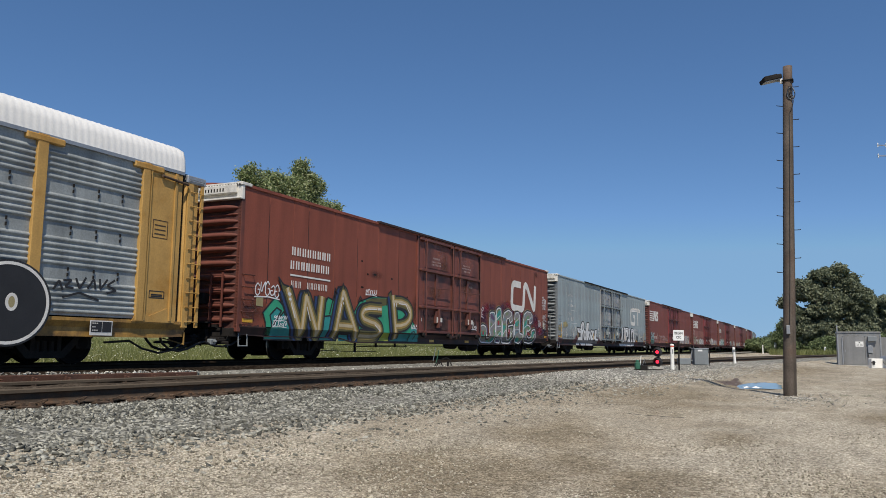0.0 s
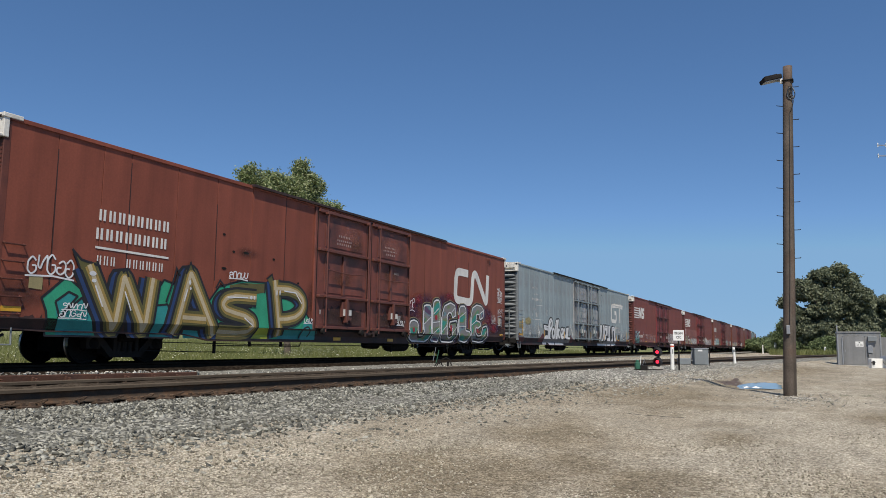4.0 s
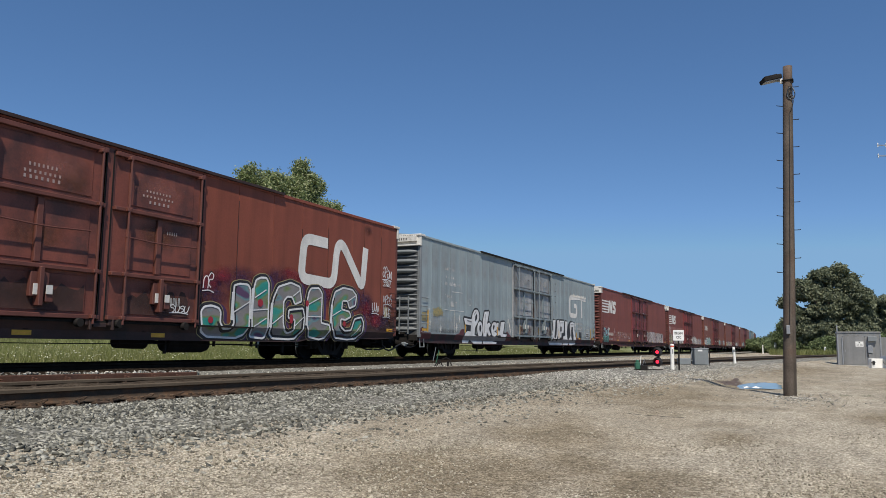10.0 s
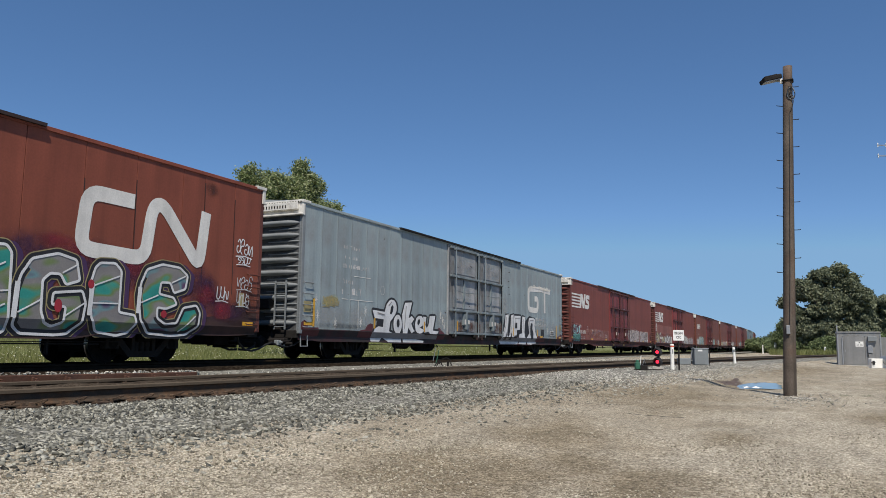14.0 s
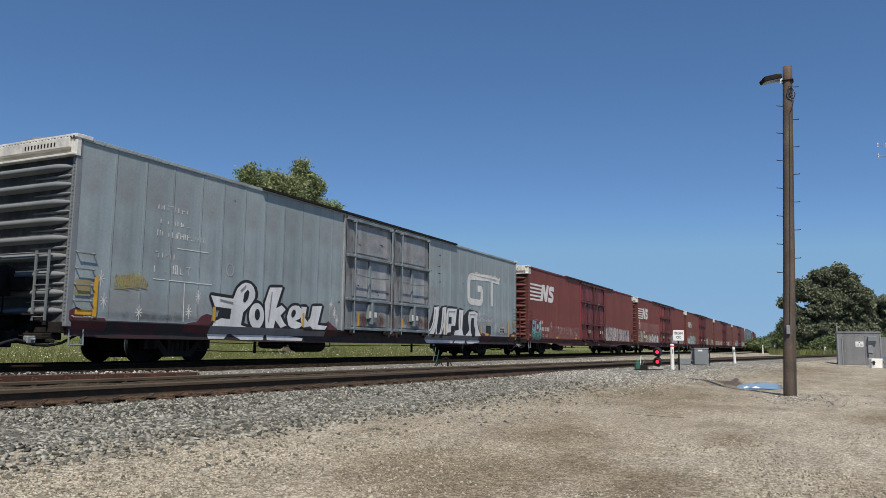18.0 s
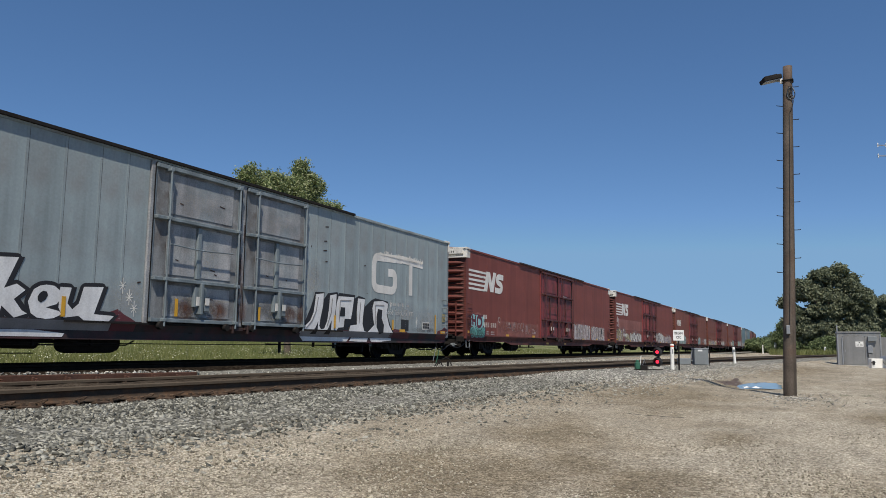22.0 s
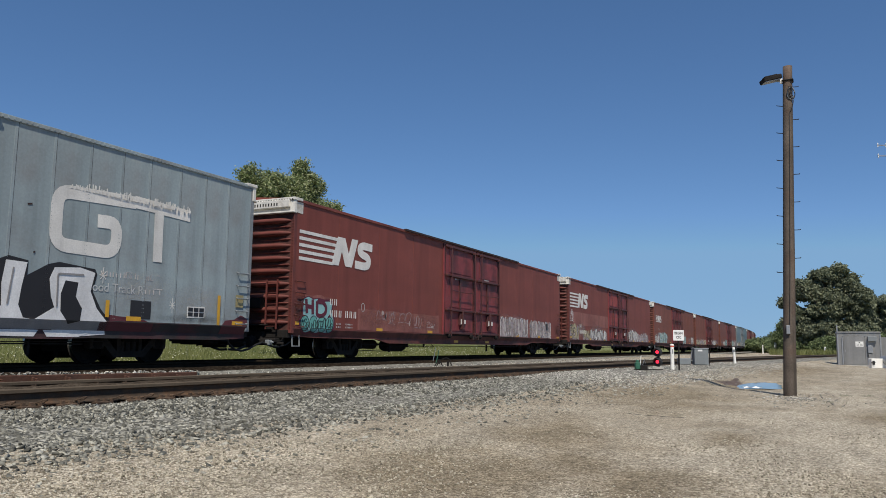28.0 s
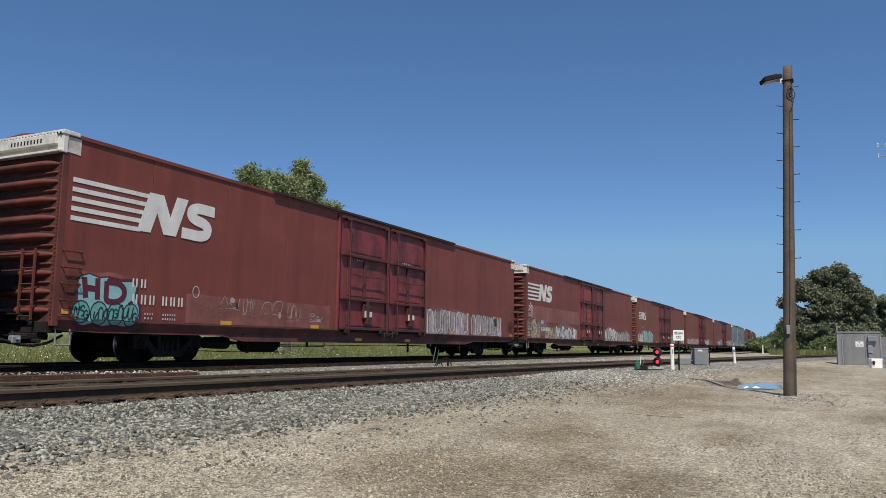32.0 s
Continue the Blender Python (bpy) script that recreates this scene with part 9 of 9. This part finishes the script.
tree((160.9, -12.4, 0.3), "dark green oak at the edge of the wood", 4.0, 0.4,
     [(0, -0.5, 9.4, 3.6, 3.4, 2.6), (0, -4.0, 7.0, 3.4, 3.4, 4.2), (0, 2.6, 9.0, 1.6, 1.8, 1.3), (0, 1.6, 5.4, 2.2, 2.0, 2.4), (0, -1, 2.6, 4.0, 5.5, 2.2)], 70000, 0.26, 0.22, M_LEAF_B, 23, per=36, lobes=1.6)
tree((128.0, -1.6, 0.3), "round light green bush at the foot of the oak", 1.0, 0.1, [(0, 0, 1.7, 1.9, 1.9, 1.5), (0, 1.2, 1.3, 1.2, 1.2, 1.0)], 20000, 0.15, 0.20, M_LEAF_C, 24, "bush", 40)
tree((150.0, 5.4, 0.3), "slim green sapling in the hedgerow", 3.4, 0.08, [(0, 0, 4.4, 0.9, 0.8, 1.9), (0, 0.6, 3.0, 1.0, 1.0, 1.3)], 9000, 0.16, 0.2, M_LEAF_C, 25, per=30)
for i, (s, y, h, w) in enumerate(((184, 12.6, 3.4, 3.2), (188, 8.6, 3.6, 3.4), (178, 6.0, 3.4, 3.0), (165, 3.2, 3.6, 3.0), (150, 3.8, 3.2, 2.4), (146, 0.0, 3.4, 2.8), (150, -4.2, 3.6, 3.0), (156, -8.2, 4.4, 3.6), (198, 19.0, 3.4, 5.0), (210, 27.0, 3.8, 6.0), (230, 38.0, 4.4, 8.0), (215, 12.5, 4.0, 4.0), (205, 7.6, 5.2, 4.0))):
    tree((s, y, 0.3), "green shrub in the hedgerow behind the far track", h * 0.4, 0.08, [(0, 0, h * 0.55, w * 0.9, w, h * 0.45), (0.5, w * 0.5, h * 0.4, w * 0.6, w * 0.7, h * 0.4), (0, -w * 0.4, h * 0.75, w * 0.4, w * 0.45, h * 0.25)], 9000, 0.25, 0.26, M_LEAF_C, 40 + i, "bush", 40)


def blades(name, xs, ys, heights, width, material, label, seed, bend=0.35):
    """Single grass blades, joined."""
    rng = np.random.default_rng(seed)
    n = len(xs)
    a = rng.uniform(0, 6.28, n)
    zs = np.array([yard_z(x, y) - 0.02 for x, y in zip(xs, ys)])
    base = np.column_stack([xs, ys, zs])
    side = np.column_stack([np.cos(a), np.sin(a), np.zeros(n)]) * width
    lean = np.column_stack([rng.normal(0, bend, n), rng.normal(0, bend, n), np.ones(n)]) * heights[:, None]
    v = np.stack([base - side, base + side, base + lean], 1).reshape(-1, 3)
    me = bpy.data.meshes.new(name)
    me.vertices.add(n * 3)
    me.vertices.foreach_set("co", v.ravel())
    me.loops.add(n * 3)
    me.loops.foreach_set("vertex_index", np.arange(n * 3))
    me.polygons.add(n)
    me.polygons.foreach_set("loop_start", np.arange(0, n * 3, 3))
    me.update(calc_edges=True)
    me.materials.append(material)
    return tagged(new(name, me), label, "grass", kind="stuff")


M_GRASS = leaf_material("meadow_grass", (0.115, 0.145, 0.042), (0.19, 0.205, 0.070), (0.29, 0.29, 0.135))
rng = np.random.default_rng(31)
u = rng.random(95000) ** 1.5
gx, gy = rng.uniform(2, 95, 95000), MAIN + 4.0 + 28 * u
blades("meadow_grass", gx, gy, rng.uniform(0.18, 0.55, 95000) * (1 + 0.5 * np.sin(gx * 0.35) * np.cos(gy * 0.5)), 0.014, M_GRASS, "tall light green meadow grass behind the tracks", 32)
gx = rng.uniform(104, 150, 26000)
gy = rng.uniform(-16, 5.2, 26000) + 0.045 * (gx - 104)
blades("far_grass", gx, gy, rng.uniform(0.3, 0.95, 26000), 0.045, M_GRASS, "tall grass beyond the far end of the yard", 33)
M_FLOWER = island_material("white_flowers", (0.50, 0.50, 0.32), (0.68, 0.68, 0.50), (0.82, 0.82, 0.72))
fx, fy = rng.uniform(6, 70, 5200), MAIN + 3.6 + 16 * rng.random(5200) ** 1.2
keep = np.sin(fx * 0.45) * np.cos(fy * 0.6) > -0.35
pts = np.array([(x, y, yard_z(x, y) + h) for x, y, h in zip(fx[keep], fy[keep], rng.uniform(0.12, 0.5, keep.sum()))])
stones("meadow_flowers", pts, rng.uniform(0.02, 0.05, len(pts)), M_FLOWER, "small white clover flowers in the meadow grass", "flowers", 34)
wx, wy = np.concatenate([rng.normal(19.8, 0.15, 60), rng.normal(20.0, 0.12, 40), rng.normal(17.2, 0.25, 30)]), np.concatenate([rng.normal(-0.55, 0.08, 60), rng.normal(-1.0, 0.08, 40), rng.normal(-0.2, 0.1, 30)])
blades("weeds", wx, wy, rng.uniform(0.02, 0.09, 130), 0.006, M_LEAF_B, "a few dry weeds growing through the gravel", 35, 0.6)
scrap = thing("white_scrap", (22.9, 1.62, yard_z(22.9, 1.62) + 0.01), "white crumpled sheet lying at the puddle's edge", "litter", rz=20)
bm = bmesh.new()
grid = [[bm.verts.new((0.10 * i - 0.15, 0.11 * j - 0.22, 0.02 + 0.035 * noise.noise(Vector((i * 0.9, j * 0.8, 2.2))) + (0.03 if (i + j) % 3 == 0 else 0.0))) for j in range(5)] for i in range(4)]
for i in range(3):
    for j in range(4):
        bm.faces.new((grid[i][j], grid[i + 1][j], grid[i + 1][j + 1], grid[i][j + 1]))
part("sheet", bm, M_SIGN, scrap)
wire = thing("loose_wire", (0, 0, 0), "dark thin wire lying across the gravel", "wire")
part("strand", rod([(s, y, yard_z(s, y) + 0.015) for s, y in ((12.07, 2.64), (11.98, 2.43), (12.05, 2.23), (12.08, 2.03), (12.25, 1.85))], 0.003, 6), M_BLACK, wire)


# ---- motions ----
def train_s(t):
    """How far along the track the near end of the first boxcar stands."""
    u = t / 32.0
    # it gains a little speed past the middle and is checked again at the very end
    late = np.interp(t, (20, 22, 24, 26, 28, 30, 31, 31.5, 32), (0, -0.08, -0.19, -0.27, -0.33, -0.29, -0.22, -0.11, 0.0))
    return 16.25 - 53.28 * u - 15.96 * u * u + 6.42 * u ** 3 + float(late)


def motions():
    for k, (car_ob, half, shift) in CARS.items():
        rows = []
        for i in range(33):
            t = float(i)
            s = train_s(t) + k * PITCH_CAR + shift + half
            a, b = s - 9.7, s + 9.7
            ya, yb = main_y(a), main_y(b)
            rows.append((t, pose(s, (ya + yb) / 2, RAIL_M, 0, 0, math.degrees(math.atan2(yb - ya, b - a)))))
        walk(car_ob, rows)
    n = 112
    for ws, at in WHEELSETS:
        rows = []
        for i in range(n + 1):
            t = 32.0 * i / n
            rows.append((t, Matrix.Translation(at) @ Matrix.Rotation(-(train_s(0) - train_s(t)) / 0.4575, 4, "Y")))
        walk(ws, rows)


motions()
